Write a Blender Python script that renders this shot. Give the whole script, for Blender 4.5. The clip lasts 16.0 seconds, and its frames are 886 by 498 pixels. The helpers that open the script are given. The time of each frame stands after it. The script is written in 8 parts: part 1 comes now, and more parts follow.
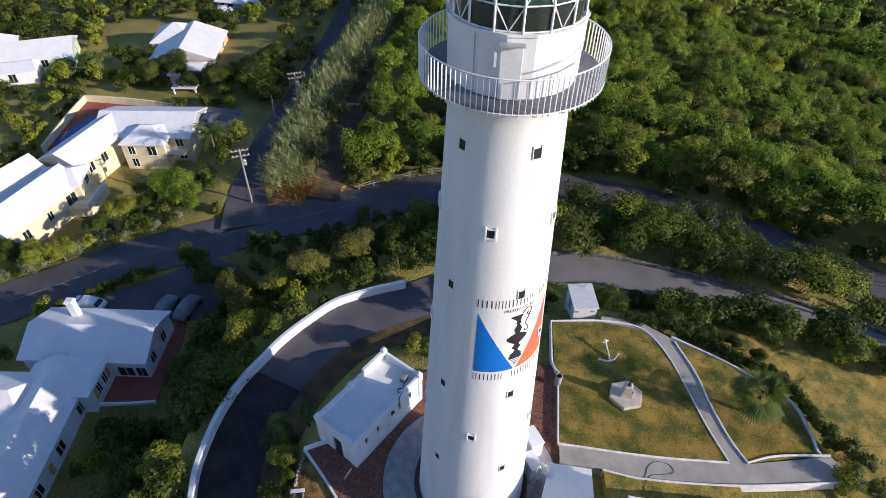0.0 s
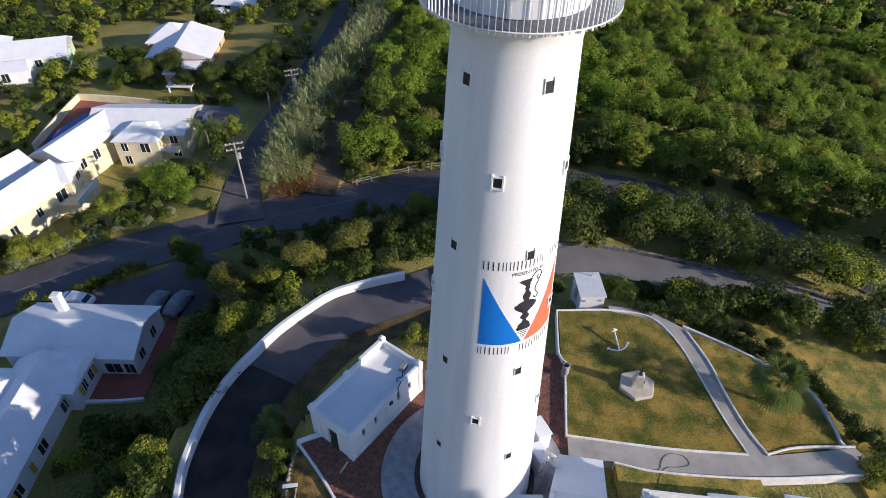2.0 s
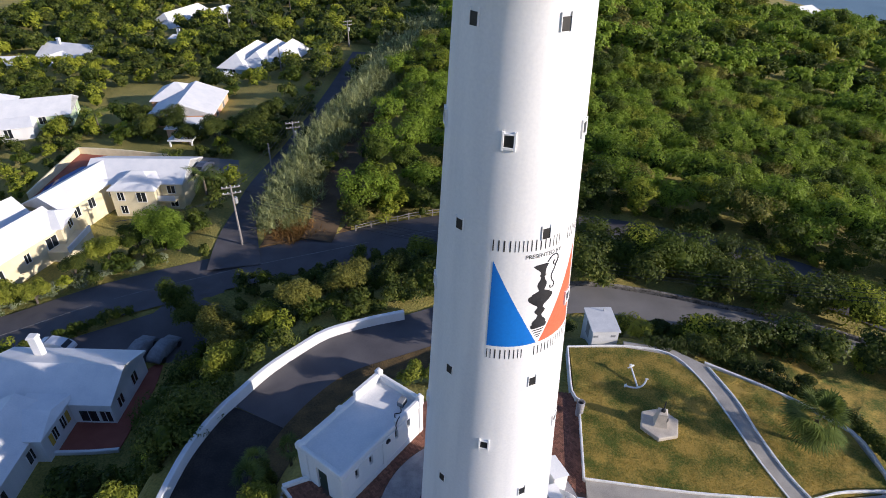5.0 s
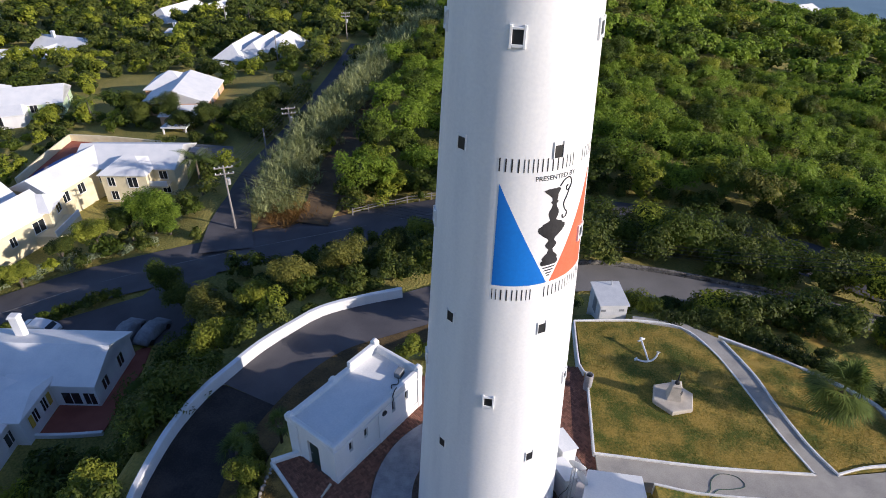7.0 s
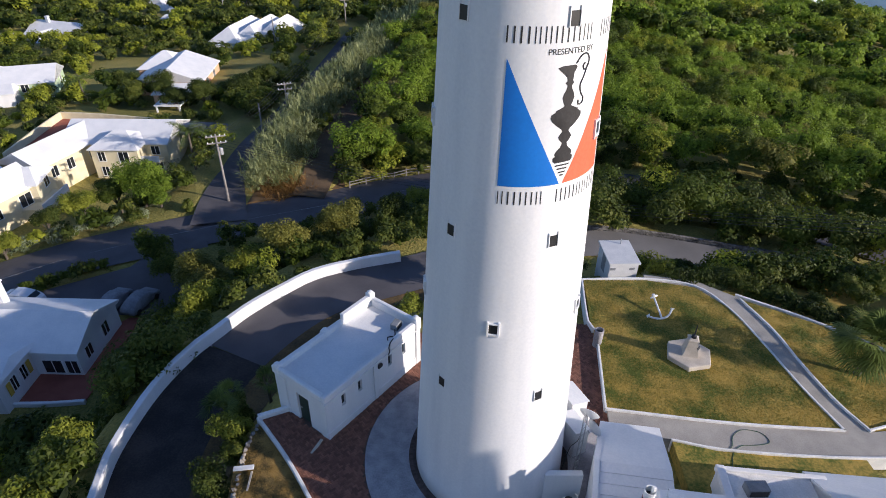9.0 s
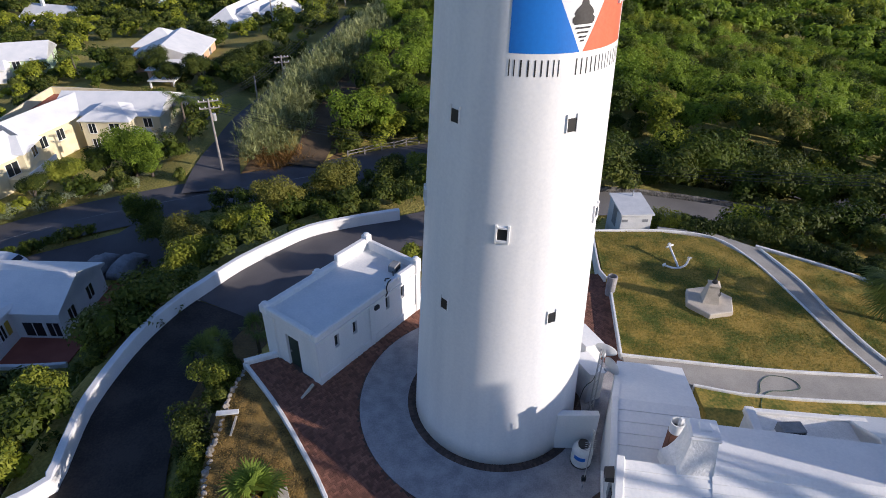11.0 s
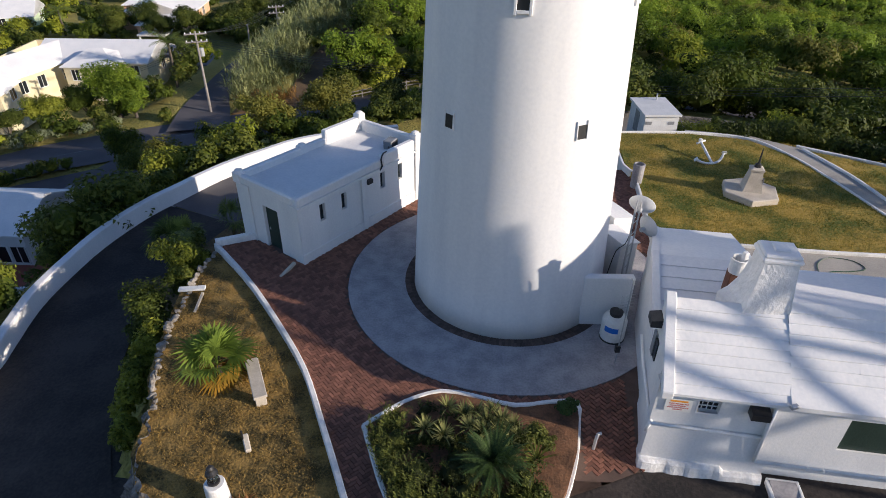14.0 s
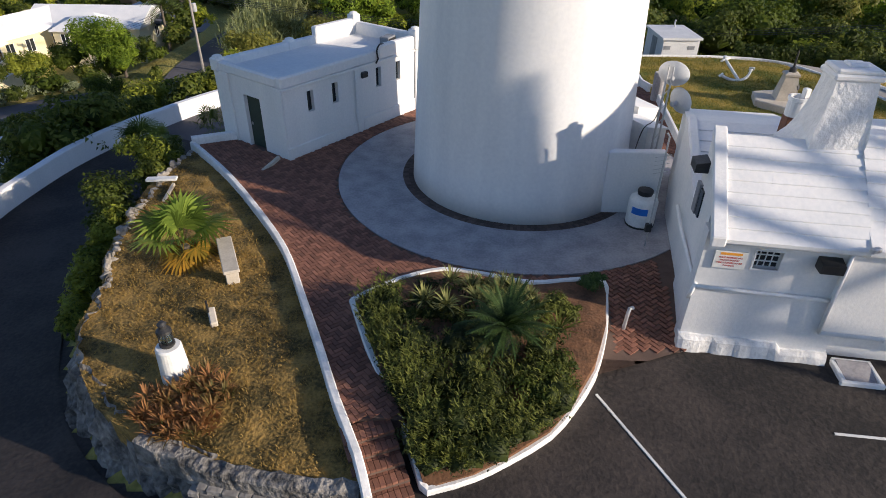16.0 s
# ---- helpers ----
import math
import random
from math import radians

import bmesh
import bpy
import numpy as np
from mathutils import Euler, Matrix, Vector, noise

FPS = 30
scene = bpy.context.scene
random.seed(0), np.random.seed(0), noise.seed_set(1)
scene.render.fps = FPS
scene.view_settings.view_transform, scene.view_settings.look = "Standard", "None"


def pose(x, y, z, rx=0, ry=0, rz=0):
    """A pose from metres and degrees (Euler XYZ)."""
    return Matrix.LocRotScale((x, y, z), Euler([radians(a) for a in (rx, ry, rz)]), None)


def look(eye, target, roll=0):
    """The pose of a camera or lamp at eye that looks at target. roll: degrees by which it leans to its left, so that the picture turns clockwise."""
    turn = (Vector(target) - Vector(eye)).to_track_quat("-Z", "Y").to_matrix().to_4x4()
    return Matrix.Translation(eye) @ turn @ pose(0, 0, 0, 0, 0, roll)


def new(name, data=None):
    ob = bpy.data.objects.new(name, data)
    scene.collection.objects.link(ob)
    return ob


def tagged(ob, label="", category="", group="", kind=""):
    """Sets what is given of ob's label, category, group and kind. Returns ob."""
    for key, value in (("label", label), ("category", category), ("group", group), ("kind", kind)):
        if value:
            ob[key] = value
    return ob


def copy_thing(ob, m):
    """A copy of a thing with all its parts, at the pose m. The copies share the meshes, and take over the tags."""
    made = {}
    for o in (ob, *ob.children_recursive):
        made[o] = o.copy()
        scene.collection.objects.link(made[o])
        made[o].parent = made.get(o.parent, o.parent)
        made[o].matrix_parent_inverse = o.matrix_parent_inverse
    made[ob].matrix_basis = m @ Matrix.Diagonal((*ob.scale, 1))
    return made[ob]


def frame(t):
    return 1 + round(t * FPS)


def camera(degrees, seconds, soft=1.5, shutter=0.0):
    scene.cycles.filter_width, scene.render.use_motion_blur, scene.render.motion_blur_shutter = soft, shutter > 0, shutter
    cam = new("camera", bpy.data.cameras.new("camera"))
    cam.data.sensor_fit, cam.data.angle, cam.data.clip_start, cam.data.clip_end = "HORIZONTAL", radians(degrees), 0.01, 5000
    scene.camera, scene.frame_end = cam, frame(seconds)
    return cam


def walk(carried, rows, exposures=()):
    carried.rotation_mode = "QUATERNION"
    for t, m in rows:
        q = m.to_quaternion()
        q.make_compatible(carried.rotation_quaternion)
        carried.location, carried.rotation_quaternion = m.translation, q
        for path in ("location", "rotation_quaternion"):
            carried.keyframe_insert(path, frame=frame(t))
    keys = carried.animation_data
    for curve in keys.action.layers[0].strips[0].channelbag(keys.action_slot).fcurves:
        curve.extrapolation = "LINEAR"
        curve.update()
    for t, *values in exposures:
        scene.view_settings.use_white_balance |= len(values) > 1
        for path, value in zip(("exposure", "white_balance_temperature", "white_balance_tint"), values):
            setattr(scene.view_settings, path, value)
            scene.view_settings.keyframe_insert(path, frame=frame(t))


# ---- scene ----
cam = camera(72.7, 16.0, soft=0.9)
ROWS = [
    (0.0, -2.44, -20.965, 41.471, 47.72, -0.961, 0.655),
    (0.5, -2.432, -20.994, 40.777, 48.192, -0.927, 0.669),
    (1.0, -2.451, -20.995, 40.004, 48.254, -0.896, 0.7),
    (1.5, -2.493, -20.961, 39.14, 48.319, -0.868, 0.608),
    (2.0, -2.514, -20.883, 38.255, 49.012, -0.848, 0.449),
    (2.5, -2.505, -20.823, 37.424, 50.895, -0.832, 0.377),
    (3.0, -2.496, -20.829, 36.651, 51.078, -0.814, 0.343),
    (3.5, -2.506, -20.856, 35.889, 51.625, -0.814, 0.368),
    (4.0, -2.53, -20.874, 35.124, 54.252, -0.781, 0.389),
    (6.5, -2.631, -20.623, 30.979, 56.655, -0.736, 0.422),
    (7.0, -2.581, -20.445, 29.969, 56.666, -0.731, 0.315),
    (7.5, -2.533, -20.316, 28.968, 56.645, -0.704, 0.304),
    (8.0, -2.504, -20.236, 27.922, 56.683, -0.74, 0.345),
    (8.5, -2.496, -20.197, 26.837, 56.734, -0.733, 0.341),
    (9.0, -2.499, -20.183, 25.763, 56.772, -0.677, 0.337),
    (11.5, -2.528, -19.909, 20.316, 56.843, -0.684, 0.416),
    (12.0, -2.531, -19.856, 19.119, 56.841, -0.635, 0.451),
    (12.5, -2.545, -19.808, 17.903, 56.827, -0.69, 0.525),
    (13.0, -2.557, -19.761, 16.662, 56.843, -0.721, 0.525),
    (13.5, -2.554, -19.722, 15.414, 56.889, -0.719, 0.557),
    (14.0, -2.541, -19.695, 14.177, 56.931, -0.753, 0.569),
    (14.5, -2.536, -19.677, 12.955, 57.021, -0.777, 0.633),
    (15.0, -2.547, -19.658, 11.739, 57.083, -0.808, 0.612),
    (15.5, -2.548, -19.632, 10.516, 57.204, -0.816, 0.63),
    (16.0, -2.525, -19.605, 9.293, 57.319, -0.819, 0.73),
]
walk(cam, [(t, pose(x, y, z, rx, ry, rz)) for t, x, y, z, rx, ry, rz in ROWS],
     [(0, 0.30, 5750, 23), (9, 0.25, 5720, 23), (13, 0.20, 5950, 22), (16, 0.35, 6200, 20)])

# ---- light ----
SUN_AZ, SUN_EL = math.degrees(math.atan2(0.93, -0.36)), 17.5
world = bpy.data.worlds.new("sky")
scene.world = world
world.use_nodes = True
sky = world.node_tree.nodes.new("ShaderNodeTexSky")
sky.sky_type, sky.sun_disc = "NISHITA", False
sky.ozone_density, sky.dust_density, sky.air_density = 3.0, 0.4, 1.0
sky.sun_elevation, sky.sun_rotation = radians(SUN_EL), radians(SUN_AZ)
back = world.node_tree.nodes["Background"]
back.inputs["Strength"].default_value = 0.115
world.node_tree.links.new(sky.outputs[0], back.inputs["Color"])
lamp = bpy.data.lights.new("sun", "SUN")
lamp.energy, lamp.angle, lamp.color = 4.9, radians(0.5), (1.0, 0.88, 0.65)
sun = new("sun", lamp)
TO_SUN = Vector((math.sin(radians(SUN_AZ)) * math.cos(radians(SUN_EL)), math.cos(radians(SUN_AZ)) * math.cos(radians(SUN_EL)), math.sin(radians(SUN_EL))))
sun.matrix_world = look(TO_SUN * 80, (0, 0, 0))


# ---- materials ----
def material(name, a, b, scale=1.0, rough=0.8, fine=25.0, bump=0.25, dist=0.02, patch=0.5, metal=0.0, streak=False, rand=0.0):
    """Two colours mixed by a large and a fine noise at real size, with relief. streak: stains run down. rand: shade per piece."""
    m = bpy.data.materials.new(name)
    m.use_nodes = True
    nt = m.node_tree
    N, L = nt.nodes, nt.links
    bsdf = N["Principled BSDF"]
    geo = N.new("ShaderNodeNewGeometry")
    src = geo.outputs["Position"]
    if streak:
        mp = N.new("ShaderNodeMapping")
        mp.inputs["Scale"].default_value = (1, 1, 0.08)
        L.new(src, mp.inputs["Vector"])
        big_src = mp.outputs[0]
    else:
        big_src = src
    big = N.new("ShaderNodeTexNoise")
    big.inputs["Scale"].default_value, big.inputs["Detail"].default_value = scale, 6
    L.new(big_src, big.inputs["Vector"])
    small = N.new("ShaderNodeTexNoise")
    small.inputs["Scale"].default_value, small.inputs["Detail"].default_value = fine, 4
    L.new(src, small.inputs["Vector"])
    add = N.new("ShaderNodeMath")
    add.operation = "MULTIPLY_ADD"
    L.new(small.outputs[0], add.inputs[0])
    add.inputs[1].default_value = 0.6
    L.new(big.outputs[0], add.inputs[2])
    ramp = N.new("ShaderNodeValToRGB")
    e = ramp.color_ramp.elements
    e[0].position, e[0].color = 0.8 - 0.45 * patch, (*a, 1)
    e[1].position, e[1].color = 0.8 + 0.45 * patch, (*b, 1)
    L.new(add.outputs[0], ramp.inputs[0])
    col = ramp.outputs[0]
    if rand:
        info = N.new("ShaderNodeObjectInfo")
        isl = N.new("ShaderNodeMath")
        isl.operation = "ADD"
        L.new(info.outputs["Random"], isl.inputs[0])
        L.new(geo.outputs["Random Per Island"], isl.inputs[1])
        fr = N.new("ShaderNodeMath")
        fr.operation = "FRACT"
        L.new(isl.outputs[0], fr.inputs[0])
        mr = N.new("ShaderNodeMapRange")
        mr.inputs["To Min"].default_value, mr.inputs["To Max"].default_value = 1 - rand, 1 + rand
        L.new(fr.outputs[0], mr.inputs["Value"])
        mul = N.new("ShaderNodeMixRGB")
        mul.blend_type, mul.inputs[0].default_value = "MULTIPLY", 1.0
        L.new(col, mul.inputs[1])
        L.new(mr.outputs[0], mul.inputs[2])
        col = mul.outputs[0]
    L.new(col, bsdf.inputs["Base Color"])
    bsdf.inputs["Roughness"].default_value, bsdf.inputs["Metallic"].default_value = rough, metal
    bp = N.new("ShaderNodeBump")
    bp.inputs["Strength"].default_value, bp.inputs["Distance"].default_value = bump, dist
    L.new(small.outputs[0], bp.inputs["Height"])
    L.new(bp.outputs[0], bsdf.inputs["Normal"])
    return m


def leafy(name, dark, light, patch_scale=0.25, see=0.3, warm=None):
    """Foliage: each leaf its own shade, drifting from plant to plant, and some light through it."""
    m = bpy.data.materials.new(name)
    m.use_nodes = True
    nt = m.node_tree
    N, L = nt.nodes, nt.links
    bsdf, out = N["Principled BSDF"], N["Material Output"]
    geo = N.new("ShaderNodeNewGeometry")
    info = N.new("ShaderNodeObjectInfo")
    no = N.new("ShaderNodeTexNoise")
    no.inputs["Scale"].default_value, no.inputs["Detail"].default_value = patch_scale, 2
    L.new(geo.outputs["Position"], no.inputs["Vector"])
    s1 = N.new("ShaderNodeMath")
    s1.operation = "MULTIPLY_ADD"
    L.new(geo.outputs["Random Per Island"], s1.inputs[0])
    s1.inputs[1].default_value = 0.4
    L.new(no.outputs[0], s1.inputs[2])
    s2 = N.new("ShaderNodeMath")
    s2.operation = "MULTIPLY_ADD"
    L.new(info.outputs["Random"], s2.inputs[0])
    s2.inputs[1].default_value = 0.25
    L.new(s1.outputs[0], s2.inputs[2])
    ramp = N.new("ShaderNodeValToRGB")
    e = ramp.color_ramp.elements
    e[0].position, e[0].color = 0.45, (*dark, 1)
    e[1].position, e[1].color = 1.1, (*light, 1)
    if warm:
        e[1].position = 0.95
        w = ramp.color_ramp.elements.new(1.0)
        w.color = (*warm, 1)
    L.new(s2.outputs[0], ramp.inputs[0])
    L.new(ramp.outputs[0], bsdf.inputs["Base Color"])
    bsdf.inputs["Roughness"].default_value = 0.6
    bsdf.inputs["Specular IOR Level"].default_value = 0.22
    tr = N.new("ShaderNodeBsdfTranslucent")
    L.new(ramp.outputs[0], tr.inputs["Color"])
    mix = N.new("ShaderNodeMixShader")
    mix.inputs[0].default_value = see
    L.new(bsdf.outputs[0], mix.inputs[1])
    L.new(tr.outputs[0], mix.inputs[2])
    L.new(mix.outputs[0], out.inputs["Surface"])
    return m


M_TOWER = material("tower_paint", (0.68, 0.69, 0.70), (0.81, 0.81, 0.80), 1.4, 0.45, 9, 0.12, 0.02, 0.7, streak=True)
M_WHITE = material("lime_wash", (0.68, 0.69, 0.69), (0.82, 0.81, 0.79), 0.9, 0.75, 14, 0.25, 0.02, 0.6, streak=True)
M_ROOFW = material("roof_wash", (0.68, 0.69, 0.69), (0.82, 0.81, 0.79), 0.6, 0.8, 9, 0.25, 0.03, 0.6)
M_COPING = material("coping_wash", (0.58, 0.58, 0.56), (0.85, 0.84, 0.81), 1.6, 0.8, 12, 0.5, 0.03, 0.8)
M_ASPHALT = material("asphalt", (0.014, 0.0115, 0.0105), (0.052, 0.040, 0.034), 0.5, 0.85, 9, 1.0, 0.02, 0.38)
M_ROADTOP = material("road_asphalt", (0.062, 0.058, 0.064), (0.115, 0.107, 0.112), 0.35, 0.85, 30, 0.5, 0.015, 0.7)
M_LANE = material("pale_asphalt", (0.13, 0.125, 0.12), (0.21, 0.20, 0.19), 0.3, 0.9, 40, 0.4, 0.01, 0.8)
M_GRASS = material("lawn", (0.095, 0.12, 0.012), (0.42, 0.285, 0.055), 0.6, 0.95, 7, 1.0, 0.03, 0.35)
M_DRYGRASS = material("dry_lawn", (0.075, 0.055, 0.013), (0.34, 0.21, 0.055), 1.6, 0.95, 14, 1.0, 0.05, 0.32)
M_GROUND = material("hill_ground", (0.095, 0.115, 0.020), (0.42, 0.34, 0.085), 0.10, 0.95, 5, 1.0, 0.2, 0.55)
M_CONC = material("stamped_concrete", (0.24, 0.235, 0.245), (0.40, 0.38, 0.385), 1.6, 0.7, 14, 0.6, 0.01, 0.45)
M_PATH = material("path_concrete", (0.25, 0.235, 0.21), (0.42, 0.39, 0.34), 0.9, 0.85, 16, 0.4, 0.01, 0.8)
M_BRICK = material("paving_brick", (0.14, 0.058, 0.038), (0.25, 0.11, 0.068), 0.7, 0.85, 30, 0.4, 0.006, 0.7, rand=0.35)
M_DARKBRICK = material("dark_brick", (0.060, 0.042, 0.036), (0.125, 0.085, 0.066), 1.5, 0.85, 30, 0.4, 0.006, 0.7, rand=0.3)
M_JOINT = material("joint_sand", (0.07, 0.045, 0.035), (0.13, 0.085, 0.065), 2, 0.95, 40, 0.4, 0.01, 0.7)
M_ROCK = material("weathered_rock", (0.055, 0.052, 0.048), (0.31, 0.29, 0.26), 2.2, 0.95, 8, 1.0, 0.14, 0.45)
M_SOIL = material("bed_soil", (0.06, 0.032, 0.016), (0.20, 0.095, 0.045), 2.5, 0.95, 14, 0.8, 0.03, 0.7)
M_DIRT = material("dirt_track", (0.055, 0.038, 0.022), (0.16, 0.105, 0.055), 0.4, 0.95, 12, 0.8, 0.04, 0.7)
M_DARK = material("dark_void", (0.012, 0.013, 0.014), (0.022, 0.023, 0.024), 3, 0.5, 20, 0.1)
M_SEA = material("sea", (0.10, 0.16, 0.19), (0.16, 0.23, 0.26), 0.05, 0.35, 0.8, 0.3, 0.2, 0.8)
M_LEAF = leafy("wood_leaf", (0.036, 0.078, 0.009), (0.25, 0.345, 0.030), 0.2, 0.45)
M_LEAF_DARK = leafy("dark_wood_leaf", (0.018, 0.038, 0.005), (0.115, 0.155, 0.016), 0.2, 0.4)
M_LEAF_GOLD = leafy("golden_wood_leaf", (0.10, 0.140, 0.012), (0.37, 0.40, 0.035), 0.2, 0.45)
M_LEAF_OLIVE = leafy("olive_wood_leaf", (0.055, 0.070, 0.013), (0.25, 0.24, 0.045), 0.2, 0.4)
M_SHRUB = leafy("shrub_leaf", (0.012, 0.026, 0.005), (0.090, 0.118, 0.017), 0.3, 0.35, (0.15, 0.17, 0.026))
M_LIME = leafy("lime_leaf", (0.07, 0.105, 0.012), (0.27, 0.29, 0.03), 0.5)
M_REED = leafy("reed_leaf", (0.11, 0.14, 0.045), (0.44, 0.46, 0.20), 0.25)
M_PALM = leafy("palm_leaf", (0.030, 0.058, 0.012), (0.17, 0.22, 0.045), 0.6)
M_BARK = material("bark", (0.05, 0.04, 0.03), (0.14, 0.115, 0.09), 3, 0.95, 25, 0.8, 0.02, 0.8)


# ---- building blocks of meshes ----
def part(name, bm, mat, parent=None, label="", smooth=False):
    """Links a bmesh as one mesh object, under a thing or a part."""
    me = bpy.data.meshes.new(name)
    bm.normal_update()
    bm.to_mesh(me)
    bm.free()
    for mm in mat if isinstance(mat, (list, tuple)) else [mat]:
        me.materials.append(mm)
    if smooth:
        me.shade_smooth()
    ob = new(name, me)
    ob.parent = parent
    return tagged(ob, label)


def thing(name, m, label, category, group="", kind=""):
    ob = new(name)
    ob.empty_display_size = 0.2
    ob.matrix_world = m
    return tagged(ob, label, category, group, kind)


def box(bm, x0, x1, y0, y1, z0, z1, m=None, bevel=0.0):
    vs = [bm.verts.new((x, y, z)) for z in (z0, z1) for x, y in ((x0, y0), (x1, y0), (x1, y1), (x0, y1))]
    fs = [bm.faces.new([vs[i] for i in q]) for q in ((3, 2, 1, 0), (4, 5, 6, 7), (0, 1, 5, 4), (1, 2, 6, 5), (2, 3, 7, 6), (3, 0, 4, 7))]
    if bevel:
        es = {e for f in fs for e in f.edges}
        r = bmesh.ops.bevel(bm, geom=list(es), offset=bevel, segments=1, affect="EDGES", profile=0.5)
        vs = list({v for f in r["faces"] for v in f.verts} | {v for v in vs if v.is_valid})
    if m is not None:
        bmesh.ops.transform(bm, matrix=m, verts=vs)
    return vs


def one_box(x0, x1, y0, y1, z0, z1, m=None, bevel=0.0):
    bm = bmesh.new()
    box(bm, x0, x1, y0, y1, z0, z1, m, bevel)
    return bm


def lathe(bm, prof, seg=24, m=None, cap=True, a0=0.0, a1=math.tau):
    """Turns a profile of (radius, height) round z."""
    full = abs(a1 - a0 - math.tau) < 1e-6
    n = seg if full else seg + 1
    rings = []
    for r, z in prof:
        rings.append([bm.verts.new((r * math.cos(a0 + (a1 - a0) * i / seg), r * math.sin(a0 + (a1 - a0) * i / seg), z)) for i in range(n)])
    for p, q in zip(rings, rings[1:]):
        for i in range(seg):
            j = (i + 1) % n
            bm.faces.new((p[i], p[j], q[j], q[i]))
    if cap and full:
        bm.faces.new(list(reversed(rings[0])))
        bm.faces.new(rings[-1])
    if m is not None:
        bmesh.ops.transform(bm, matrix=m, verts=[v for r in rings for v in r])


def tube(bm, pts, r, seg=6, r1=None):
    """A round bar along points, tapering to r1."""
    pts = [Vector(p) for p in pts]
    rings = []
    for i, p in enumerate(pts):
        d = (pts[min(i + 1, len(pts) - 1)] - pts[max(i - 1, 0)]).normalized()
        a = d.orthogonal().normalized()
        b = d.cross(a)
        rr = r if r1 is None else r + (r1 - r) * i / max(1, len(pts) - 1)
        rings.append([bm.verts.new(p + rr * (math.cos(math.tau * k / seg) * a + math.sin(math.tau * k / seg) * b)) for k in range(seg)])
    for p, q in zip(rings, rings[1:]):
        best = min(range(seg), key=lambda s: (p[0].co - q[s].co).length)
        for k in range(seg):
            bm.faces.new((p[k], p[(k + 1) % seg], q[(k + 1 + best) % seg], q[(k + best) % seg]))
    bm.faces.new(list(reversed(rings[0])))
    bm.faces.new(rings[-1])


def prism(bm, poly, z0, z1):
    """An upright block over a polygon; z0 and z1 may be numbers or functions of x and y."""
    zz = lambda z, p: z(p[0], p[1]) if callable(z) else z
    lo = [bm.verts.new((p[0], p[1], zz(z0, p))) for p in poly]
    hi = [bm.verts.new((p[0], p[1], zz(z1, p))) for p in poly]
    n = len(poly)
    area = sum(poly[i][0] * poly[(i + 1) % n][1] - poly[(i + 1) % n][0] * poly[i][1] for i in range(n))
    if area < 0:
        lo.reverse(), hi.reverse()
    top = bm.faces.new(hi)
    bm.faces.new(list(reversed(lo)))
    for i in range(n):
        j = (i + 1) % n
        bm.faces.new((lo[i], lo[j], hi[j], hi[i]))
    bmesh.ops.triangulate(bm, faces=[top])


def smooth_line(pts, step=0.8):
    """A Catmull-Rom curve through points, sampled at even steps."""
    P = [np.array(p, float) for p in pts]
    P = [2 * P[0] - P[1]] + P + [2 * P[-1] - P[-2]]
    out = []
    for i in range(1, len(P) - 2):
        n = max(2, int(np.linalg.norm(P[i + 1] - P[i]) / step))
        for k in range(n):
            t = k / n
            out.append(0.5 * (2 * P[i] + (P[i + 1] - P[i - 1]) * t + (2 * P[i - 1] - 5 * P[i] + 4 * P[i + 1] - P[i + 2]) * t * t + (3 * P[i] - P[i - 1] - 3 * P[i + 1] + P[i + 2]) * t ** 3))
    out.append(P[-2])
    return np.array(out)


def sides(line):
    d = np.gradient(line[:, :2], axis=0)
    d /= np.linalg.norm(d, axis=1)[:, None] + 1e-9
    return np.stack([-d[:, 1], d[:, 0]], 1)


def wall_along(bm, pts, thick, h0, h1, step=0.8, cap=0.0, rough=0.0):
    """A wall along a curve of (x, y, z): from z+h0 to z+h1, with a slightly rounded top."""
    L = smooth_line(pts, step)
    n = sides(L)
    rows = []
    for i, (p, s) in enumerate(zip(L, n)):
        j = rough * math.sin(i * 1.7) * math.cos(i * 0.6)
        w = thick / 2
        rows.append([bm.verts.new((p[0] + s[0] * o, p[1] + s[1] * o, p[2] + z)) for o, z in
                     ((w + cap, h0), (w, h1 - 0.04 + j), (w * 0.7, h1 + j), (-w * 0.7, h1 + j), (-w, h1 - 0.04 + j), (-w - cap, h0))])
    for a, b in zip(rows, rows[1:]):
        for k in range(6):
            bm.faces.new((a[k], b[k], b[(k + 1) % 6], a[(k + 1) % 6]))
    bm.faces.new(rows[0])
    bm.faces.new(list(reversed(rows[-1])))


def np_mesh(name, V, F, mats, idx=None, parent=None, smooth=False):
    """One mesh from arrays of vertices and of faces that all have as many corners."""
    V, F = np.asarray(V, np.float32), np.asarray(F, np.int32)
    me = bpy.data.meshes.new(name)
    k = F.shape[1]
    me.vertices.add(len(V))
    me.vertices.foreach_set("co", V.ravel())
    me.loops.add(F.size)
    me.loops.foreach_set("vertex_index", F.ravel())
    me.polygons.add(len(F))
    me.polygons.foreach_set("loop_start", np.arange(0, F.size, k, dtype=np.int32))
    me.polygons.foreach_set("loop_total", np.full(len(F), k, np.int32))
    for mm in mats if isinstance(mats, (list, tuple)) else [mats]:
        me.materials.append(mm)
    if idx is not None:
        me.polygons.foreach_set("material_index", np.asarray(idx, np.int32))
    me.update(calc_edges=True)
    me.validate()
    if smooth:
        me.shade_smooth()
    ob = new(name, me)
    ob.parent = parent
    return ob


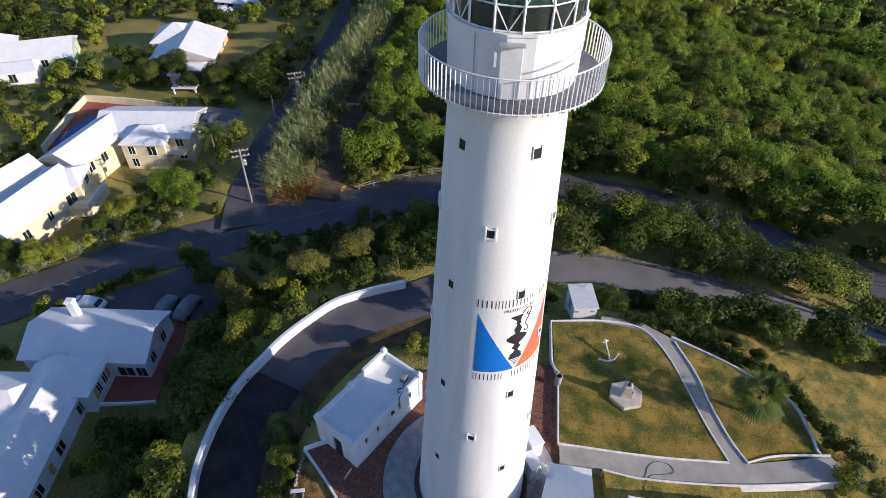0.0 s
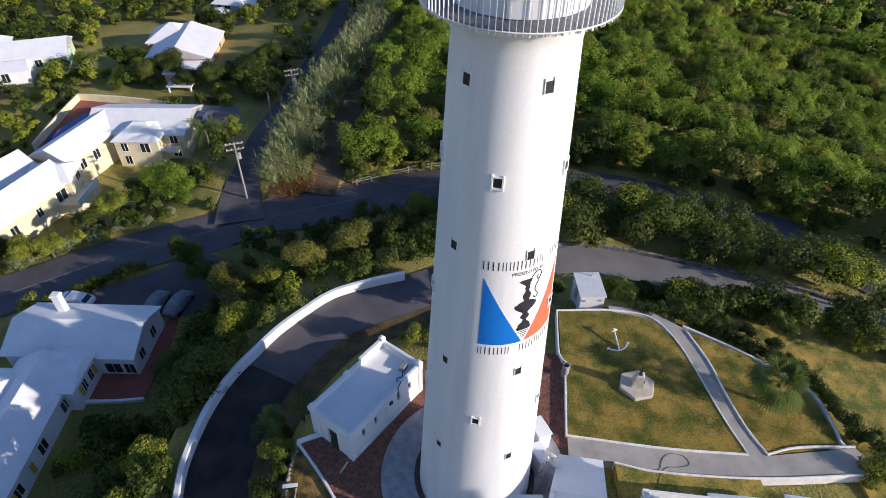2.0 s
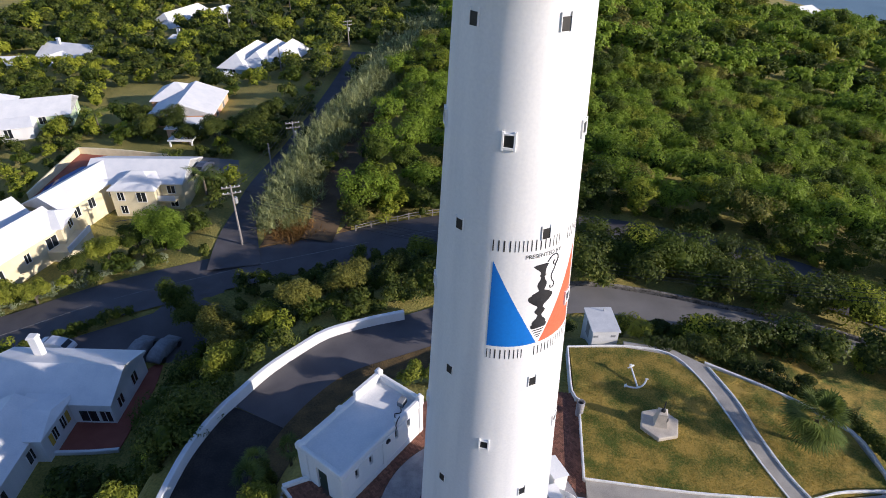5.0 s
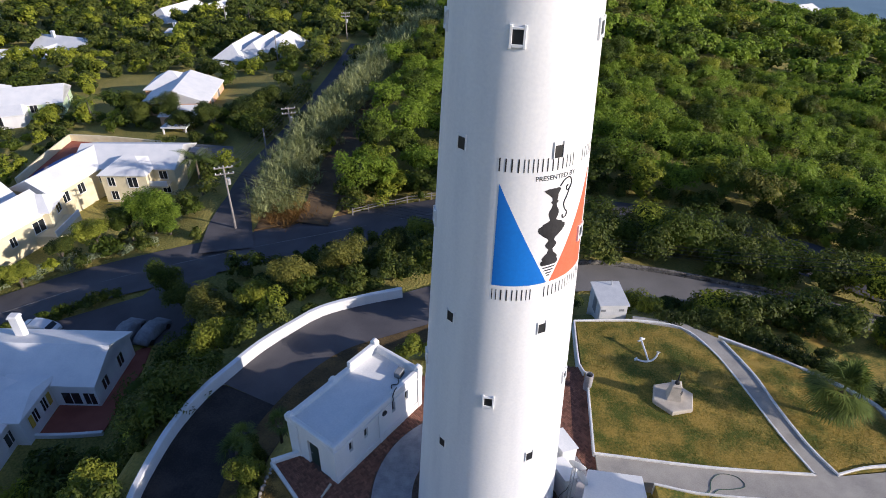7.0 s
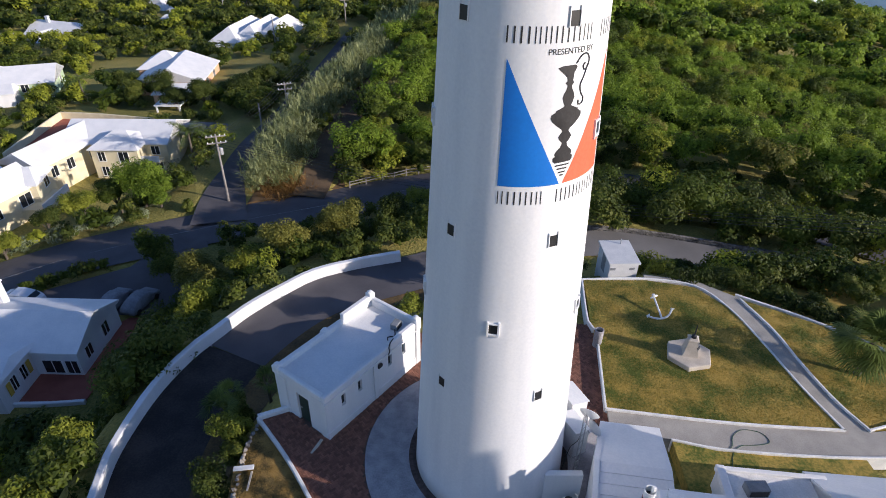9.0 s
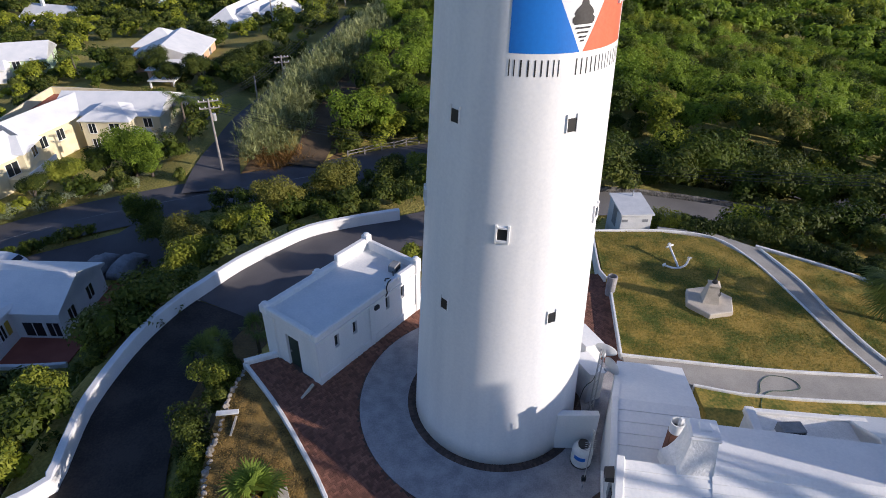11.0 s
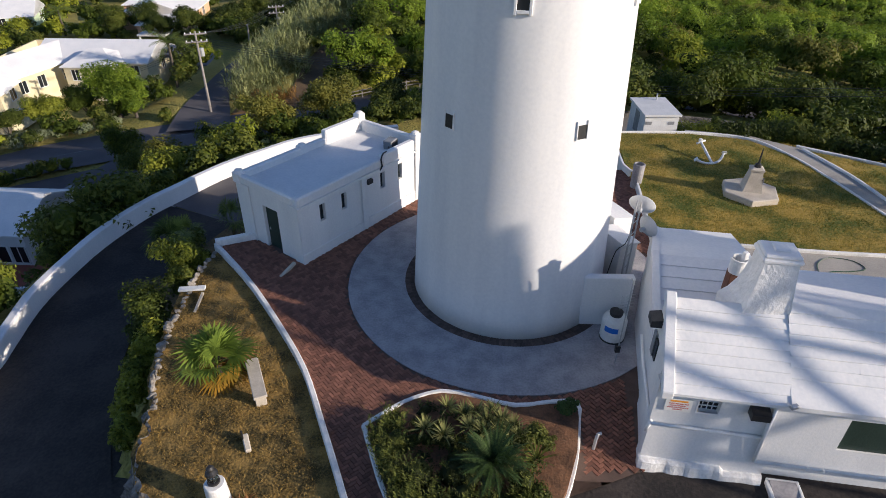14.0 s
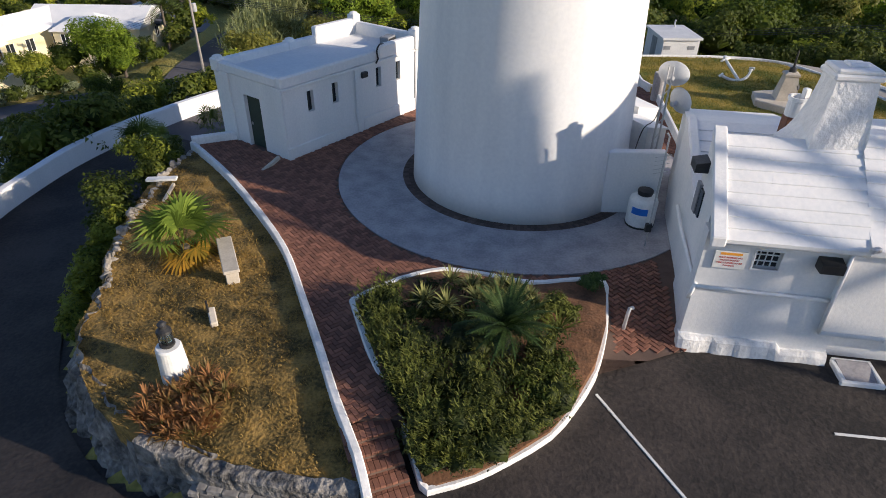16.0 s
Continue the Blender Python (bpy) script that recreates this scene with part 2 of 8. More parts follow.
# ---- the lie of the land ----
DRIVE = smooth_line([(3, 24.5, -3.5), (-6.3, 19.9, -3.35), (-12.0, 16.9, -3.35), (-15.8, 12.1, -3.4), (-18.05, 6.25, -3.4), (-18.4, 0.3, -3.25), (-16.6, -6, -2.8), (-13.2, -11.7, -2.2), (-8, -15.5, -1.5), (-1, -17.5, -1.0)])
LANE = smooth_line([(3, 24.6, -3.5), (11.5, 26, -3.6), (17, 25.2, -3.7), (24, 23, -3.7), (31, 20.8, -3.9), (40, 16.6, -4.4), (52, 10, -5.2)])
ROAD = smooth_line([(-120, -12, -17), (-86, 10.5, -15), (-56.5, 26.3, -12.7), (-49.5, 29.6, -11.9), (-42.4, 33.0, -10.9), (-35.5, 35.9, -10.4), (-27.6, 39.2, -10.1), (-21.2, 41.4, -9.8), (-14.5, 43.4, -9.4), (-8.8, 44.8, -8.7), (3.4, 45.6, -7.3), (17.0, 43.3, -6.6), (27.9, 39.5, -6.5), (36.8, 34.1, -6.35), (44.5, 27.3, -6.1), (56.2, 16.6, -5.8)], 1.5)
SIDE = smooth_line([(-27.4, 40.2, -10.25), (-28.6, 46, -10.2), (-29.3, 52, -10.2), (-29.3, 62, -10.3), (-27, 76, -10.2), (-24, 100, -10), (-22, 135, -11)], 2)
TRACK = smooth_line([(-18.2, 46.0, -9.9), (-17.6, 49.5, -9.2), (-17, 60, -8.3), (-14, 80, -8), (-10, 98, -8)], 2)
for LL in (SIDE, TRACK):
    LL += np.column_stack([0.008 * LL[:, 0] - 0.0135 * LL[:, 1], -0.026 * LL[:, 1], 0.010 * LL[:, 1]])
PLATEAU = np.array([(-11.6, 1.2), (-11.2, -6.2), (-9.8, -8.8), (-7.4, -11.0), (-3.6, -11.6), (2, -9.5), (30, -9.5), (30, 2), (26, 8), (17.5, 14.5), (6, 15), (-2, 9.5), (-6.5, 9.4)])
YARD = np.array([(-5, -13.5), (2, -9.5), (40, -9.5), (40, -45), (-6, -45), (-8, -20)])
CAR_PARK = np.array([(-47, 23.6), (-44, 26.6), (-36, 30.4), (-31, 31.2), (-28.2, 29), (-28.4, 23.6)])
VILLA = np.array([(-64, 40), (-56, 37.5), (-50, 41), (-45, 48), (-41, 55.5), (-41, 60), (-52, 58), (-62, 50)])
NEIGHBOUR = np.array([(-42, 23), (-29.5, 23), (-28.5, 10), (-29, -6), (-48, -6), (-48, 23)])


def poly_dist(P, poly):
    """Distance of points from a polygon, 0 inside."""
    d = np.full(len(P), 1e9)
    inside = np.zeros(len(P), bool)
    for a, b in zip(poly, np.roll(poly, -1, 0)):
        e = b - a
        t = np.clip(((P - a) @ e) / (e @ e), 0, 1)
        d = np.minimum(d, np.linalg.norm(P - a - t[:, None] * e, axis=1))
        c = ((a[1] > P[:, 1]) != (b[1] > P[:, 1])) & (P[:, 0] < (b[0] - a[0]) * (P[:, 1] - a[1]) / (b[1] - a[1] + 1e-12) + a[0])
        inside ^= c
    d[inside] = 0
    return d


def line_dist(P, L):
    """Distance of points from a sampled line, and the line's height there."""
    d, z = np.full(len(P), 1e9), np.zeros(len(P))
    for q in L:
        e = np.hypot(P[:, 0] - q[0], P[:, 1] - q[1])
        m = e < d
        d[m], z[m] = e[m], q[2]
    return d, z


def ground(P, sink=0.0):
    """Height of the natural ground at points (n, 2)."""
    P = np.asarray(P, float).reshape(-1, 2)
    x, y = P[:, 0], P[:, 1]
    far = -8.1 - 0.017 * np.maximum(y - 45, 0) - 0.10 * np.maximum(-x - 20, 0) ** 0.88 - 0.145 * np.maximum(x - 18, 0)
    far = far + 0.5 * np.sin(x * 0.07 + 1) * np.cos(y * 0.05)
    far = np.where((y > 220), far - 0.06 * (y - 220) * np.clip((x + 40) / 80, 0, 1), far)
    w0 = 1 / 14.0 ** 3
    num, den = far * w0, np.full(len(P), w0)
    for L, half in ((DRIVE, 2.6), (LANE, 2.4), (ROAD, 3.9), (SIDE, 2.4), (TRACK, 2.0)):
        d, z = line_dist(P, L)
        w = 1 / (np.maximum(d - half, 0) + 0.35) ** 3
        num, den = num + w * (z - sink * (d < half + 0.3)), den + w
    for poly, z in ((PLATEAU, -0.75), (YARD, -1.7), (NEIGHBOUR, -11.25), (CAR_PARK, -11.1), (VILLA, -13.1)):
        d = poly_dist(P, poly)
        w = 1 / (d + 0.25) ** 3
        num, den = num + w * z, den + w
    return num / den


def ground_at(x, y):
    return float(ground([(x, y)])[0])


xs = np.concatenate([np.arange(-1500, -170, 60), np.arange(-170, -62, 4), np.arange(-62, 62, 0.8), np.arange(62, 200, 4), np.arange(200, 1601, 60)])
ys = np.concatenate([np.arange(-600, -60, 60), np.arange(-60, -24, 4), np.arange(-24, 60, 0.8), np.arange(60, 260, 4), np.arange(260, 2000, 60)])
gx, gy = np.meshgrid(xs, ys)
gp = np.stack([gx.ravel(), gy.ravel()], 1)
gz = ground(gp, 0.15)
gi = np.arange(len(gp)).reshape(len(ys), len(xs))
gf = np.stack([gi[:-1, :-1], gi[:-1, 1:], gi[1:, 1:], gi[1:, :-1]], -1).reshape(-1, 4)
land = np_mesh("ground", np.column_stack([gp, gz]), gf, M_GROUND, smooth=True)
tagged(land, "green and brown hillside with rough grass", "ground", kind="structure")
bm = bmesh.new()
box(bm, -4000, 4500, 200, 4800, -90, -75)
tagged(part("water", bm, M_SEA), "calm grey-blue sea beyond the shore", "sea", kind="structure")


def ribbon(name, L, half, mat, label, lift=0.04, rail=None):
    n = sides(L)
    half = np.broadcast_to(half, len(L))
    V = np.concatenate([np.column_stack([L[:, :2] + n * (half * o)[:, None], L[:, 2] + lift - 0.02 * abs(o)]) for o in (-1, -0.5, 0, 0.5, 1)])
    k = len(L)
    F = [(c * k + i, c * k + i + 1, (c + 1) * k + i + 1, (c + 1) * k + i) for c in range(4) for i in range(k - 1)]
    F = np.array(F)[:, ::-1]
    return tagged(np_mesh(name, V, F, mat), label, "road", kind="structure")


ribbon("road", ROAD, 3.7, M_ROADTOP, "dark asphalt road bending round the hill")
SEAM = int(np.argmin(np.hypot(DRIVE[:, 0] + 16.5, DRIVE[:, 1] - 10.5)))
ribbon("driveway", DRIVE[SEAM:], 2.5, M_ASPHALT, "dark new asphalt on the drive round the tower", 0.06)
ribbon("driveway", DRIVE[:SEAM + 1], 2.5, M_ROADTOP, "worn grey asphalt on the lower drive", 0.06)
ribbon("lane", LANE, 2.1, M_LANE, "pale worn asphalt lane below the garden")
ribbon("side_street", SIDE, 1.7 + 1.5 * np.clip(1 - np.arange(len(SIDE)) / 6, 0, 1), M_ROADTOP, "narrow asphalt street between gardens", 0.02)
ribbon("track", TRACK, 2.1, M_DIRT, "dark dirt track beside tall reeds", 0.07)


# ---- the hilltop: terrace, lawns, beds, yard ----
LEFT_KERB = [(-12.38, 2.1, 0), (-11.84, 1.5, 0), (-10.1, -0.65, 0), (-8.33, -3.23, 0), (-7.03, -5.38, 0), (-6.06, -7.6, 0), (-5.3, -9.42, 0), (-4.68, -10.95, -0.02), (-4.1, -12.2, -0.1), (-3.82, -13.0, -0.3)]
BED_LINE = [(-4.82, -7.65, 0), (-4.14, -9.55, 0), (-3.72, -10.4, -0.15), (-3.2, -11.4, -0.4), (-2.86, -12.45, -0.62), (-2.6, -12.5, -0.64), (-1.9, -12.27, -0.62), (-1.2, -11.88, -0.6), (-0.32, -11.28, -0.55), (0.28, -10.56, -0.5), (0.9, -9.6, -0.4), (1.37, -8.4, -0.3), (1.62, -7.2, -0.1), (1.68, -6.6, 0), (0.95, -6.58, 0), (-0.25, -6.75, 0), (-1.5, -6.4, 0), (-2.55, -6.22, 0), (-3.7, -6.7, 0), (-4.45, -7.3, 0)]
BED = [p[:2] for p in BED_LINE]
TERRACE = [(-12.2, 1.9), (-11.79, 1.5), (-10.05, -0.65), (-8.28, -3.23), (-6.98, -5.38), (-6.01, -7.6), (-5.25, -9.42), (-4.66, -10.9), (-4.45, -11.4), (-3.3, -11.3), (-3.72, -10.4), (-4.14, -9.55), (-4.82, -7.65), (-4.45, -7.3), (-3.7, -6.7), (-2.55, -6.22), (-1.5, -6.4), (-0.25, -6.75), (0.95, -6.58), (1.68, -6.6), (1.62, -7.2), (1.37, -8.4), (1.25, -8.75), (3.24, -8.62), (3.4, -8.1), (7.0, -5), (7.0, 3), (7.35, 8.2), (7.2, 10.3), (4.5, 10.6), (-1.0, 9.3), (-6.0, 9.3)]
LAWN_LEFT = [(-12.3, 1.9), (-12.85, -1.0), (-12.5, -4.0), (-12.2, -5.6), (-11.6, -6.8), (-11.45, -8.5), (-10.75, -9.7), (-9.9, -10.75), (-9.25, -11.25), (-8.66, -11.55), (-7.84, -11.9), (-7.0, -12.22), (-6.0, -12.42), (-4.98, -12.57), (-3.98, -12.64), (-4.1, -12.2), (-4.68, -10.95), (-5.3, -9.42), (-6.06, -7.6), (-7.03, -5.38), (-8.33, -3.23), (-10.1, -0.65), (-11.84, 1.5)]
lawn_slope = lambda x, y: -0.08 - 0.035 * max(0.0, -x - 5.5 + 0.4 * (-y - 5)) - 0.15 * max(0, -y - 10) * 0.6

def terrace_z(x, y):
    """The terrace is level but for its corner beside the annex, which falls to the yard."""
    t = min(1.0, max(0.0, (-y - 5.8) / 3.0)) * min(1.0, max(0.0, (x - 0.2) / 1.0))
    return -0.52 * t * t * (3 - 2 * t)



bm = bmesh.new()
lathe(bm, [(6.3, -0.6), (6.3, 0.004), (4.06, 0.016), (4.06, -0.6)], 96, cap=False)
tagged(part("concrete_apron", bm, M_CONC), "ring of grey stamped concrete round the tower", "paving", kind="structure")
bm = bmesh.new()
lathe(bm, [(4.06, -0.6), (4.06, -0.005), (3.5, -0.005), (3.5, -0.6)], 96, cap=False)
apron_inner = tagged(part("brick_ring", bm, M_JOINT), "narrow ring of dark bricks at the tower's foot", "paving", kind="structure")


def sheet(name, poly, zf, mat, label, category, skirt=1.5, cell=0.6, bumpy=0.0):
    """Ground laid over a polygon in small faces, with a skirt down its edge."""
    poly = np.array(poly, float)
    bm = bmesh.new()
    prism(bm, poly, lambda x, y: -9, 0.0)
    lo, hi = poly.min(0), poly.max(0)
    for ax in (0, 1):
        for c in np.arange(math.ceil(lo[ax] / cell) * cell, hi[ax], cell):
            co, no = [0, 0, 0], [0, 0, 0]
            co[ax], no[ax] = c, 1
            bmesh.ops.bisect_plane(bm, geom=bm.verts[:] + bm.edges[:] + bm.faces[:], plane_co=co, plane_no=no)
    for v in bm.verts:
        z = zf(v.co.x, v.co.y)
        if v.co.z > -1:
            v.co.z = z + bumpy * noise.noise(v.co * 1.3)
        else:
            v.co.z = z - skirt
    return tagged(part(name, bm, mat, smooth=False), label, category, kind="structure")


terrace = sheet("terrace", TERRACE, lambda x, y: terrace_z(x, y) - 0.03, M_JOINT, "red-brown herringbone brick terrace round the tower", "terrace", 1.0, 1.0)
sheet("lawn", LAWN_LEFT, lawn_slope, M_DRYGRASS, "dry yellow-brown lawn on the mound", "lawn", 2.6, 0.35, 0.03)
bm = bmesh.new()
wall_along(bm, LEFT_KERB, 0.18, -0.6, 0.10, 0.5)
wall_along(bm, [(-12.36, 2.06, 0), (-11.7, 2.35, 0), (-10.72, 2.78, 0)], 0.26, -0.8, 0.30, 0.4)
tagged(part("kerb_wall", bm, M_COPING), "low whitewashed kerb wall along the terrace", "kerb", kind="structure")

sheet("bed", BED, lambda x, y: 0.05 - 0.64 * min(1, max(0, (-y - 9.3 + 0.25 * x) / 3.0)), M_SOIL, "planting bed of brown soil", "flower bed", 1.2, 0.4, 0.04)
bm = bmesh.new()
wall_along(bm, BED_LINE + [BED_LINE[0]], 0.15, -0.5, 0.10, 0.4)
tagged(part("bed_edging", bm, M_COPING), "low whitewashed edging round the planting bed", "kerb", kind="structure")

# yard: dark asphalt with painted lines
sheet("yard", [(-10, -17.5), (-7.5, -14.5), (-4.3, -12.9), (-3.0, -12.3), (0.25, -10.45), (1.0, -9.0), (1.1, -8.4), (3.3, -8.2), (40, -8.2), (40, -44), (-9, -44)], lambda x, y: -0.60 - 0.05 * max(0.0, -x - 1) - 0.012 * max(0, -x - 3) ** 2, M_ASPHALT, "dark asphalt parking yard", "yard", 2.0, 2.0)

# garden on the far side
GARDEN = [(7.75, 14.9), (12.2, 15.0), (15.5, 14.2), (17.0, 11.9), (17.75, 8.5), (18.35, 4.6), (19.1, 1.5), (13.3, 2.0), (6.75, 2.85), (7.45, 8.6), (7.3, 10.2)]
sheet("garden_lawn", GARDEN, lambda x, y: 0.26, M_GRASS, "mown lawn, green with straw-coloured patches", "lawn", 0.8, 0.8, 0.03)
sheet("garden_strip", [(18.3, 12.9), (19.1, 9.6), (19.4, 6.5), (19.9, 3.6), (20.6, 1.6), (26.0, 2.3), (26.2, 3.6), (25.9, 7.0), (22.6, 10.3)], lambda x, y: 0.20 - 0.03 * max(0, x - 20), M_GRASS, "lawn with dry patches beyond the path", "lawn", 1.0, 0.8, 0.06)
sheet("path", [(6.75, 2.85), (13.3, 2.0), (19.1, 1.5), (18.35, 4.6), (17.75, 8.5), (17.0, 11.9), (15.5, 14.2), (12.2, 15.0), (12.3, 15.8), (15.9, 15.0), (18.0, 13.3), (19.0, 9.6), (19.32, 6.5), (19.8, 3.55), (20.5, 1.5), (27.0, 2.2), (28, 0.3), (19.3, -0.2), (12.7, 0.2), (9.6, 0.9), (6.6, 1.3)], lambda x, y: 0.2, M_PATH, "pale worn concrete garden path", "path", 0.9, 1.2)
sheet("side_lawn", [(9.7, 0.75), (12.7, 0.1), (19.3, -0.3), (19.4, -2.6), (9.6, -2.2)], lambda x, y: 0.2, M_GRASS, "narrow green lawn behind the building", "lawn", 0.8, 0.8, 0.05)
sheet("lower_lawn", [(26.4, 2.3), (26.3, 3.6), (26.0, 7.1), (22.7, 10.5), (18.4, 13.4), (17.5, 16.5), (24, 19), (34, 15.5), (44, 8), (44, -8), (27, -8)], lambda x, y: -0.3 - 0.05 * max(0, x - 22) - 0.10 * max(0, y - 10), M_GRASS, "sloping lawn beyond the hedge", "lawn", 2.5, 1.2, 0.12)
bm = bmesh.new()
for line, h in (([(7.63, 15.0), (12.2, 15.15), (15.55, 14.35), (17.0, 11.9), (17.78, 8.5), (18.4, 4.6), (19.15, 1.5)], 0.14), ([(19.2, 1.55), (13.3, 1.95), (6.65, 2.85)], 0.14), ([(6.65, 2.85), (7.4, 8.6), (7.55, 9.4), (7.15, 10.3), (7.6, 15.0)], 0.16),
                ([(18.2, 12.9), (19.05, 9.6), (19.36, 6.5), (19.85, 3.55), (20.55, 1.5)], 0.12), ([(20.5, 1.6), (23, 2.2), (27, 2.3)], 0.1), ([(27.2, 0.2), (19.3, -0.2), (12.7, 0.15), (9.65, 0.8)], 0.12)):
    wall_along(bm, [(*p, 0.2) for p in line], 0.13, -0.8, h, 0.6)
tagged(part("garden_kerb", bm, M_COPING), "thin whitewashed kerbs along the garden path", "kerb", kind="structure")
bm = bmesh.new()
wall_along(bm, [(18.1, 13.5, 0), (22.6, 10.4, 0), (26.1, 7.05, -0.1), (26.4, 3.5, -0.1), (26.5, 2.2, -0.1), (29.6, -0.2, -0.2), (36, -4, -0.3)], 0.2, -2, 0.26, 0.8)
tagged(part("garden_wall", bm, M_COPING), "low weathered white garden wall", "wall", kind="structure")

# drive walls
bm = bmesh.new()
wall_along(bm, [(-6.08, 22.4, -3.4), (-9.5, 21.2, -3.4), (-12.8, 19.62, -3.4), (-15.0, 17.4, -3.4), (-17.04, 14.9, -3.4), (-18.4, 12.5, -3.4), (-19.7, 10.1, -3.4), (-20.65, 6.95, -3.4), (-21.0, 3.9, -3.4), (-21.0, 1.4, -3.35), (-20.5, -1.3, -3.25), (-20.25, -2.7, -3.2), (-20.75, -3.7, -3.2), (-26.37, -7.78, -3.4)], 0.42, -0.8, 1.0, 0.8, 0.05, 0.015)
tagged(part("drive_wall", bm, M_WHITE), "whitewashed wall along the outer edge of the drive", "wall", kind="structure")

# dry bank between the drive and the hilltop
sd = sides(DRIVE)
k0, k1 = 6, int(np.argmin(np.hypot(DRIVE[:, 0] + 18.2, DRIVE[:, 1] + 2)))
sgn = 1 if (DRIVE[20, :2] + sd[20] * 3) @ (DRIVE[20, :2] + sd[20] * 3) < DRIVE[20, :2] @ DRIVE[20, :2] else -1
bank = np.concatenate([DRIVE[k0:k1, :2] + sgn * sd[k0:k1] * o for o in (2.4, 3.0, 3.6, 4.2, 4.8)])
kk = k1 - k0
np_bank = np.array([(c * kk + i, c * kk + i + 1, (c + 1) * kk + i + 1, (c + 1) * kk + i) for c in range(4) for i in range(kk - 1)])
bank_ob = np_mesh("bank", np.column_stack([bank, ground(bank) + 0.07]), np_bank if sgn < 0 else np_bank[:, ::-1], material("dry_bank", (0.045, 0.032, 0.012), (0.15, 0.095, 0.032), 0.7, 0.95, 8, 1.0, 0.06, 0.5))
tagged(bank_ob, "dry brown grass bank beside the drive", "bank", kind="structure")

foot_line = smooth_line([(-15.4, -4.0, -2.95), (-14.4, -6.0, -2.8), (-13.2, -8.3, -2.5), (-11.6, -10.6, -2.2), (-9.6, -12.3, -1.9), (-7.4, -13.5, -1.55), (-5.0, -14.2, -1.2)])
ribbon("drive_apron", foot_line, 2.1, M_ASPHALT, "dark asphalt at the foot of the mound", 0.05)

# ---- the lighthouse ----
H, R0, TAPER = 31.45, 3.686, 0.0452
radius = lambda z: R0 - TAPER * z
tower = thing("lighthouse", pose(0, 0, 0), "tall white tapered iron lighthouse with an open gallery", "lighthouse")
bm = bmesh.new()
prof = [(radius(z), z) for z in np.linspace(-0.3, 30.3, 26)] + [(2.36, 30.6), (2.46, 30.95), (2.7, 31.25), (2.8, 31.45)]
lathe(bm, prof, 128)
part("shaft", bm, M_TOWER, tower, smooth=True)
M_FRAME = material("frame_paint", (0.68, 0.69, 0.70), (0.82, 0.82, 0.80), 2, 0.5, 12, 0.1)
M_STEEL = material("galvanised", (0.42, 0.43, 0.44), (0.58, 0.58, 0.57), 3, 0.45, 20, 0.15, 0.004, 0.6, 0.4)


def tower_window(az, z, small):
    m = pose(0, 0, 0, 0, 0, az) @ pose(radius(z), 0, z, 0, -2.6, 0)
    bm = bmesh.new()
    box(bm, -0.06, 0.016, -0.165, 0.165, -0.21, 0.21, m)
    w = part("window", bm, M_DARK, tower)
    if not small:
        for y0, y1, z0, z1 in ((-0.25, -0.165, -0.34, 0.34), (0.165, 0.25, -0.34, 0.34), (-0.165, 0.165, 0.21, 0.28), (-0.165, 0.165, -0.30, -0.21)):
            part("frame", one_box(-0.06, 0.07, y0, y1, z0, z1, m, 0.012), M_FRAME, w)
    else:
        for y0, y1 in ((-0.20, -0.165), (0.165, 0.20)):
            part("frame", one_box(-0.06, 0.045, y0, y1, -0.23, 0.34, m, 0.004), M_FRAME, w)


for k in range(10):
    az = -136.4 + 36 * k
    for i in range(4):
        z = (29.2 - 7.24 * i) if k % 2 == 0 else (25.55 - 7.24 * i)
        if z > 6 and not (k % 2 and i == 1 and k == 1):
            tower_window(az, z, k % 2 == 0)

# gallery
DECK = 31.5
bm = bmesh.new()
lathe(bm, [(2.4, DECK - 0.06), (3.38, DECK - 0.06), (3.38, DECK + 0.02), (2.4, DECK + 0.02)], 96, cap=False)
part("gallery_deck", bm, material("deck_grating", (0.10, 0.105, 0.115), (0.2, 0.2, 0.21), 4, 0.6, 60, 0.8, 0.01), tower)
n = 104
bar = bmesh.new()
box(bar, -0.011, 0.011, -0.022, 0.022, -0.12, 1.20)
me_bar = bpy.data.meshes.new("baluster")
bar.to_mesh(me_bar)
bar.free()
me_bar.materials.append(M_FRAME)
for i in range(n):
    ob = new("baluster", me_bar)
    ob.parent = tower
    a = math.tau * i / n
    ob.matrix_local = pose(3.40 * math.cos(a), 3.40 * math.sin(a), DECK, 0, 0, math.degrees(a) + 90)
for z, r in ((DECK + 1.21, 0.03), (DECK - 0.02, 0.03)):
    bm = bmesh.new()
    bmesh_pts = [(3.40 * math.cos(math.tau * i / 96), 3.40 * math.sin(math.tau * i / 96), z) for i in range(97)]
    tube(bm, bmesh_pts, r, 6)
    part("rail", bm, M_FRAME, tower, smooth=True)
# lantern room
bm = bmesh.new()
lathe(bm, [(2.42, DECK), (2.42, DECK + 2.14), (2.50, DECK + 2.19), (2.50, DECK + 2.27), (2.1, DECK + 2.27)], 16, pose(0, 0, 0, 0, 0, 11))
part("lantern_drum", bm, M_TOWER, tower)
M_GLASS = bpy.data.materials.new("lantern_glass")
M_GLASS.use_nodes = True
gb = M_GLASS.node_tree.nodes["Principled BSDF"]
gb.inputs["Base Color"].default_value, gb.inputs["Roughness"].default_value, gb.inputs["Transmission Weight"].default_value = (0.42, 0.52, 0.50, 1), 0.03, 0.95
bm = bmesh.new()
lathe(bm, [(2.36, DECK + 2.26), (2.36, DECK + 5.3)], 16, pose(0, 0, 0, 0, 0, 11), cap=False)
part("lantern_glazing", bm, M_GLASS, tower)
M_CAP = material("cap_paint", (0.62, 0.63, 0.62), (0.78, 0.78, 0.76), 1.5, 0.5, 10, 0.1)
bm = bmesh.new()
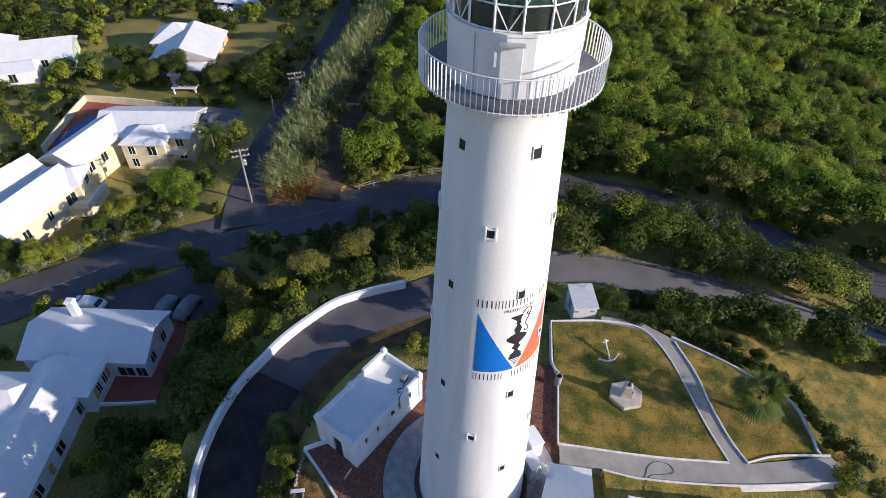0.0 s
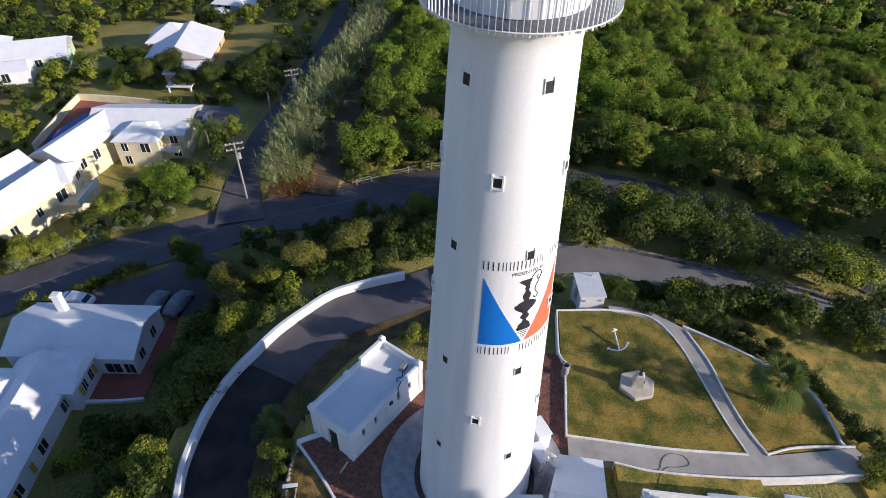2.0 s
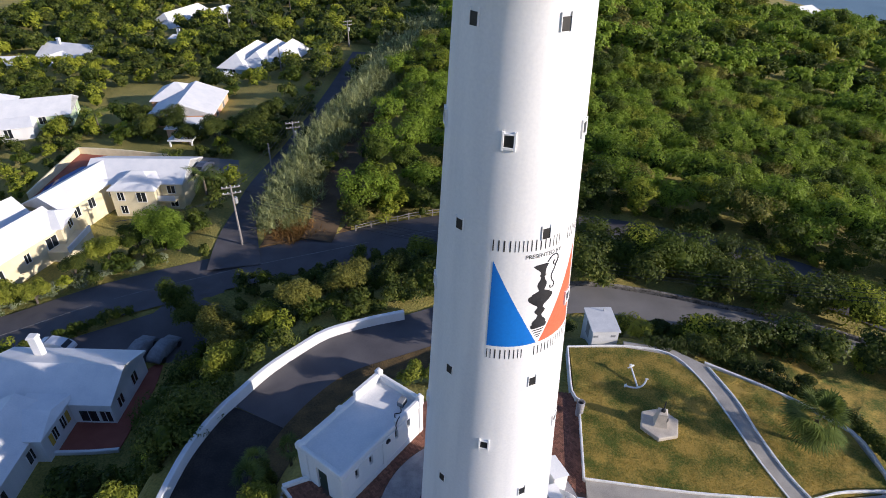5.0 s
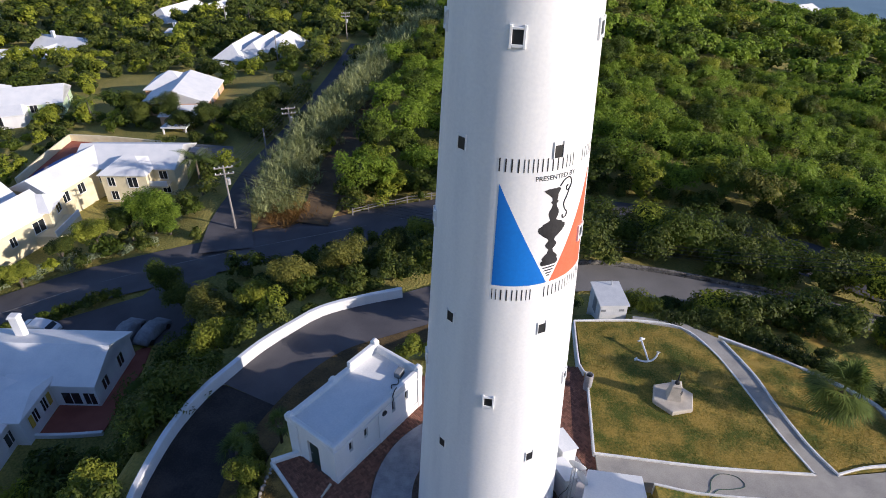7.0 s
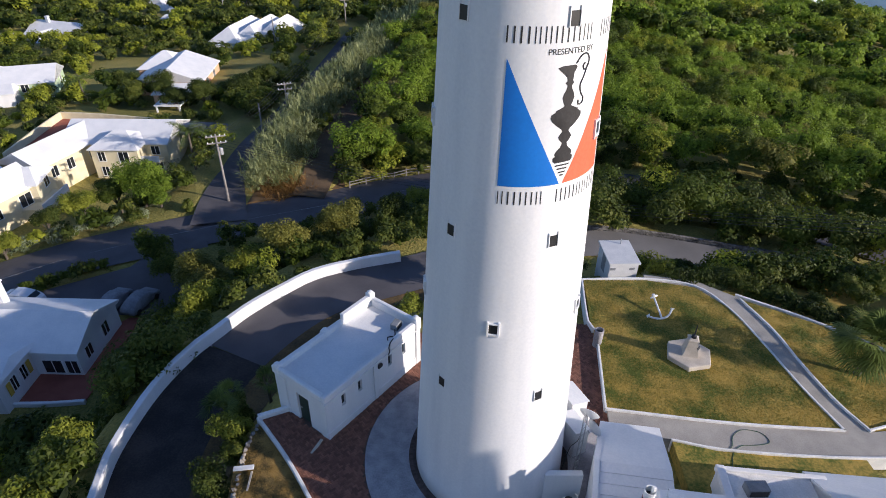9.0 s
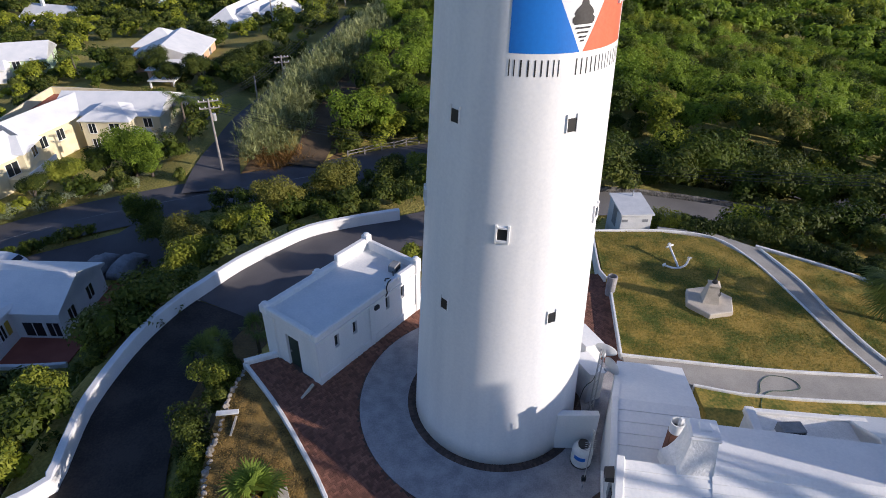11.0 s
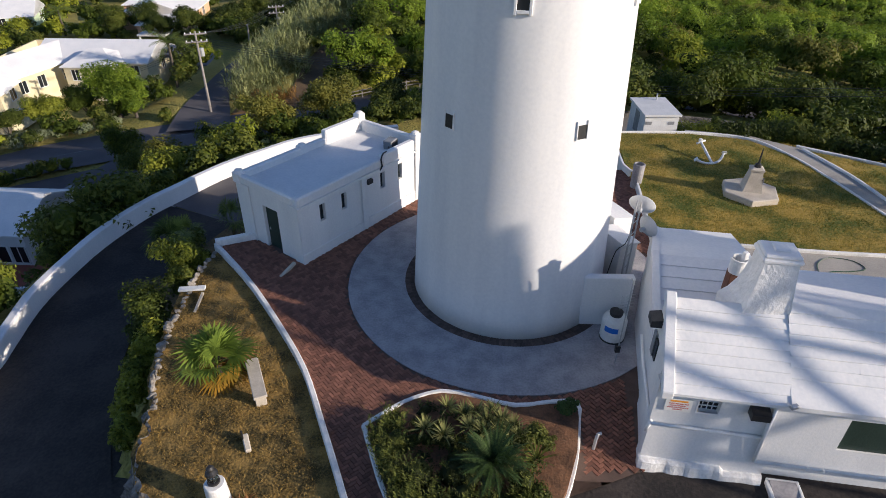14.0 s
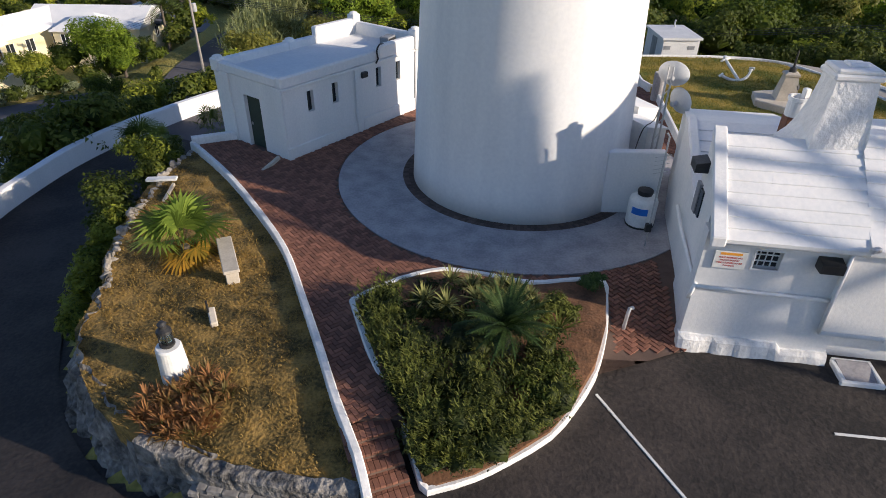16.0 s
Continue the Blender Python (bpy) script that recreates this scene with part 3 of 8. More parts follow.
lathe(bm, [(2.55, DECK + 5.3), (2.7, DECK + 5.4), (2.3, DECK + 6.1), (1.3, DECK + 6.8), (0.35, DECK + 7.1), (0.3, DECK + 7.6), (0.05, DECK + 7.8)], 32)
part("lantern_roof", bm, M_CAP, tower, smooth=True)
for i in range(16):
    a0, a1 = math.tau * (i - 0.5) / 16 + radians(11.25 + 11 - 11.25), math.tau * (i + 0.5) / 16 + radians(11)
    p = lambda a, z, r=2.38: (r * math.cos(a), r * math.sin(a), DECK + z)
    bm = bmesh.new()
    tube(bm, [p(a0, 2.26), p(a0, 5.3)], 0.045, 5)
    part("mullion", bm, M_FRAME, tower)
    bm = bmesh.new()
    mid_ = lambda z: tuple((Vector(p(a0, z)) + Vector(p(a1, z))) / 2)
    for z in (2.31, 3.12, 3.95, 4.6):
        tube(bm, [p(a0, z), p(a1, z)], 0.032, 5)
    for z0, z1, odd in ((2.31, 3.12, 1), (3.95, 3.12, 0), (3.95, 4.6, 1)):
        if i % 2 == odd:
            tube(bm, [p(a0, z1), mid_(z0)], 0.026, 5)
            tube(bm, [p(a1, z1), mid_(z0)], 0.026, 5)
    part("glazing_bar", bm, M_FRAME, tower)
bm = bmesh.new()
lathe(bm, [(0.5, DECK + 2.4), (0.95, DECK + 2.8), (1.1, DECK + 3.6), (0.95, DECK + 4.4), (0.4, DECK + 4.9)], 12)
part("lens", bm, material("lens_glass", (0.02, 0.10, 0.085), (0.05, 0.20, 0.17), 2, 0.08, 6, 0.1), tower, "green glass lens")
bm = bmesh.new()
lathe(bm, [(2.12, DECK + 2.262), (2.12, DECK + 2.282), (0.0, DECK + 2.282)], 16, pose(0, 0, 0, 0, 0, 11), cap=False)
part("lantern_floor", bm, material("dark_floor", (0.025, 0.028, 0.03), (0.05, 0.055, 0.055), 2, 0.7, 12, 0.2), tower)
bm = bmesh.new()
lathe(bm, [(2.3, DECK + 5.28), (0.0, DECK + 5.28)], 16, cap=False)
part("lantern_ceiling", bm, M_DARK, tower)


# ---- the outbuilding ----
PM = Matrix(((0.6, -0.8, 0, -8.28), (0.8, 0.6, 0, 0.8), (0, 0, 1, 0), (0, 0, 0, 1)))
pump = thing("outbuilding", PM, "white flat-roofed masonry outbuilding with a green door", "outbuilding")
LP, WP = 7.45, 3.55


def wall_holes(name, length, z0, z1, holes, thick, m, mat, parent):
    """An upright wall from 0 to length, with openings (x0, x1, z0, z1) that go through it."""
    bm = bmesh.new()
    xs_ = sorted({0, length, *[h[0] for h in holes], *[h[1] for h in holes]})
    for a, b in zip(xs_, xs_[1:]):
        mid = (a + b) / 2
        z = z0
        for h in sorted([h for h in holes if h[0] < mid < h[1]], key=lambda h: h[2]):
            box(bm, a, b, 0, thick, z, h[2])
            z = h[3]
        box(bm, a, b, 0, thick, z, z1)
    bmesh.ops.remove_doubles(bm, verts=bm.verts[:], dist=0.0005)
    bmesh.ops.transform(bm, matrix=m, verts=bm.verts[:])
    return part(name, bm, mat, parent)


M_GREEN = material("door_green", (0.012, 0.030, 0.022), (0.022, 0.045, 0.034), 2, 0.5, 18, 0.2)
M_PANE = bpy.data.materials.new("window_pane")
M_PANE.use_nodes = True
pb = M_PANE.node_tree.nodes["Principled BSDF"]
pb.inputs["Base Color"].default_value, pb.inputs["Roughness"].default_value = (0.02, 0.024, 0.028, 1), 0.08
M_BLACK = material("black_plastic", (0.012, 0.012, 0.013), (0.03, 0.03, 0.03), 4, 0.5, 30, 0.2)
M_GREYBOX = material("grey_enamel", (0.17, 0.18, 0.19), (0.26, 0.27, 0.28), 3, 0.5, 20, 0.15)
wins = [(1.10, 1.40, 1.50, 2.28), (2.33, 2.63, 1.50, 2.28), (4.74, 5.04, 1.55, 2.33), (5.95, 6.23, 1.55, 2.33)]
wall_holes("wall", LP, -0.7, 2.62, wins, 0.3, Matrix(), M_WHITE, pump)
wall_holes("wall", WP - 0.3, -0.7, 2.62, [(1.05, 1.98, -0.25, 1.98)], 0.28, pose(0.28, 0.3, 0, 0, 0, 90), M_WHITE, pump)
part("wall", one_box(0.0, LP, WP, WP + 0.28, -3.2, 2.62), M_WHITE, pump)
part("wall", one_box(LP - 0.28, LP, 0.3, WP, -2.2, 2.62), M_WHITE, pump)
d = part("door", one_box(0.14, 0.19, 1.36, 2.27, -0.2, 1.97), M_GREEN, pump, "dark green plank door")
part("handle", one_box(0.10, 0.14, 2.12, 2.18, 0.8, 0.9), M_STEEL, d)
for x0, x1, z0, z1 in wins:
    w = part("window", one_box(x0, x1, 0.16, 0.20, z0, z1), M_PANE, pump)
    part("frame", one_box((x0 + x1) / 2 - 0.015, (x0 + x1) / 2 + 0.015, 0.13, 0.16, z0, z1), M_BLACK, w)
for x0, x1, y0, y1, z1 in ((-0.05, 4.9, -0.05, 0.24, 3.02), (4.9, LP - 0.3, -0.05, 0.26, 3.16), (-0.05, 4.9, WP + 0.0, WP + 0.33, 3.0), (4.9, LP - 0.2, WP - 0.02, WP + 0.33, 3.36), (-0.05, 0.24, 0.24, WP, 2.98), (LP - 0.24, LP + 0.06, 0.26, WP, 3.22)):
    part("parapet", one_box(x0, x1, y0, y1, 2.6, z1, None, 0.06), M_ROOFW, pump)
for x, y, z in ((LP - 0.14, 0.08, 3.5), (LP - 0.12, WP + 0.15, 3.62), (3.6, WP + 0.2, 3.14), (0.1, WP + 0.15, 3.16)):
    bm = bmesh.new()
    box(bm, x - 0.22, x + 0.22, y - 0.22, y + 0.22, 2.58, z - 0.1, None, 0.04)
    lathe(bm, [(0.2, 0), (0.17, 0.08), (0.02, 0.13)], 10, pose(x, y, z - 0.11))
    part("pillar_cap", bm, M_ROOFW, pump)
part("pilaster", one_box(3.50, 3.86, -0.07, 0.0, -0.5, 2.62, None, 0.02), M_WHITE, pump)
part("pilaster", one_box(LP - 0.32, LP + 0.05, -0.09, 0.0, -0.5, 2.62, None, 0.02), M_WHITE, pump)
part("plinth", one_box(-0.06, 3.5, -0.06, 0.0, -0.7, 0.42, None, 0.02), M_WHITE, pump)
part("plinth", one_box(3.86, LP - 0.32, -0.06, 0.0, -0.7, 0.5, None, 0.02), M_WHITE, pump)
part("pilaster", one_box(-0.06, 0.0, 0.0, 0.5, -0.7, 2.62, None, 0.02), M_WHITE, pump)
part("pilaster", one_box(-0.06, 0.0, 3.0, WP + 0.28, -0.7, 2.62, None, 0.02), M_WHITE, pump)
part("cornice", one_box(-0.10, LP + 0.08, -0.09, 0.02, 2.52, 2.62, None, 0.02), M_WHITE, pump)
part("roof", one_box(0.2, LP - 0.2, 0.2, WP + 0.1, 2.56, 2.70), M_ROOFW, pump)
bulk = thing("bulkhead_lamp", PM @ pose(3.98, -0.05, 2.25), "small black bulkhead lamp on the white wall", "lamp")
part("body", one_box(-0.17, 0.17, -0.12, 0.045, -0.11, 0.11, None, 0.03), M_BLACK, bulk)
unit = thing("vent_box", PM @ pose(6.55, 0.95, 2.70, 0, 0, 12), "grey metal box on the white roof", "box")
part("body", one_box(-0.32, 0.32, -0.22, 0.22, 0.0, 0.42, None, 0.03), M_GREYBOX, unit)
part("grille", one_box(-0.26, 0.26, -0.235, -0.222, 0.05, 0.36), M_BLACK, unit)
hose = bmesh.new()
rng = np.random.default_rng(5)
pts = [PM @ Vector(p) for p in ((6.2, 0.75, 2.9), (5.9, 0.5, 2.76), (5.6, 0.75, 2.74), (5.35, 0.45, 2.76), (5.6, 0.30, 2.9), (5.45, 0.15, 3.10), (5.0, 0.0, 3.19), (4.75, -0.09, 3.0), (4.8, -0.10, 2.7), (4.65, -0.10, 2.55))]
tube(hose, smooth_line([p[:] for p in pts], 0.12), 0.035, 6)
tagged(part("black_hose", hose, M_BLACK), "black hose looped over the roof edge", "hose")

# ---- annex ----
AM = pose(3.15, -8.70, -0.08, 0, 0, -8)


def courses(parent, x0, x1, ya, za, yb, zb, n, seed):
    """A lime-washed roof of overlapping stepped courses from the eave (ya, za) to the ridge (yb, zb)."""
    rng = np.random.default_rng(seed)
    for i in range(n):
        t0, t1 = i / n, (i + 1) / n
        y0, y1 = ya + (yb - ya) * t0, ya + (yb - ya) * t1
        z0, z1 = za + (zb - za) * t0, za + (zb - za) * t1
        x = x0
        while x < x1 - 0.05:
            xe = min(x1, x + rng.uniform(0.75, 1.1))
            if x1 - xe < 0.3:
                xe = x1
            j = rng.uniform(-0.004, 0.004)
            lift = 0.020 + rng.uniform(-0.001, 0.001)
            sgn = 1 if yb > ya else -1
            bm = bmesh.new()
            vs = [bm.verts.new(p) for p in ((x, y0 - sgn * 0.02 + j, z0 + lift), (xe, y0 - sgn * 0.02 + j, z0 + lift), (xe, y1, z1 + 0.004), (x, y1, z1 + 0.004),
                                            (x, y0 - sgn * 0.02 + j, z0 - 0.06), (xe, y0 - sgn * 0.02 + j, z0 - 0.06), (xe, y1, z1 - 0.06), (x, y1, z1 - 0.06))]
            for q in ((0, 1, 2, 3), (4, 5, 1, 0), (5, 6, 2, 1), (6, 7, 3, 2), (7, 4, 0, 3), (7, 6, 5, 4)):
                bm.faces.new([vs[k] for k in (q if sgn > 0 else reversed(q))])
            x = xe
            part("roof_slate", bm, M_ROOFW, parent)


annex = thing("annex", AM, "whitewashed stone annex with a stepped lime-washed roof", "building")
AX1, AY0 = 3.22, 0.40
wall_holes("wall", AX1, 1.26, 2.74, [(1.12, 1.66, 1.88, 2.34)], 0.35, pose(0, AY0, 0), M_WHITE, annex)
# the lower wall leans out under a sloping ledge
bm = bmesh.new()
lo = [(-0.03, AY0 - 0.10, -0.9), (AX1 + 0.1, AY0 - 0.10, -0.9), (AX1 + 0.1, 0.75, -0.9), (-0.03, 0.75, -0.9)]
hi = [(0.02, AY0 - 0.03, 1.22), (AX1 + 0.1, AY0 - 0.03, 1.22), (AX1 + 0.1, 0.75, 1.27), (0.02, 0.75, 1.27)]
vs = [bm.verts.new(p) for p in lo + hi]
for q in ((3, 2, 1, 0), (4, 5, 6, 7), (0, 1, 5, 4), (1, 2, 6, 5), (2, 3, 7, 6), (3, 0, 4, 7)):
    bm.faces.new([vs[i] for i in q])
part("wall", bm, M_WHITE, annex)
bm = bmesh.new()
prism(bm, [(0.06, 0.75), (0.34, 0.75), (0.34, 2.3), (0.14, 2.3)], -0.9, lambda x, y: 2.66 + 0.78 * (y - 0.14))
part("wall", bm, M_WHITE, annex)
bm = bmesh.new()
prism(bm, [(0.3, 1.98), (AX1, 1.98), (AX1, 2.22), (0.3, 2.22)], -0.9, 4.12)
part("wall", bm, M_WHITE, annex)
bm = bmesh.new()
prism(bm, [(0.24, 0.18), (AX1, 0.18), (AX1, 2.2), (0.24, 2.2)], lambda x, y: 2.54 + 0.78 * (y - 0.14), lambda x, y: 2.67 + 0.78 * (y - 0.14))
part("roof_slab", bm, M_ROOFW, annex)
courses(annex, 0.30, AX1 + 0.02, 0.14, 2.68, 2.17, 4.27, 9, 3)
bm = bmesh.new()
prism(bm, [(0.0, 0.06), (0.31, 0.06), (0.36, 2.2), (0.07, 2.2)], lambda x, y: 2.52 + 0.80 * (y - 0.06), lambda x, y: 2.77 + 0.80 * (y - 0.06))
bmesh.ops.bevel(bm, geom=bm.edges[:], offset=0.025, segments=1, affect="EDGES")
part("coping", bm, M_ROOFW, annex)
part("eave_band", one_box(0.28, AX1, 0.16, AY0 + 0.02, 2.55, 2.67, None, 0.02), M_WHITE, annex)
w = part("window", one_box(1.12, 1.66, AY0 + 0.14, AY0 + 0.18, 1.88, 2.34), M_PANE, annex)
for i in range(3):
    part("bar", one_box(1.12 + 0.135 * (i + 1) - 0.01, 1.12 + 0.135 * (i + 1) + 0.01, AY0 + 0.115, AY0 + 0.14, 1.88, 2.34), M_WHITE, w)
for z in (2.02, 2.18):
    part("bar", one_box(1.12, 1.66, AY0 + 0.11, AY0 + 0.138, z - 0.012, z + 0.012), M_WHITE, w)
for z0, z1, x0, x1 in ((1.83, 1.88, 1.08, 1.70), (2.34, 2.37, 1.08, 1.70), (1.88, 2.34, 1.08, 1.12), (1.88, 2.34, 1.66, 1.70)):
    part("frame", one_box(x0, x1, AY0 - 0.03, AY0 + 0.04, z0, z1, None, 0.008), M_FRAME, w)
# rough limestone foot
bm = bmesh.new()
N_ = 26
rows = []
for i in range(N_ + 1):
    x = -0.06 + 3.42 * i / N_
    o = 0.10 * noise.noise(Vector((x * 2.3, 0, 0))) + 0.05 * noise.noise(Vector((x * 7.1, 3, 0)))
    top = -0.07 - (0.16 if x > 2.2 else 0.0) + 0.03 * noise.noise(Vector((x * 3.1, 5, 0)))
    rows.append([bm.verts.new(p) for p in ((x, 0.42, top + 0.02), (x, 0.27, top - 0.02 * abs(o)), (x, 0.20 - o * 0.5, top - 0.12), (x, 0.10 - o, -0.95), (x, 0.42, -0.95))])
for a, b in zip(rows, rows[1:]):
    for k in range(5):
        bm.faces.new((a[k], a[(k + 1) % 5], b[(k + 1) % 5], b[k]))
bm.faces.new(rows[0])
bm.faces.new(list(reversed(rows[-1])))
part("stone_foot", bm, material("flaking_wash", (0.60, 0.59, 0.57), (0.84, 0.83, 0.80), 2.5, 0.9, 9, 0.5, 0.04, 0.6), annex)
for pts in (((0.04, AY0 - 0.06, 1.30), (1.2, AY0 - 0.06, 1.27), (2.95, AY0 - 0.06, 1.24)), ((0.04, AY0 - 0.05, 1.32), (0.02, 1.2, 1.40), (0.06, 2.6, 1.50), (0.14, 3.7, 1.58)), ((0.02, AY0 - 0.05, 1.30), (-0.03, 0.42, 0.9))):
    bm = bmesh.new()
    tube(bm, pts, 0.05, 8)
    part("drain_pipe", bm, M_FRAME, annex, smooth=True)
part("side_window", one_box(0.07, 0.125, 1.66, 1.92, 2.35, 3.02), M_PANE, annex)
part("side_shutter", one_box(0.05, 0.125, 1.94, 2.22, 2.3, 3.08, None, 0.01), M_GREYBOX, annex)
sign = thing("warning_sign", AM @ pose(0.60, AY0 - 0.022, 2.03) @ Matrix.Scale(0.82, 4), "white warning sign with an orange heading on the annex wall", "sign")
M_SIGN = material("sign_white", (0.72, 0.72, 0.68), (0.80, 0.80, 0.76), 3, 0.5, 20, 0.05)
M_ORANGE = material("sign_orange", (0.75, 0.30, 0.03), (0.85, 0.38, 0.05), 3, 0.5, 20, 0.05)
M_RED = material("sign_red", (0.5, 0.06, 0.04), (0.6, 0.08, 0.05), 3, 0.5, 20, 0.05)
part("board", one_box(-0.42, 0.42, -0.03, 0.02, -0.24, 0.30, None, 0.006), M_SIGN, sign)
part("heading", one_box(-0.28, 0.28, -0.036, -0.031, 0.19, 0.265), M_ORANGE, sign)


def lettering(text, size, m, mat, parent, name="lettering", bend=None):
    """Words in the built-in font as a thin mesh."""
    cu = bpy.data.curves.new("words", "FONT")
    cu.body, cu.size, cu.align_x, cu.extrude = text, size, "CENTER", 0.003
    tmp = new("words", cu)
    me = bpy.data.meshes.new_from_object(tmp.evaluated_get(bpy.context.evaluated_depsgraph_get()))
    bpy.data.objects.remove(tmp)
    for v in me.vertices:
        v.co = bend(v.co) if bend else m @ v.co
    me.materials.clear()
    me.materials.append(mat)
    ob = new(name, me)
    ob.parent = parent
    return ob


for i, txt in enumerate(("THESE PREMISES ARE", "MONITORED BY", "VIDEO SURVEILLANCE", "CAMERAS")):
    lettering(txt, 0.068, pose(0, -0.034, 0.09 - 0.085 * i, 90), M_RED, sign)


def flood_lamp(m):
    t = thing("floodlight", m, "black box floodlight fixed to the white wall", "lamp", "floodlights on the annex")
    bm = bmesh.new()
    vs = box(bm, -0.24, 0.24, -0.30, 0.02, -0.13, 0.15)
    for v in bm.verts:
        if v.co.y < -0.1 and v.co.z > 0:
            v.co.z -= 0.07
    part("housing", bm, M_BLACK, t)
    part("lens", one_box(-0.21, 0.21, -0.29, -0.04, -0.145, -0.131), M_SIGN, t)
    return t


flood = flood_lamp(AM @ pose(2.62, AY0, 2.20))
copy_thing(flood, AM @ pose(0.11, 2.08, 3.55, 0, 0, -90))

# low-pitched wing behind the annex
flat = thing("low_roofed_wing", AM, "white wing with a low lime-washed roof beside the tower", "building")
RIDGE_Y, VALLEY_Y = 6.1, 3.3
low_roof = lambda x, y: 3.18 - 0.26 * (RIDGE_Y - y) if y < RIDGE_Y else 3.18 - 0.215 * (y - RIDGE_Y)
bm = bmesh.new()
prism(bm, [(0.20, 2.25), (3.75, 2.25), (3.75, RIDGE_Y), (3.85, 8.95), (1.06, 8.95), (0.46, RIDGE_Y)], -0.9, lambda x, y: low_roof(x, max(y, VALLEY_Y)) - 0.14)
part("wall", bm, M_WHITE, flat)
rng = np.random.default_rng(61)
for y0, y1, n_ in ((VALLEY_Y - 0.6, RIDGE_Y, 7), (RIDGE_Y, 9.0, 2)):
    for i in range(n_):
        a, b = y0 + (y1 - y0) * i / n_, y0 + (y1 - y0) * (i + 1) / n_
        xa, xb = 0.40 + 0.09 * (a - 2.25), 0.40 + 0.09 * (b - 2.25)
        if y0 == RIDGE_Y:
            xa, xb = 0.62 + 0.19 * (a - RIDGE_Y), 0.62 + 0.19 * (b - RIDGE_Y)
        lift = 0.035 if y0 < RIDGE_Y else 0.0
        bm = bmesh.new()
        za, zb = low_roof(0, a), low_roof(0, b)
        vs = [bm.verts.new(p) for p in ((xa, a, za - 0.16), (3.86, a, za - 0.16), (3.86, b, zb - 0.16), (xb, b, zb - 0.16), (xa, a, za + lift), (3.86, a, za + lift), (3.86, b, zb), (xb, b, zb))]
        for q in ((3, 2, 1, 0), (4, 5, 6, 7), (0, 1, 5, 4), (1, 2, 6, 5), (2, 3, 7, 6), (3, 0, 4, 7)):
            bm.faces.new([vs[k] for k in q])
        part("roof_course", bm, M_ROOFW, flat)
bm = bmesh.new()
prism(bm, [(0.14, 2.22), (0.42, 2.22), (0.72, RIDGE_Y), (0.44, RIDGE_Y)], 1.5, lambda x, y: low_roof(x, y) + 0.16)
bmesh.ops.bevel(bm, geom=bm.edges[:], offset=0.04, segments=2, affect="EDGES")
part("parapet", bm, M_ROOFW, flat)
bm = bmesh.new()
prism(bm, [(0.44, RIDGE_Y), (0.72, RIDGE_Y), (1.22, 8.95), (1.02, 8.95)], 1.5, lambda x, y: low_roof(x, y) + 0.05)
part("parapet", bm, M_ROOFW, flat)
part("valley_gutter", one_box(0.5, 2.3, 2.24, VALLEY_Y - 0.55, 2.20, 2.36), M_ROOFW, flat)
# chimney with a curved shoulder
chim = thing("chimney", AM, "stout whitewashed chimney with a curved shoulder", "chimney")
bm = bmesh.new()
prof = [(1.70, 4.05), (1.92, 4.26), (2.08, 4.55), (2.20, 4.92), (2.28, 5.35), (2.30, 5.62), (3.16, 5.62), (3.20, 5.0), (3.26, 4.4), (3.26, 3.6), (1.70, 3.6)]
front = lambda z: 1.95 + 0.28 * max(0.0, min(1.0, (z - 4.2) / 1.4))
loops = []
for back_ in (False, True):
    loops.append([bm.verts.new((x if back_ else max(x, 2.10 + 0.13 * (z - 4.3)), 3.02 if back_ else front(z), z)) for x, z in prof])
bm.faces.new(loops[0][::-1])
bm.faces.new(loops[1])
k = len(prof)
for i in range(k):
    j = (i + 1) % k
    bm.faces.new((loops[0][i], loops[0][j], loops[1][j], loops[1][i]))
bmesh.ops.recalc_face_normals(bm, faces=bm.faces[:])
part("shaft", bm, material("rough_wash", (0.66, 0.67, 0.67), (0.82, 0.81, 0.79), 2.2, 0.85, 7, 0.9, 0.05, 0.6), chim)
part("cap", one_box(2.22, 3.24, 2.17, 3.06, 5.60, 5.74, None, 0.04), M_WHITE, chim)
part("cap", one_box(2.26, 3.20, 2.22, 3.02, 5.72, 5.84, None, 0.04), M_WHITE, chim)
part("pot", one_box(2.55, 2.95, 2.45, 2.85, 5.82, 5.90, None, 0.03), M_WHITE, chim)
M_RUST = material("rusty_brown", (0.06, 0.022, 0.014), (0.17, 0.07, 0.04), 3, 0.85, 20, 0.5, 0.01, 0.8)
stack = thing("flue_drum", AM @ pose(2.30, 3.72, 2.45) @ Matrix.Diagonal((0.74, 0.74, 1, 1)), "white metal flue drum on a rusty brown base", "vent")
part("base", one_box(-0.26, 0.26, -0.26, 0.26, -0.05, 1.85, None, 0.02), M_RUST, stack, "rusty brown base")
bm = bmesh.new()
lathe(bm, [(0.0, 1.85), (0.31, 1.85), (0.31, 2.22), (0.34, 2.24), (0.34, 2.32), (0.29, 2.32), (0.27, 2.0), (0.0, 1.98)], 20, cap=False)
part("drum", bm, M_FRAME, stack, smooth=False)
bm = bmesh.new()
lathe(bm, [(0.268, 2.01), (0.0, 2.02)], 20, cap=False)
part("liner", bm, M_BLACK, stack)
part("cowl", one_box(-0.06, 0.14, -0.1, 0.1, 2.02, 2.52, pose(0.12, 0, 0, 0, 0, 20), 0.02), M_FRAME, stack)

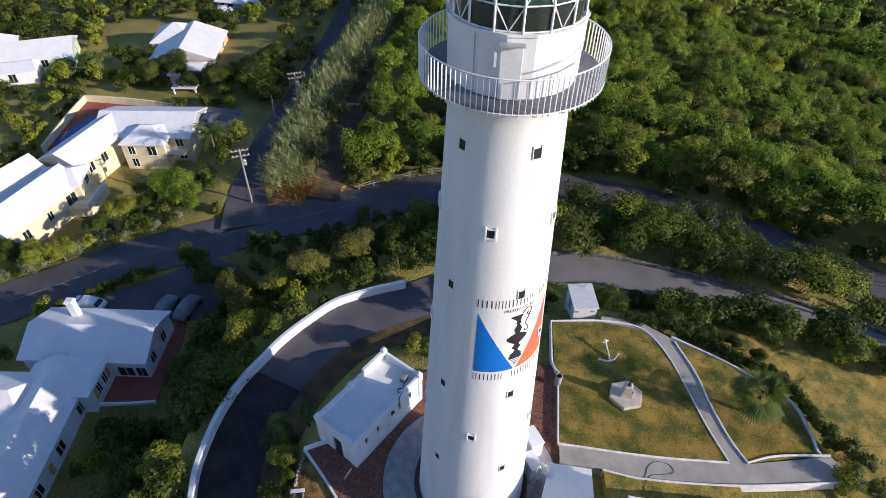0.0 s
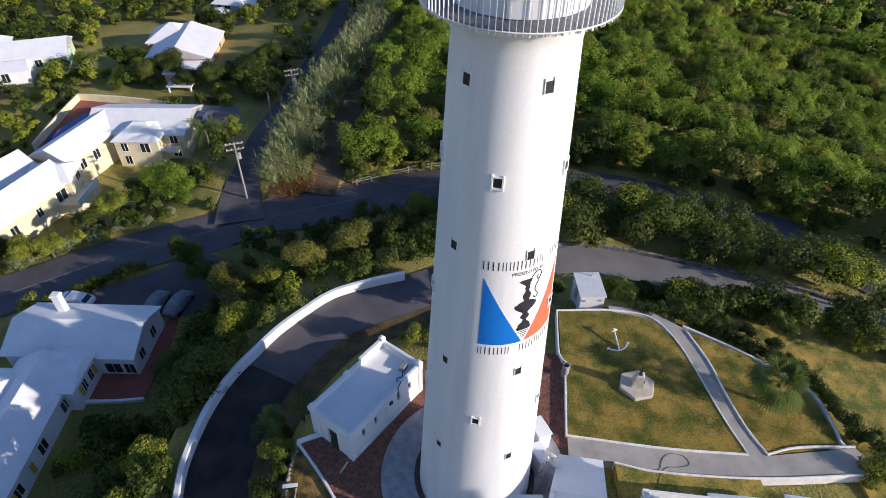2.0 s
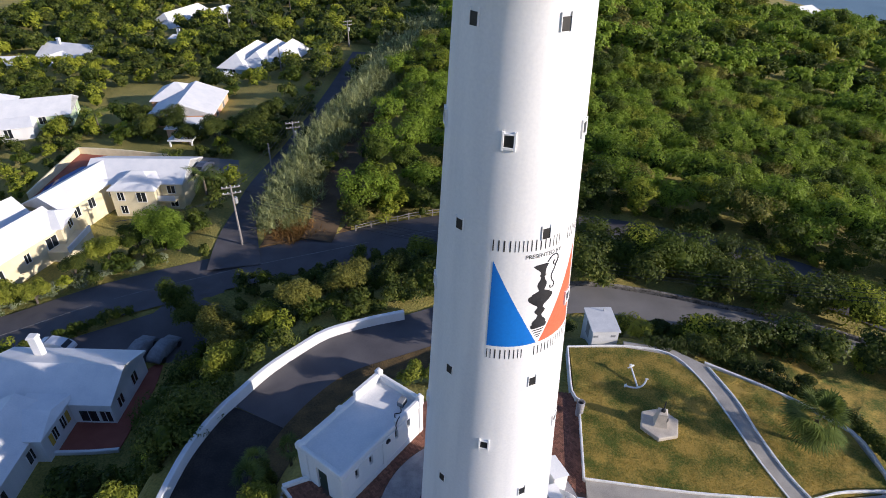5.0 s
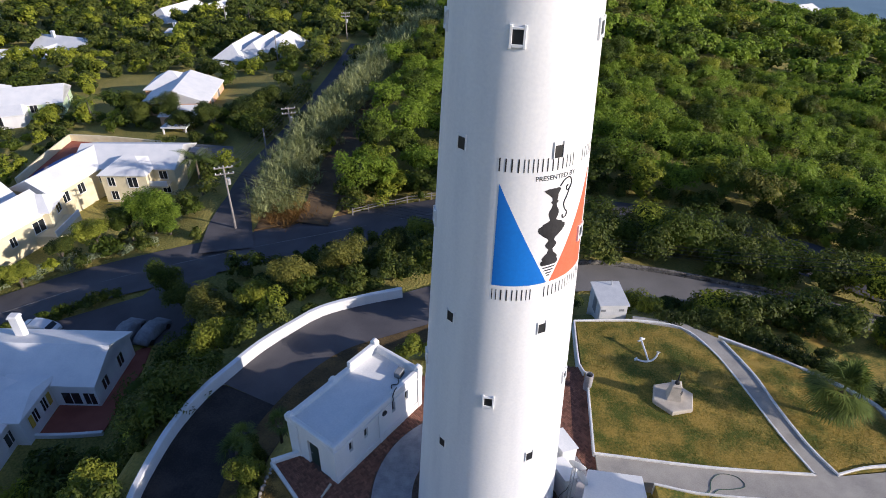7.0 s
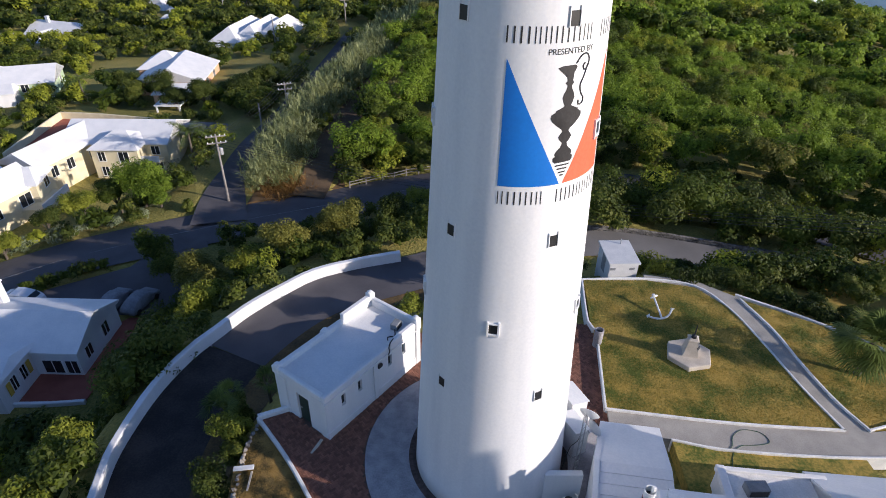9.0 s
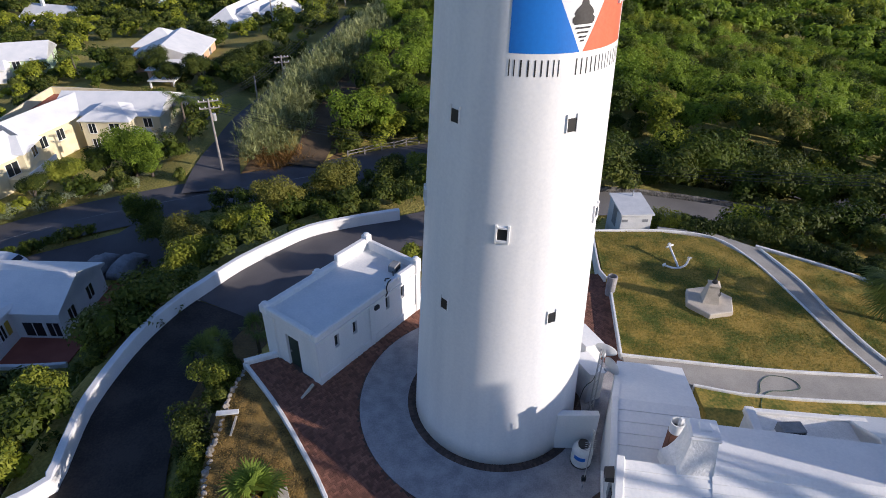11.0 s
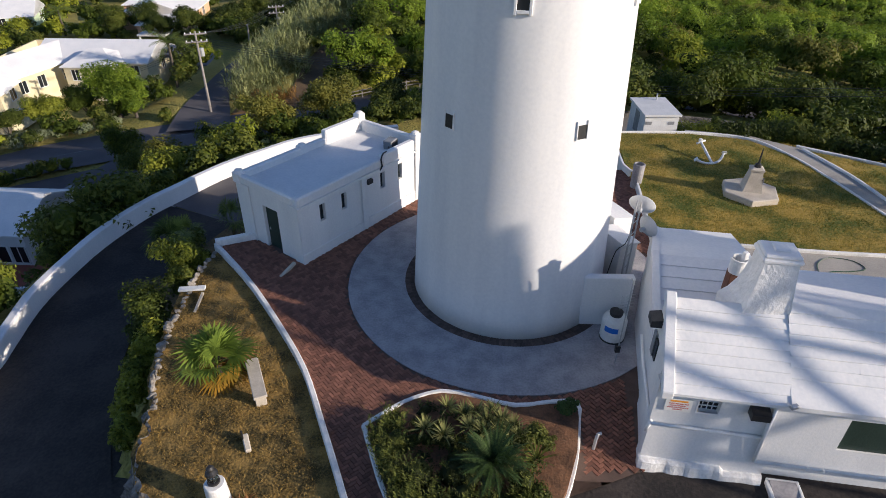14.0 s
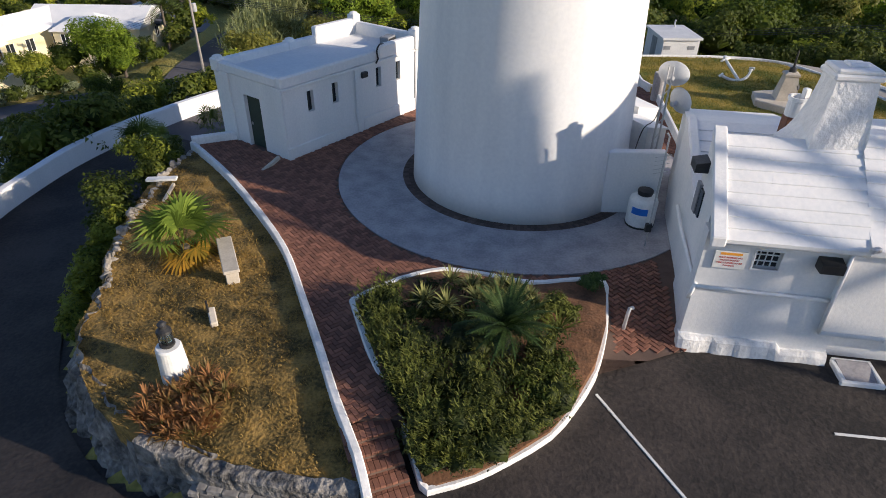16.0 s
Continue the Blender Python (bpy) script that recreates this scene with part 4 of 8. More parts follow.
# main building
main = thing("main_building", AM, "large whitewashed building with a lime-washed roof", "building")
MY = 0.27
wall_holes("wall", 10.9, 0.40, 2.66, [(1.86, 4.3, 1.20, 2.34)], 0.3, pose(2.96, MY, 0), M_WHITE, main)
part("wall", one_box(2.97, 3.24, MY + 0.3, 4.1, 0.40, 2.75), M_WHITE, main)
part("wall", one_box(AX1 + 0.12, 14, 0.62, 0.9, -0.9, 0.44), M_WHITE, main)
part("soffit", one_box(2.98, 13.8, MY + 0.3, 0.9, 0.42, 0.52), M_WHITE, main)
part("wall", one_box(3.25, 14, 4.05, 4.3, -0.9, 3.9), M_WHITE, main)
bm = bmesh.new()
tube(bm, [(2.96, MY - 0.04, 0.40), (14, MY - 0.04, 0.36)], 0.05, 8)
part("ledge_pipe", bm, M_FRAME, main, smooth=True)
bm = bmesh.new()
tube(bm, [(2.95, MY - 0.04, 0.40), (2.94, MY - 0.04, 2.55)], 0.04, 8)
part("corner_pipe", bm, M_FRAME, main, smooth=True)
for x in (4.35, 4.75, 6.4):
    part("pipe_clip", one_box(x - 0.03, x + 0.03, MY - 0.10, MY, 0.32, 0.44, None, 0.01), M_FRAME, main)
part("shutter", one_box(4.82, 7.26, MY + 0.06, MY + 0.11, 1.20, 2.34), M_GREEN, main, "dark green closed shutter")
bm = bmesh.new()
prism(bm, [(AX1 + 0.02, 0.72), (14, 0.72), (14, 2.28), (AX1 + 0.02, 2.28)], lambda x, y: 2.90 + 0.84 * (y - 0.72), lambda x, y: 3.12 + 0.84 * (y - 0.72))
prism(bm, [(AX1 + 0.02, 2.28), (14, 2.28), (14, 4.42), (AX1 + 0.02, 4.42)], lambda x, y: 4.18 - 0.2 * (y - 2.28), lambda x, y: 4.43 - 0.16 * (y - 2.28))
part("roof_slab", bm, M_ROOFW, main)
courses(main, AX1 + 0.02, 14, 0.74, 3.13, 2.28, 4.43, 7, 8)
courses(main, AX1 + 0.02, 14, 4.40, 4.09, 2.28, 4.43, 6, 9)
bm = bmesh.new()
prism(bm, [(AX1 - 0.02, 0.10), (14, 0.10), (14, 0.78), (AX1 - 0.02, 0.78)], lambda x, y: 2.60 + 0.3 * (y - 0.1), lambda x, y: 2.74 + 0.60 * (y - 0.1))
part("eave_course", bm, M_ROOFW, main)
part("lead_spout", one_box(-0.10, 0.12, -0.07, 0.05, -0.05, 0.07, pose(AX1 - 0.02, 0.06, 2.78, 0, 0, 25), 0.02), M_STEEL, main)
# unseen hipped block, added only to shade the foot of the tower
shade_block = one_box(12.6, 17.4, 1.5, 5.2, 2.6, 7.5)
part("unseen_shade_wall", shade_block, M_WHITE, main)
bm = bmesh.new()
r_ = [bm.verts.new(p) for p in ((12.3, 1.2, 7.5), (17.7, 1.2, 7.5), (17.7, 5.5, 7.5), (12.3, 5.5, 7.5), (14.2, 3.35, 8.9), (15.8, 3.35, 8.9))]
for q in ((0, 1, 5, 4), (1, 2, 5), (2, 3, 4, 5), (3, 0, 4), (3, 2, 1, 0)):
    bm.faces.new([r_[k] for k in q])
part("unseen_shade_roof", bm, M_ROOFW, main)
hatch = thing("hatch_frame", AM @ pose(3.98, -0.02, -0.53), "white concrete frame with a sloping grey slab", "hatch")
for x0, x1, y0, y1 in ((-0.5, 0.46, -0.42, -0.32), (-0.42, 0.46, 0.34, 0.44), (-0.47, -0.36, -0.32, 0.34), (0.36, 0.46, -0.32, 0.34)):
    part("rim", one_box(x0, x1, y0, y1, -0.1, 0.12, None, 0.02), M_FRAME, hatch)
bm = bmesh.new()
prism(bm, [(-0.36, -0.32), (0.36, -0.32), (0.36, 0.34), (-0.36, 0.34)], -0.1, lambda x, y: 0.04 + 0.16 * (y + 0.32))
part("slab", bm, M_CONC, hatch)
# back flat roof with a box, and a gabled wing
back_wing = thing("back_wing", pose(9.9, -3.9, 0, 0, 0, -6), "low white flat-roofed back wing with grey stains", "building")
part("wall", one_box(0.6, 5.4, -0.6, 2.1, -0.9, 1.35), M_WHITE, back_wing)
part("roof", one_box(0.5, 5.5, -0.6, 2.2, 1.35, 1.5, None, 0.03), M_COPING, back_wing)
part("parapet", one_box(0.5, 0.9, -0.6, 2.2, 1.5, 1.7, None, 0.03), M_ROOFW, back_wing)
part("parapet", one_box(0.9, 5.5, 1.95, 2.2, 1.5, 1.64, None, 0.03), M_ROOFW, back_wing)
cool = thing("cooling_unit", pose(9.9, -3.9, 0, 0, 0, -6) @ pose(2.0, 1.0, 1.5, 0, 0, 8), "dark grey cooling unit on the flat roof", "cooling unit")
part("body", one_box(-0.5, 0.5, -0.3, 0.3, 0, 0.45, None, 0.03), M_GREYBOX, cool)
part("grille", one_box(-0.42, 0.42, -0.31, -0.301, 0.05, 0.4), M_BLACK, cool)


def gable_roof(bm, L, W, eave, ridge, over=0.3, hip=0.0, t=0.14):
    """A pitched roof along x with its ends hipped by hip metres."""
    a, b = L / 2 + over, W / 2 + over
    for dz in (0, -t):
        E_ = [bm.verts.new((x, y, eave + dz)) for x, y in ((-a, -b), (a, -b), (a, b), (-a, b))]
        R_ = [bm.verts.new((x, 0, ridge + dz)) for x in (-a + hip, a - hip)]
        fs = [(E_[0], E_[1], R_[1], R_[0]), (E_[2], E_[3], R_[0], R_[1]), (E_[1], E_[2], R_[1]), (E_[3], E_[0], R_[0])]
        for f in fs if dz == 0 else [tuple(reversed(f)) for f in fs]:
            bm.faces.new(f)
        if dz == 0:
            top = E_
    for i in range(4):
        bm.faces.new((E_[i], E_[(i + 1) % 4], top[(i + 1) % 4], top[i]))


FOOT = []


def wing(parent, m, L, W, ground, eave, ridge, wall_mat, hip=0.0, windows=(), over=0.3, chimney=None):
    """One block of a house: walls up to the gables, roof, windows (side, along, z)."""
    FOOT.append((parent.matrix_world @ m, L, W))
    bm = bmesh.new()
    h = (ridge - eave) if hip == 0 else 0.0
    pts = [(-W / 2, ground), (W / 2, ground), (W / 2, eave), (0, eave + h * 0.92), (-W / 2, eave)] if h else [(-W / 2, ground), (W / 2, ground), (W / 2, eave), (-W / 2, eave)]
    ends = [[bm.verts.new((x, y, z)) for y, z in pts] for x in (-L / 2, L / 2)]
    bm.faces.new(list(reversed(ends[0])))
    bm.faces.new(ends[1])
    for i in range(len(pts)):
        j = (i + 1) % len(pts)
        bm.faces.new((ends[0][i], ends[0][j], ends[1][j], ends[1][i]))
    bmesh.ops.transform(bm, matrix=m, verts=bm.verts[:])
    wl = part("wall", bm, wall_mat, parent)
    bm = bmesh.new()
    gable_roof(bm, L, W, eave - 0.05, ridge, over, hip)
    bmesh.ops.transform(bm, matrix=m, verts=bm.verts[:])
    rf = part("roof", bm, M_ROOFW, parent)
    for side, at, z, ww, hh in windows:
        q = {"s": pose(at, -W / 2, z, 0, 0, 0), "n": pose(at, W / 2, z, 0, 0, 180), "e": pose(L / 2, at, z, 0, 0, 90), "w": pose(-L / 2, at, z, 0, 0, -90)}[side]
        wd = part("window", one_box(-ww / 2, ww / 2, -0.03, 0.05, 0, hh, m @ q), M_PANE, wl)
        for x0, x1, z0, z1 in ((-ww / 2 - 0.08, -ww / 2, 0, hh), (ww / 2, ww / 2 + 0.08, 0, hh), (-ww / 2 - 0.08, ww / 2 + 0.08, -0.09, 0), (-0.025, 0.025, 0, hh)):
            part("frame", one_box(x0, x1, -0.07, 0.05, z0, z1, m @ q), M_FRAME, wd)
    if chimney:
        x, y, zt = chimney
        bm = bmesh.new()
        box(bm, x - 0.4, x + 0.4, y - 0.35, y + 0.35, ground, zt, m, 0.03)
        box(bm, x - 0.48, x + 0.48, y - 0.43, y + 0.43, zt - 0.3, zt - 0.12, m, 0.03)
        part("chimney", bm, M_WHITE, parent)


gab = thing("gabled_wing", pose(17.3, -4.4, 0, 0, 0, -5), "white gabled wing at the end of the building", "building")
wing(gab, Matrix(), 4.6, 4.2, -0.9, 1.3, 2.6, M_WHITE, 0.0)
# ---- houses below the hill ----
M_CREAM = material("cream_wall", (0.62, 0.54, 0.34), (0.76, 0.68, 0.46), 0.8, 0.85, 10, 0.3, 0.02, 0.7)
M_PEACH = material("peach_wall", (0.66, 0.36, 0.20), (0.78, 0.48, 0.30), 0.8, 0.85, 10, 0.3, 0.02, 0.7)
M_MINT = material("mint_wall", (0.45, 0.58, 0.36), (0.58, 0.70, 0.46), 0.8, 0.85, 10, 0.3, 0.02, 0.7)
M_BLUEW = material("pale_blue_wall", (0.42, 0.52, 0.60), (0.55, 0.64, 0.70), 0.8, 0.85, 10, 0.3, 0.02, 0.7)
M_TERRA = material("red_tiles", (0.22, 0.060, 0.040), (0.33, 0.10, 0.065), 0.8, 0.8, 20, 0.3, 0.01, 0.7)
M_SHUT = material("yellow_shutter", (0.50, 0.33, 0.04), (0.62, 0.42, 0.07), 3, 0.6, 25, 0.2)
M_POOL = material("pool_water", (0.010, 0.045, 0.22), (0.015, 0.065, 0.30), 0.5, 0.08, 2, 0.15, 0.02, 0.7)

nh = thing("neighbour_house", pose(-1.38, 0.54, -0.70), "long white house with yellow shutters in the tower's shade", "house")
wing(nh, pose(-37.2, 19.0, 0, 0, 0, -1), 12.6, 6.6, -10.7, -7.75, -6.25, M_WHITE, 0.0, [("e", -1.8, -9.6, 0.9, 1.1), ("e", 1.0, -9.6, 0.9, 1.2), ("s", 4.0, -10.2, 1.6, 1.3), ("s", 5.6, -10.2, 1.0, 1.3)], 0.3, (-2.75, 2.0, -4.75))
wing(nh, pose(-38.4, 5.5, 0, 0, 0, 92), 19, 5.4, -10.7, -7.75, -6.3, M_WHITE, 0.0, [("s", 5.5, -9.9, 1.1, 1.2), ("s", 1.2, -9.9, 1.1, 1.2), ("s", -3, -9.9, 1.1, 1.2)])
wing(nh, pose(-36.6, 14.0, 0, 0, 0, 0), 3.6, 5.2, -10.7, -7.5, -6.9, M_WHITE, 0.5, [("e", -0.9, -9.5, 0.6, 1.2), ("e", 0.3, -9.5, 0.6, 1.2)])
wing(nh, pose(-42.5, 11.0, 0, 0, 0, 0), 6, 5.5, -10.7, -7.7, -6.4, M_WHITE, 2.4)
for y, z in ((12.45, -9.5), (15.0, -9.5), (4.8, -9.9), (2.0, -9.9), (-1.6, -9.9)):
    x = -34.76 if y > 10 else -35.55
    part("shutter", one_box(x, x + 0.06, y - 0.22, y + 0.22, z, z + 1.2, None, 0.01), M_SHUT, nh)
lot = sheet("patio", [(-34.7, 18.0), (-29.8, 24), (-29.3, 20), (-29.5, 12.8), (-34.7, 12.4)], lambda x, y: -10.45, M_TERRA, "red tiled patio beside the white house", "patio", 0.8, 2.0)
lot.matrix_world = nh.matrix_world
bm = bmesh.new()
wall_along(bm, [(-34.9, 12.2, -10.5), (-32, 12.3, -10.5), (-29.4, 12.6, -10.5)], 0.3, -0.8, 0.35, 1)
lot = tagged(part("patio_wall", bm, M_WHITE), "low white wall along the patio", "wall", kind="structure")
lot.matrix_world = nh.matrix_world
lot = sheet("car_park", [(-46, 23.4), (-43.2, 25.6), (-38, 28.3), (-33.6, 30.6), (-32.0, 33.6), (-27.0, 35.2), (-25.6, 31), (-26.6, 25), (-28.6, 23.4)], lambda x, y: -10.38 + 0.11 * max(0.0, y - 26), M_ROADTOP, "dark asphalt parking beside the road", "yard", 0.8, 3.0)
lot.matrix_world = nh.matrix_world

h3 = thing("villa", pose(-1.6, -0.3, 0.2), "large cream villa with white stepped roofs and a pool", "house")
wing(h3, pose(-47.4, 63.4, 0, 0, 0, 1), 14.6, 9.0, -13.4, -8.9, -7.1, M_CREAM, 0.0, [("s", 3.4, -12.6, 1.0, 1.9), ("s", 5.6, -10.6, 1.1, 1.2), ("s", 5.6, -12.8, 1.1, 1.4), ("e", 0.5, -11, 1.0, 1.2)])
wing(h3, pose(-46.4, 59.6, 0, 0, 0, 1), 6.4, 6.0, -13.4, -8.8, -7.3, M_CREAM, 2.6, [("s", -1.8, -10.6, 0.9, 1.3), ("s", 1.2, -10.8, 1.3, 1.5), ("s", -1.8, -12.8, 0.9, 1.3), ("w", 0, -10.6, 0.9, 1.3)])
wing(h3, pose(-54.6, 57.4, 0, 0, 0, 74), 12.5, 6.6, -13.4, -8.9, -7.2, M_CREAM, 0.0, [("s", -4.2, -11.0, 1.1, 1.4), ("s", -1.4, -11.0, 1.1, 1.4), ("s", 2.4, -11.0, 0.9, 1.3)])
part("balcony", one_box(-43.6, -40.6, 57.2, 58.9, -11.2, -10.95, None, 0.03), M_CREAM, h3)
part("balcony_rail", one_box(-43.6, -40.6, 57.15, 57.3, -10.95, -10.1, None, 0.03), M_WHITE, h3)
wing(h3, pose(-54.6, 48.2, 0, 0, 0, 10), 6.0, 5.0, -12.5, -9.0, -7.7, M_CREAM, 1.5, [("e", 0.4, -10.6, 1.3, 1.2)])
wing(h3, pose(-56.4, 42.6, 0, 0, 0, 72), 12.5, 6.2, -13.6, -9.2, -7.2, M_CREAM, 0.0, [("s", 3.8, -11.4, 1.6, 1.5), ("s", 0, -11.4, 0.8, 1.2), ("s", -4, -11.6, 1.0, 1.3)])
wing(h3, pose(-62.8, 43.8, 0, 0, 0, 66), 15, 6.4, -13.6, -9.0, -7.0, M_CREAM, 0.0)
part("terrace_step", one_box(-52.6, -49.6, 44.2, 49.8, -13.0, -11.5), M_CREAM, h3)
part("balustrade", one_box(-49.8, -49.6, 44.2, 49.8, -11.5, -10.7), M_WHITE, h3)
lot = sheet("pool_deck", [(-62.7, 73.0), (-62.1, 57.8), (-57.0, 57.5), (-54.5, 67), (-50, 71), (-50, 71.4)], lambda x, y: -11.0, M_TERRA, "red tiled deck round the pool", "deck", 1.0, 3.0)
lot.matrix_world = h3.matrix_world
bm = bmesh.new()
prism(bm, [(-61.6, 58.8), (-59.0, 58.6), (-57.6, 62), (-57.2, 66.5), (-58.4, 68.4), (-60.0, 68.0), (-61.2, 64.5), (-62.0, 61)], -11.2, -10.95)
lot = tagged(part("pool", bm, M_POOL), "blue swimming pool with still water", "pool", kind="structure")
lot.matrix_world = h3.matrix_world
bm = bmesh.new()
wall_along(bm, [(-62.2, 57.2, -11.0), (-62.8, 66, -11.0), (-62.9, 73.0, -11.0)], 0.3, -1, 1.1, 3)
wall_along(bm, [(-62.9, 73.2, -11.0), (-55.6, 72.6, -11.0), (-46.8, 71.0, -11.0)], 0.3, -1, 1.1, 3)
lot = tagged(part("pool_wall", bm, M_CREAM), "cream wall round the pool deck", "wall", kind="structure")
lot.matrix_world = h3.matrix_world
lot = sheet("forecourt", [(-41.5, 70.5), (-31.0, 69), (-30.8, 62), (-36.5, 62.6)], lambda x, y: -10.05, M_LANE, "pale grey parking forecourt", "yard", 0.8, 3.0)
lot.matrix_world = h3.matrix_world

h2 = thing("peach_house", pose(-1.64, -2.39, 1.06), "peach house with a white stepped roof", "house")
wing(h2, pose(-50.2, 93.5, 0, 0, 0, 95), 12.5, 11.5, -12.6, -9.4, -7.3, M_PEACH, 0.0, [("e", -2, -11, 1.2, 1.4), ("s", -3, -11.2, 1.2, 1.4), ("s", 2, -11.2, 1.2, 1.4)])
wing(h2, pose(-54.0, 98.0, 0, 0, 0, 5), 8, 8, -12.6, -9.2, -6.9, M_PEACH, 4.0)
wing(h2, pose(-47.0, 84.5, 0, 0, 0, 5), 7, 5, -12.6, -9.8, -8.8, M_PEACH, 1.5, [("s", 0, -11.4, 1.4, 1.3)])
part("porch_roof", one_box(-48.8, -44.4, 78.0, 82.4, -10.7, -10.45, None, 0.03), M_ROOFW, h2)
for x, y in ((-48.5, 78.3), (-44.7, 78.3), (-48.5, 82), (-44.7, 82)):
    part("porch_post", one_box(x - 0.12, x + 0.12, y - 0.12, y + 0.12, -12.8, -10.7), M_WHITE, h2)
h1 = thing("mint_house", pose(-4.0, -1.6, 0.7), "pale green house with a white roof and veranda", "house")
wing(h1, pose(-77.6, 91.5, 0, 0, 0, 20), 13.5, 9.5, -13.4, -10.2, -8.2, M_MINT, 0.0, [("e", 1, -11.8, 1.0, 1.3), ("s", 2, -11.8, 1.2, 1.4)])
wing(h1, pose(-80.5, 84.5, 0, 0, 0, 20), 12, 5.5, -13.4, -10.7, -9.8, M_WHITE, 0.8, [("s", -2, -12.6, 1.2, 1.6), ("s", 2, -12.6, 1.2, 1.6)])
wing(h1, pose(-86.5, 92, 0, 0, 0, 110), 9, 8, -13.4, -10.2, -8.4, M_MINT, 1.5)
for i in range(16):
    part("picket", one_box(-70.2 + 0.28 * i - 0.06, -70.2 + 0.28 * i + 0.06, 86.6 + 0.16 * i, 86.72 + 0.16 * i, -13.4, -12.3), M_WHITE, h1)
h0 = thing("white_cottage", pose(-1.53, -1.69, 0.75), "small white cottage with a pitched roof", "house")
wing(h0, pose(-80.5, 66.5, 0, 0, 0, 40), 8, 5.5, -14, -11.3, -9.4, M_WHITE, 0.0, [("e", 0, -12.8, 1.0, 1.2)])
wing(h0, pose(-84, 62, 0, 0, 0, 130), 6, 5, -14, -11.5, -9.8, M_WHITE, 0.0)
h4 = thing("hipped_house", pose(-0.6, -5.4, 0.9), "wide house with white hipped roofs and a shady veranda", "house")
for i, x in enumerate((-49.5, -45.0, -40.6)):
    wing(h4, pose(x, 131 + i, 0, 0, 0, 80), 17 - 3 * (i == 2), 6.4, -13.6, -10.6, -7.9 + 0.15 * i, M_BLUEW, 3.2, [("w", 0, -12.6, 1.3, 1.8), ("w", 1.9, -12.6, 0.9, 1.8)], 0.5)
h5 = thing("blue_house", pose(-2.75, -3.74, 1.66), "pale blue gabled house with white roofs", "house")
wing(h5, pose(-100.5, 147, 0, 0, 0, 165), 15, 9, -20, -16.2, -13.4, M_BLUEW, 0.0, [("w", 0, -17.5, 1.5, 1.6)], 0.4, (3.0, 0.5, -12.2))
wing(h5, pose(-101.5, 139, 0, 0, 0, 72), 7, 6, -20, -16.0, -14.2, M_BLUEW, 0.0, [("w", 0, -18, 1.5, 1.8)])
wing(h5, pose(-92.5, 139.5, 0, 0, 0, 62), 9, 5.5, -20, -17.2, -15.6, M_BLUEW, 0.0)
wing(h5, pose(-113.5, 141, 0, 0, 0, 10), 9, 6, -20, -17, -15.4, M_BLUEW, 1.5)
h6 = thing("long_house", pose(-3.21, -4.94, 2.19), "long white-roofed house among trees", "house")
wing(h6, pose(-79.5, 189, 0, 0, 0, 62), 30, 8, -21, -17.5, -14.5, M_CREAM, 2.5)
wing(h6, pose(-88, 196, 0, 0, 0, 70), 20, 7, -21, -17.5, -15, M_CREAM, 2.0)
h7 = thing("garden_house", pose(-2.75, -4.06, 1.79), "small white-roofed house under trees", "house")
wing(h7, pose(-82, 153, 0, 0, 0, 8), 10, 7, -20, -17, -15.4, M_BLUEW, 0.0)
wing(h7, pose(-76.5, 161, 0, 0, 0, 0), 8, 7, -20, -16.4, -14.4, M_CREAM, 2.5, (), 0.3, (0, 0, -12.8))
for nm, x, y, a, L_, W_, hh, mt in (("far_villa", 132, 300, -5, 24, 11, 4.5, M_CREAM), ("far_villa", 170, 288, 25, 20, 12, 6, M_BLUEW), ("far_villa", 95, 306, 15, 13, 10, 5, M_WHITE), ("far_villa", 112, 318, 0, 12, 8, 4, M_WHITE), ("far_villa", 212, 282, -20, 22, 9, 4, M_WHITE), ("far_villa", -4, 205, 5, 14, 9, 4.5, M_BLUEW), ("far_villa", 8, 214, 5, 9, 7, 4, M_WHITE), ("far_villa", 150, 262, 40, 9, 6, 3, M_WHITE), ("far_villa", 190, 300, 10, 8, 6, 3, M_WHITE), ("far_villa", 148, 330, 0, 14, 8, 4, M_WHITE)):
    zg = ground_at(x, y)
    o = thing(nm, pose(x, y, zg, 0, 0, a), "distant white-roofed villa among trees near the shore", "house", "distant villas")
    wing(o, Matrix(), L_, W_, -1, hh, hh + W_ * 0.3, mt, W_ * 0.3, [("s", -L_ / 4, 1.2, 1.4, 1.6), ("s", 0, 1.2, 1.4, 1.6), ("s", L_ / 4, 1.2, 1.4, 1.6)])

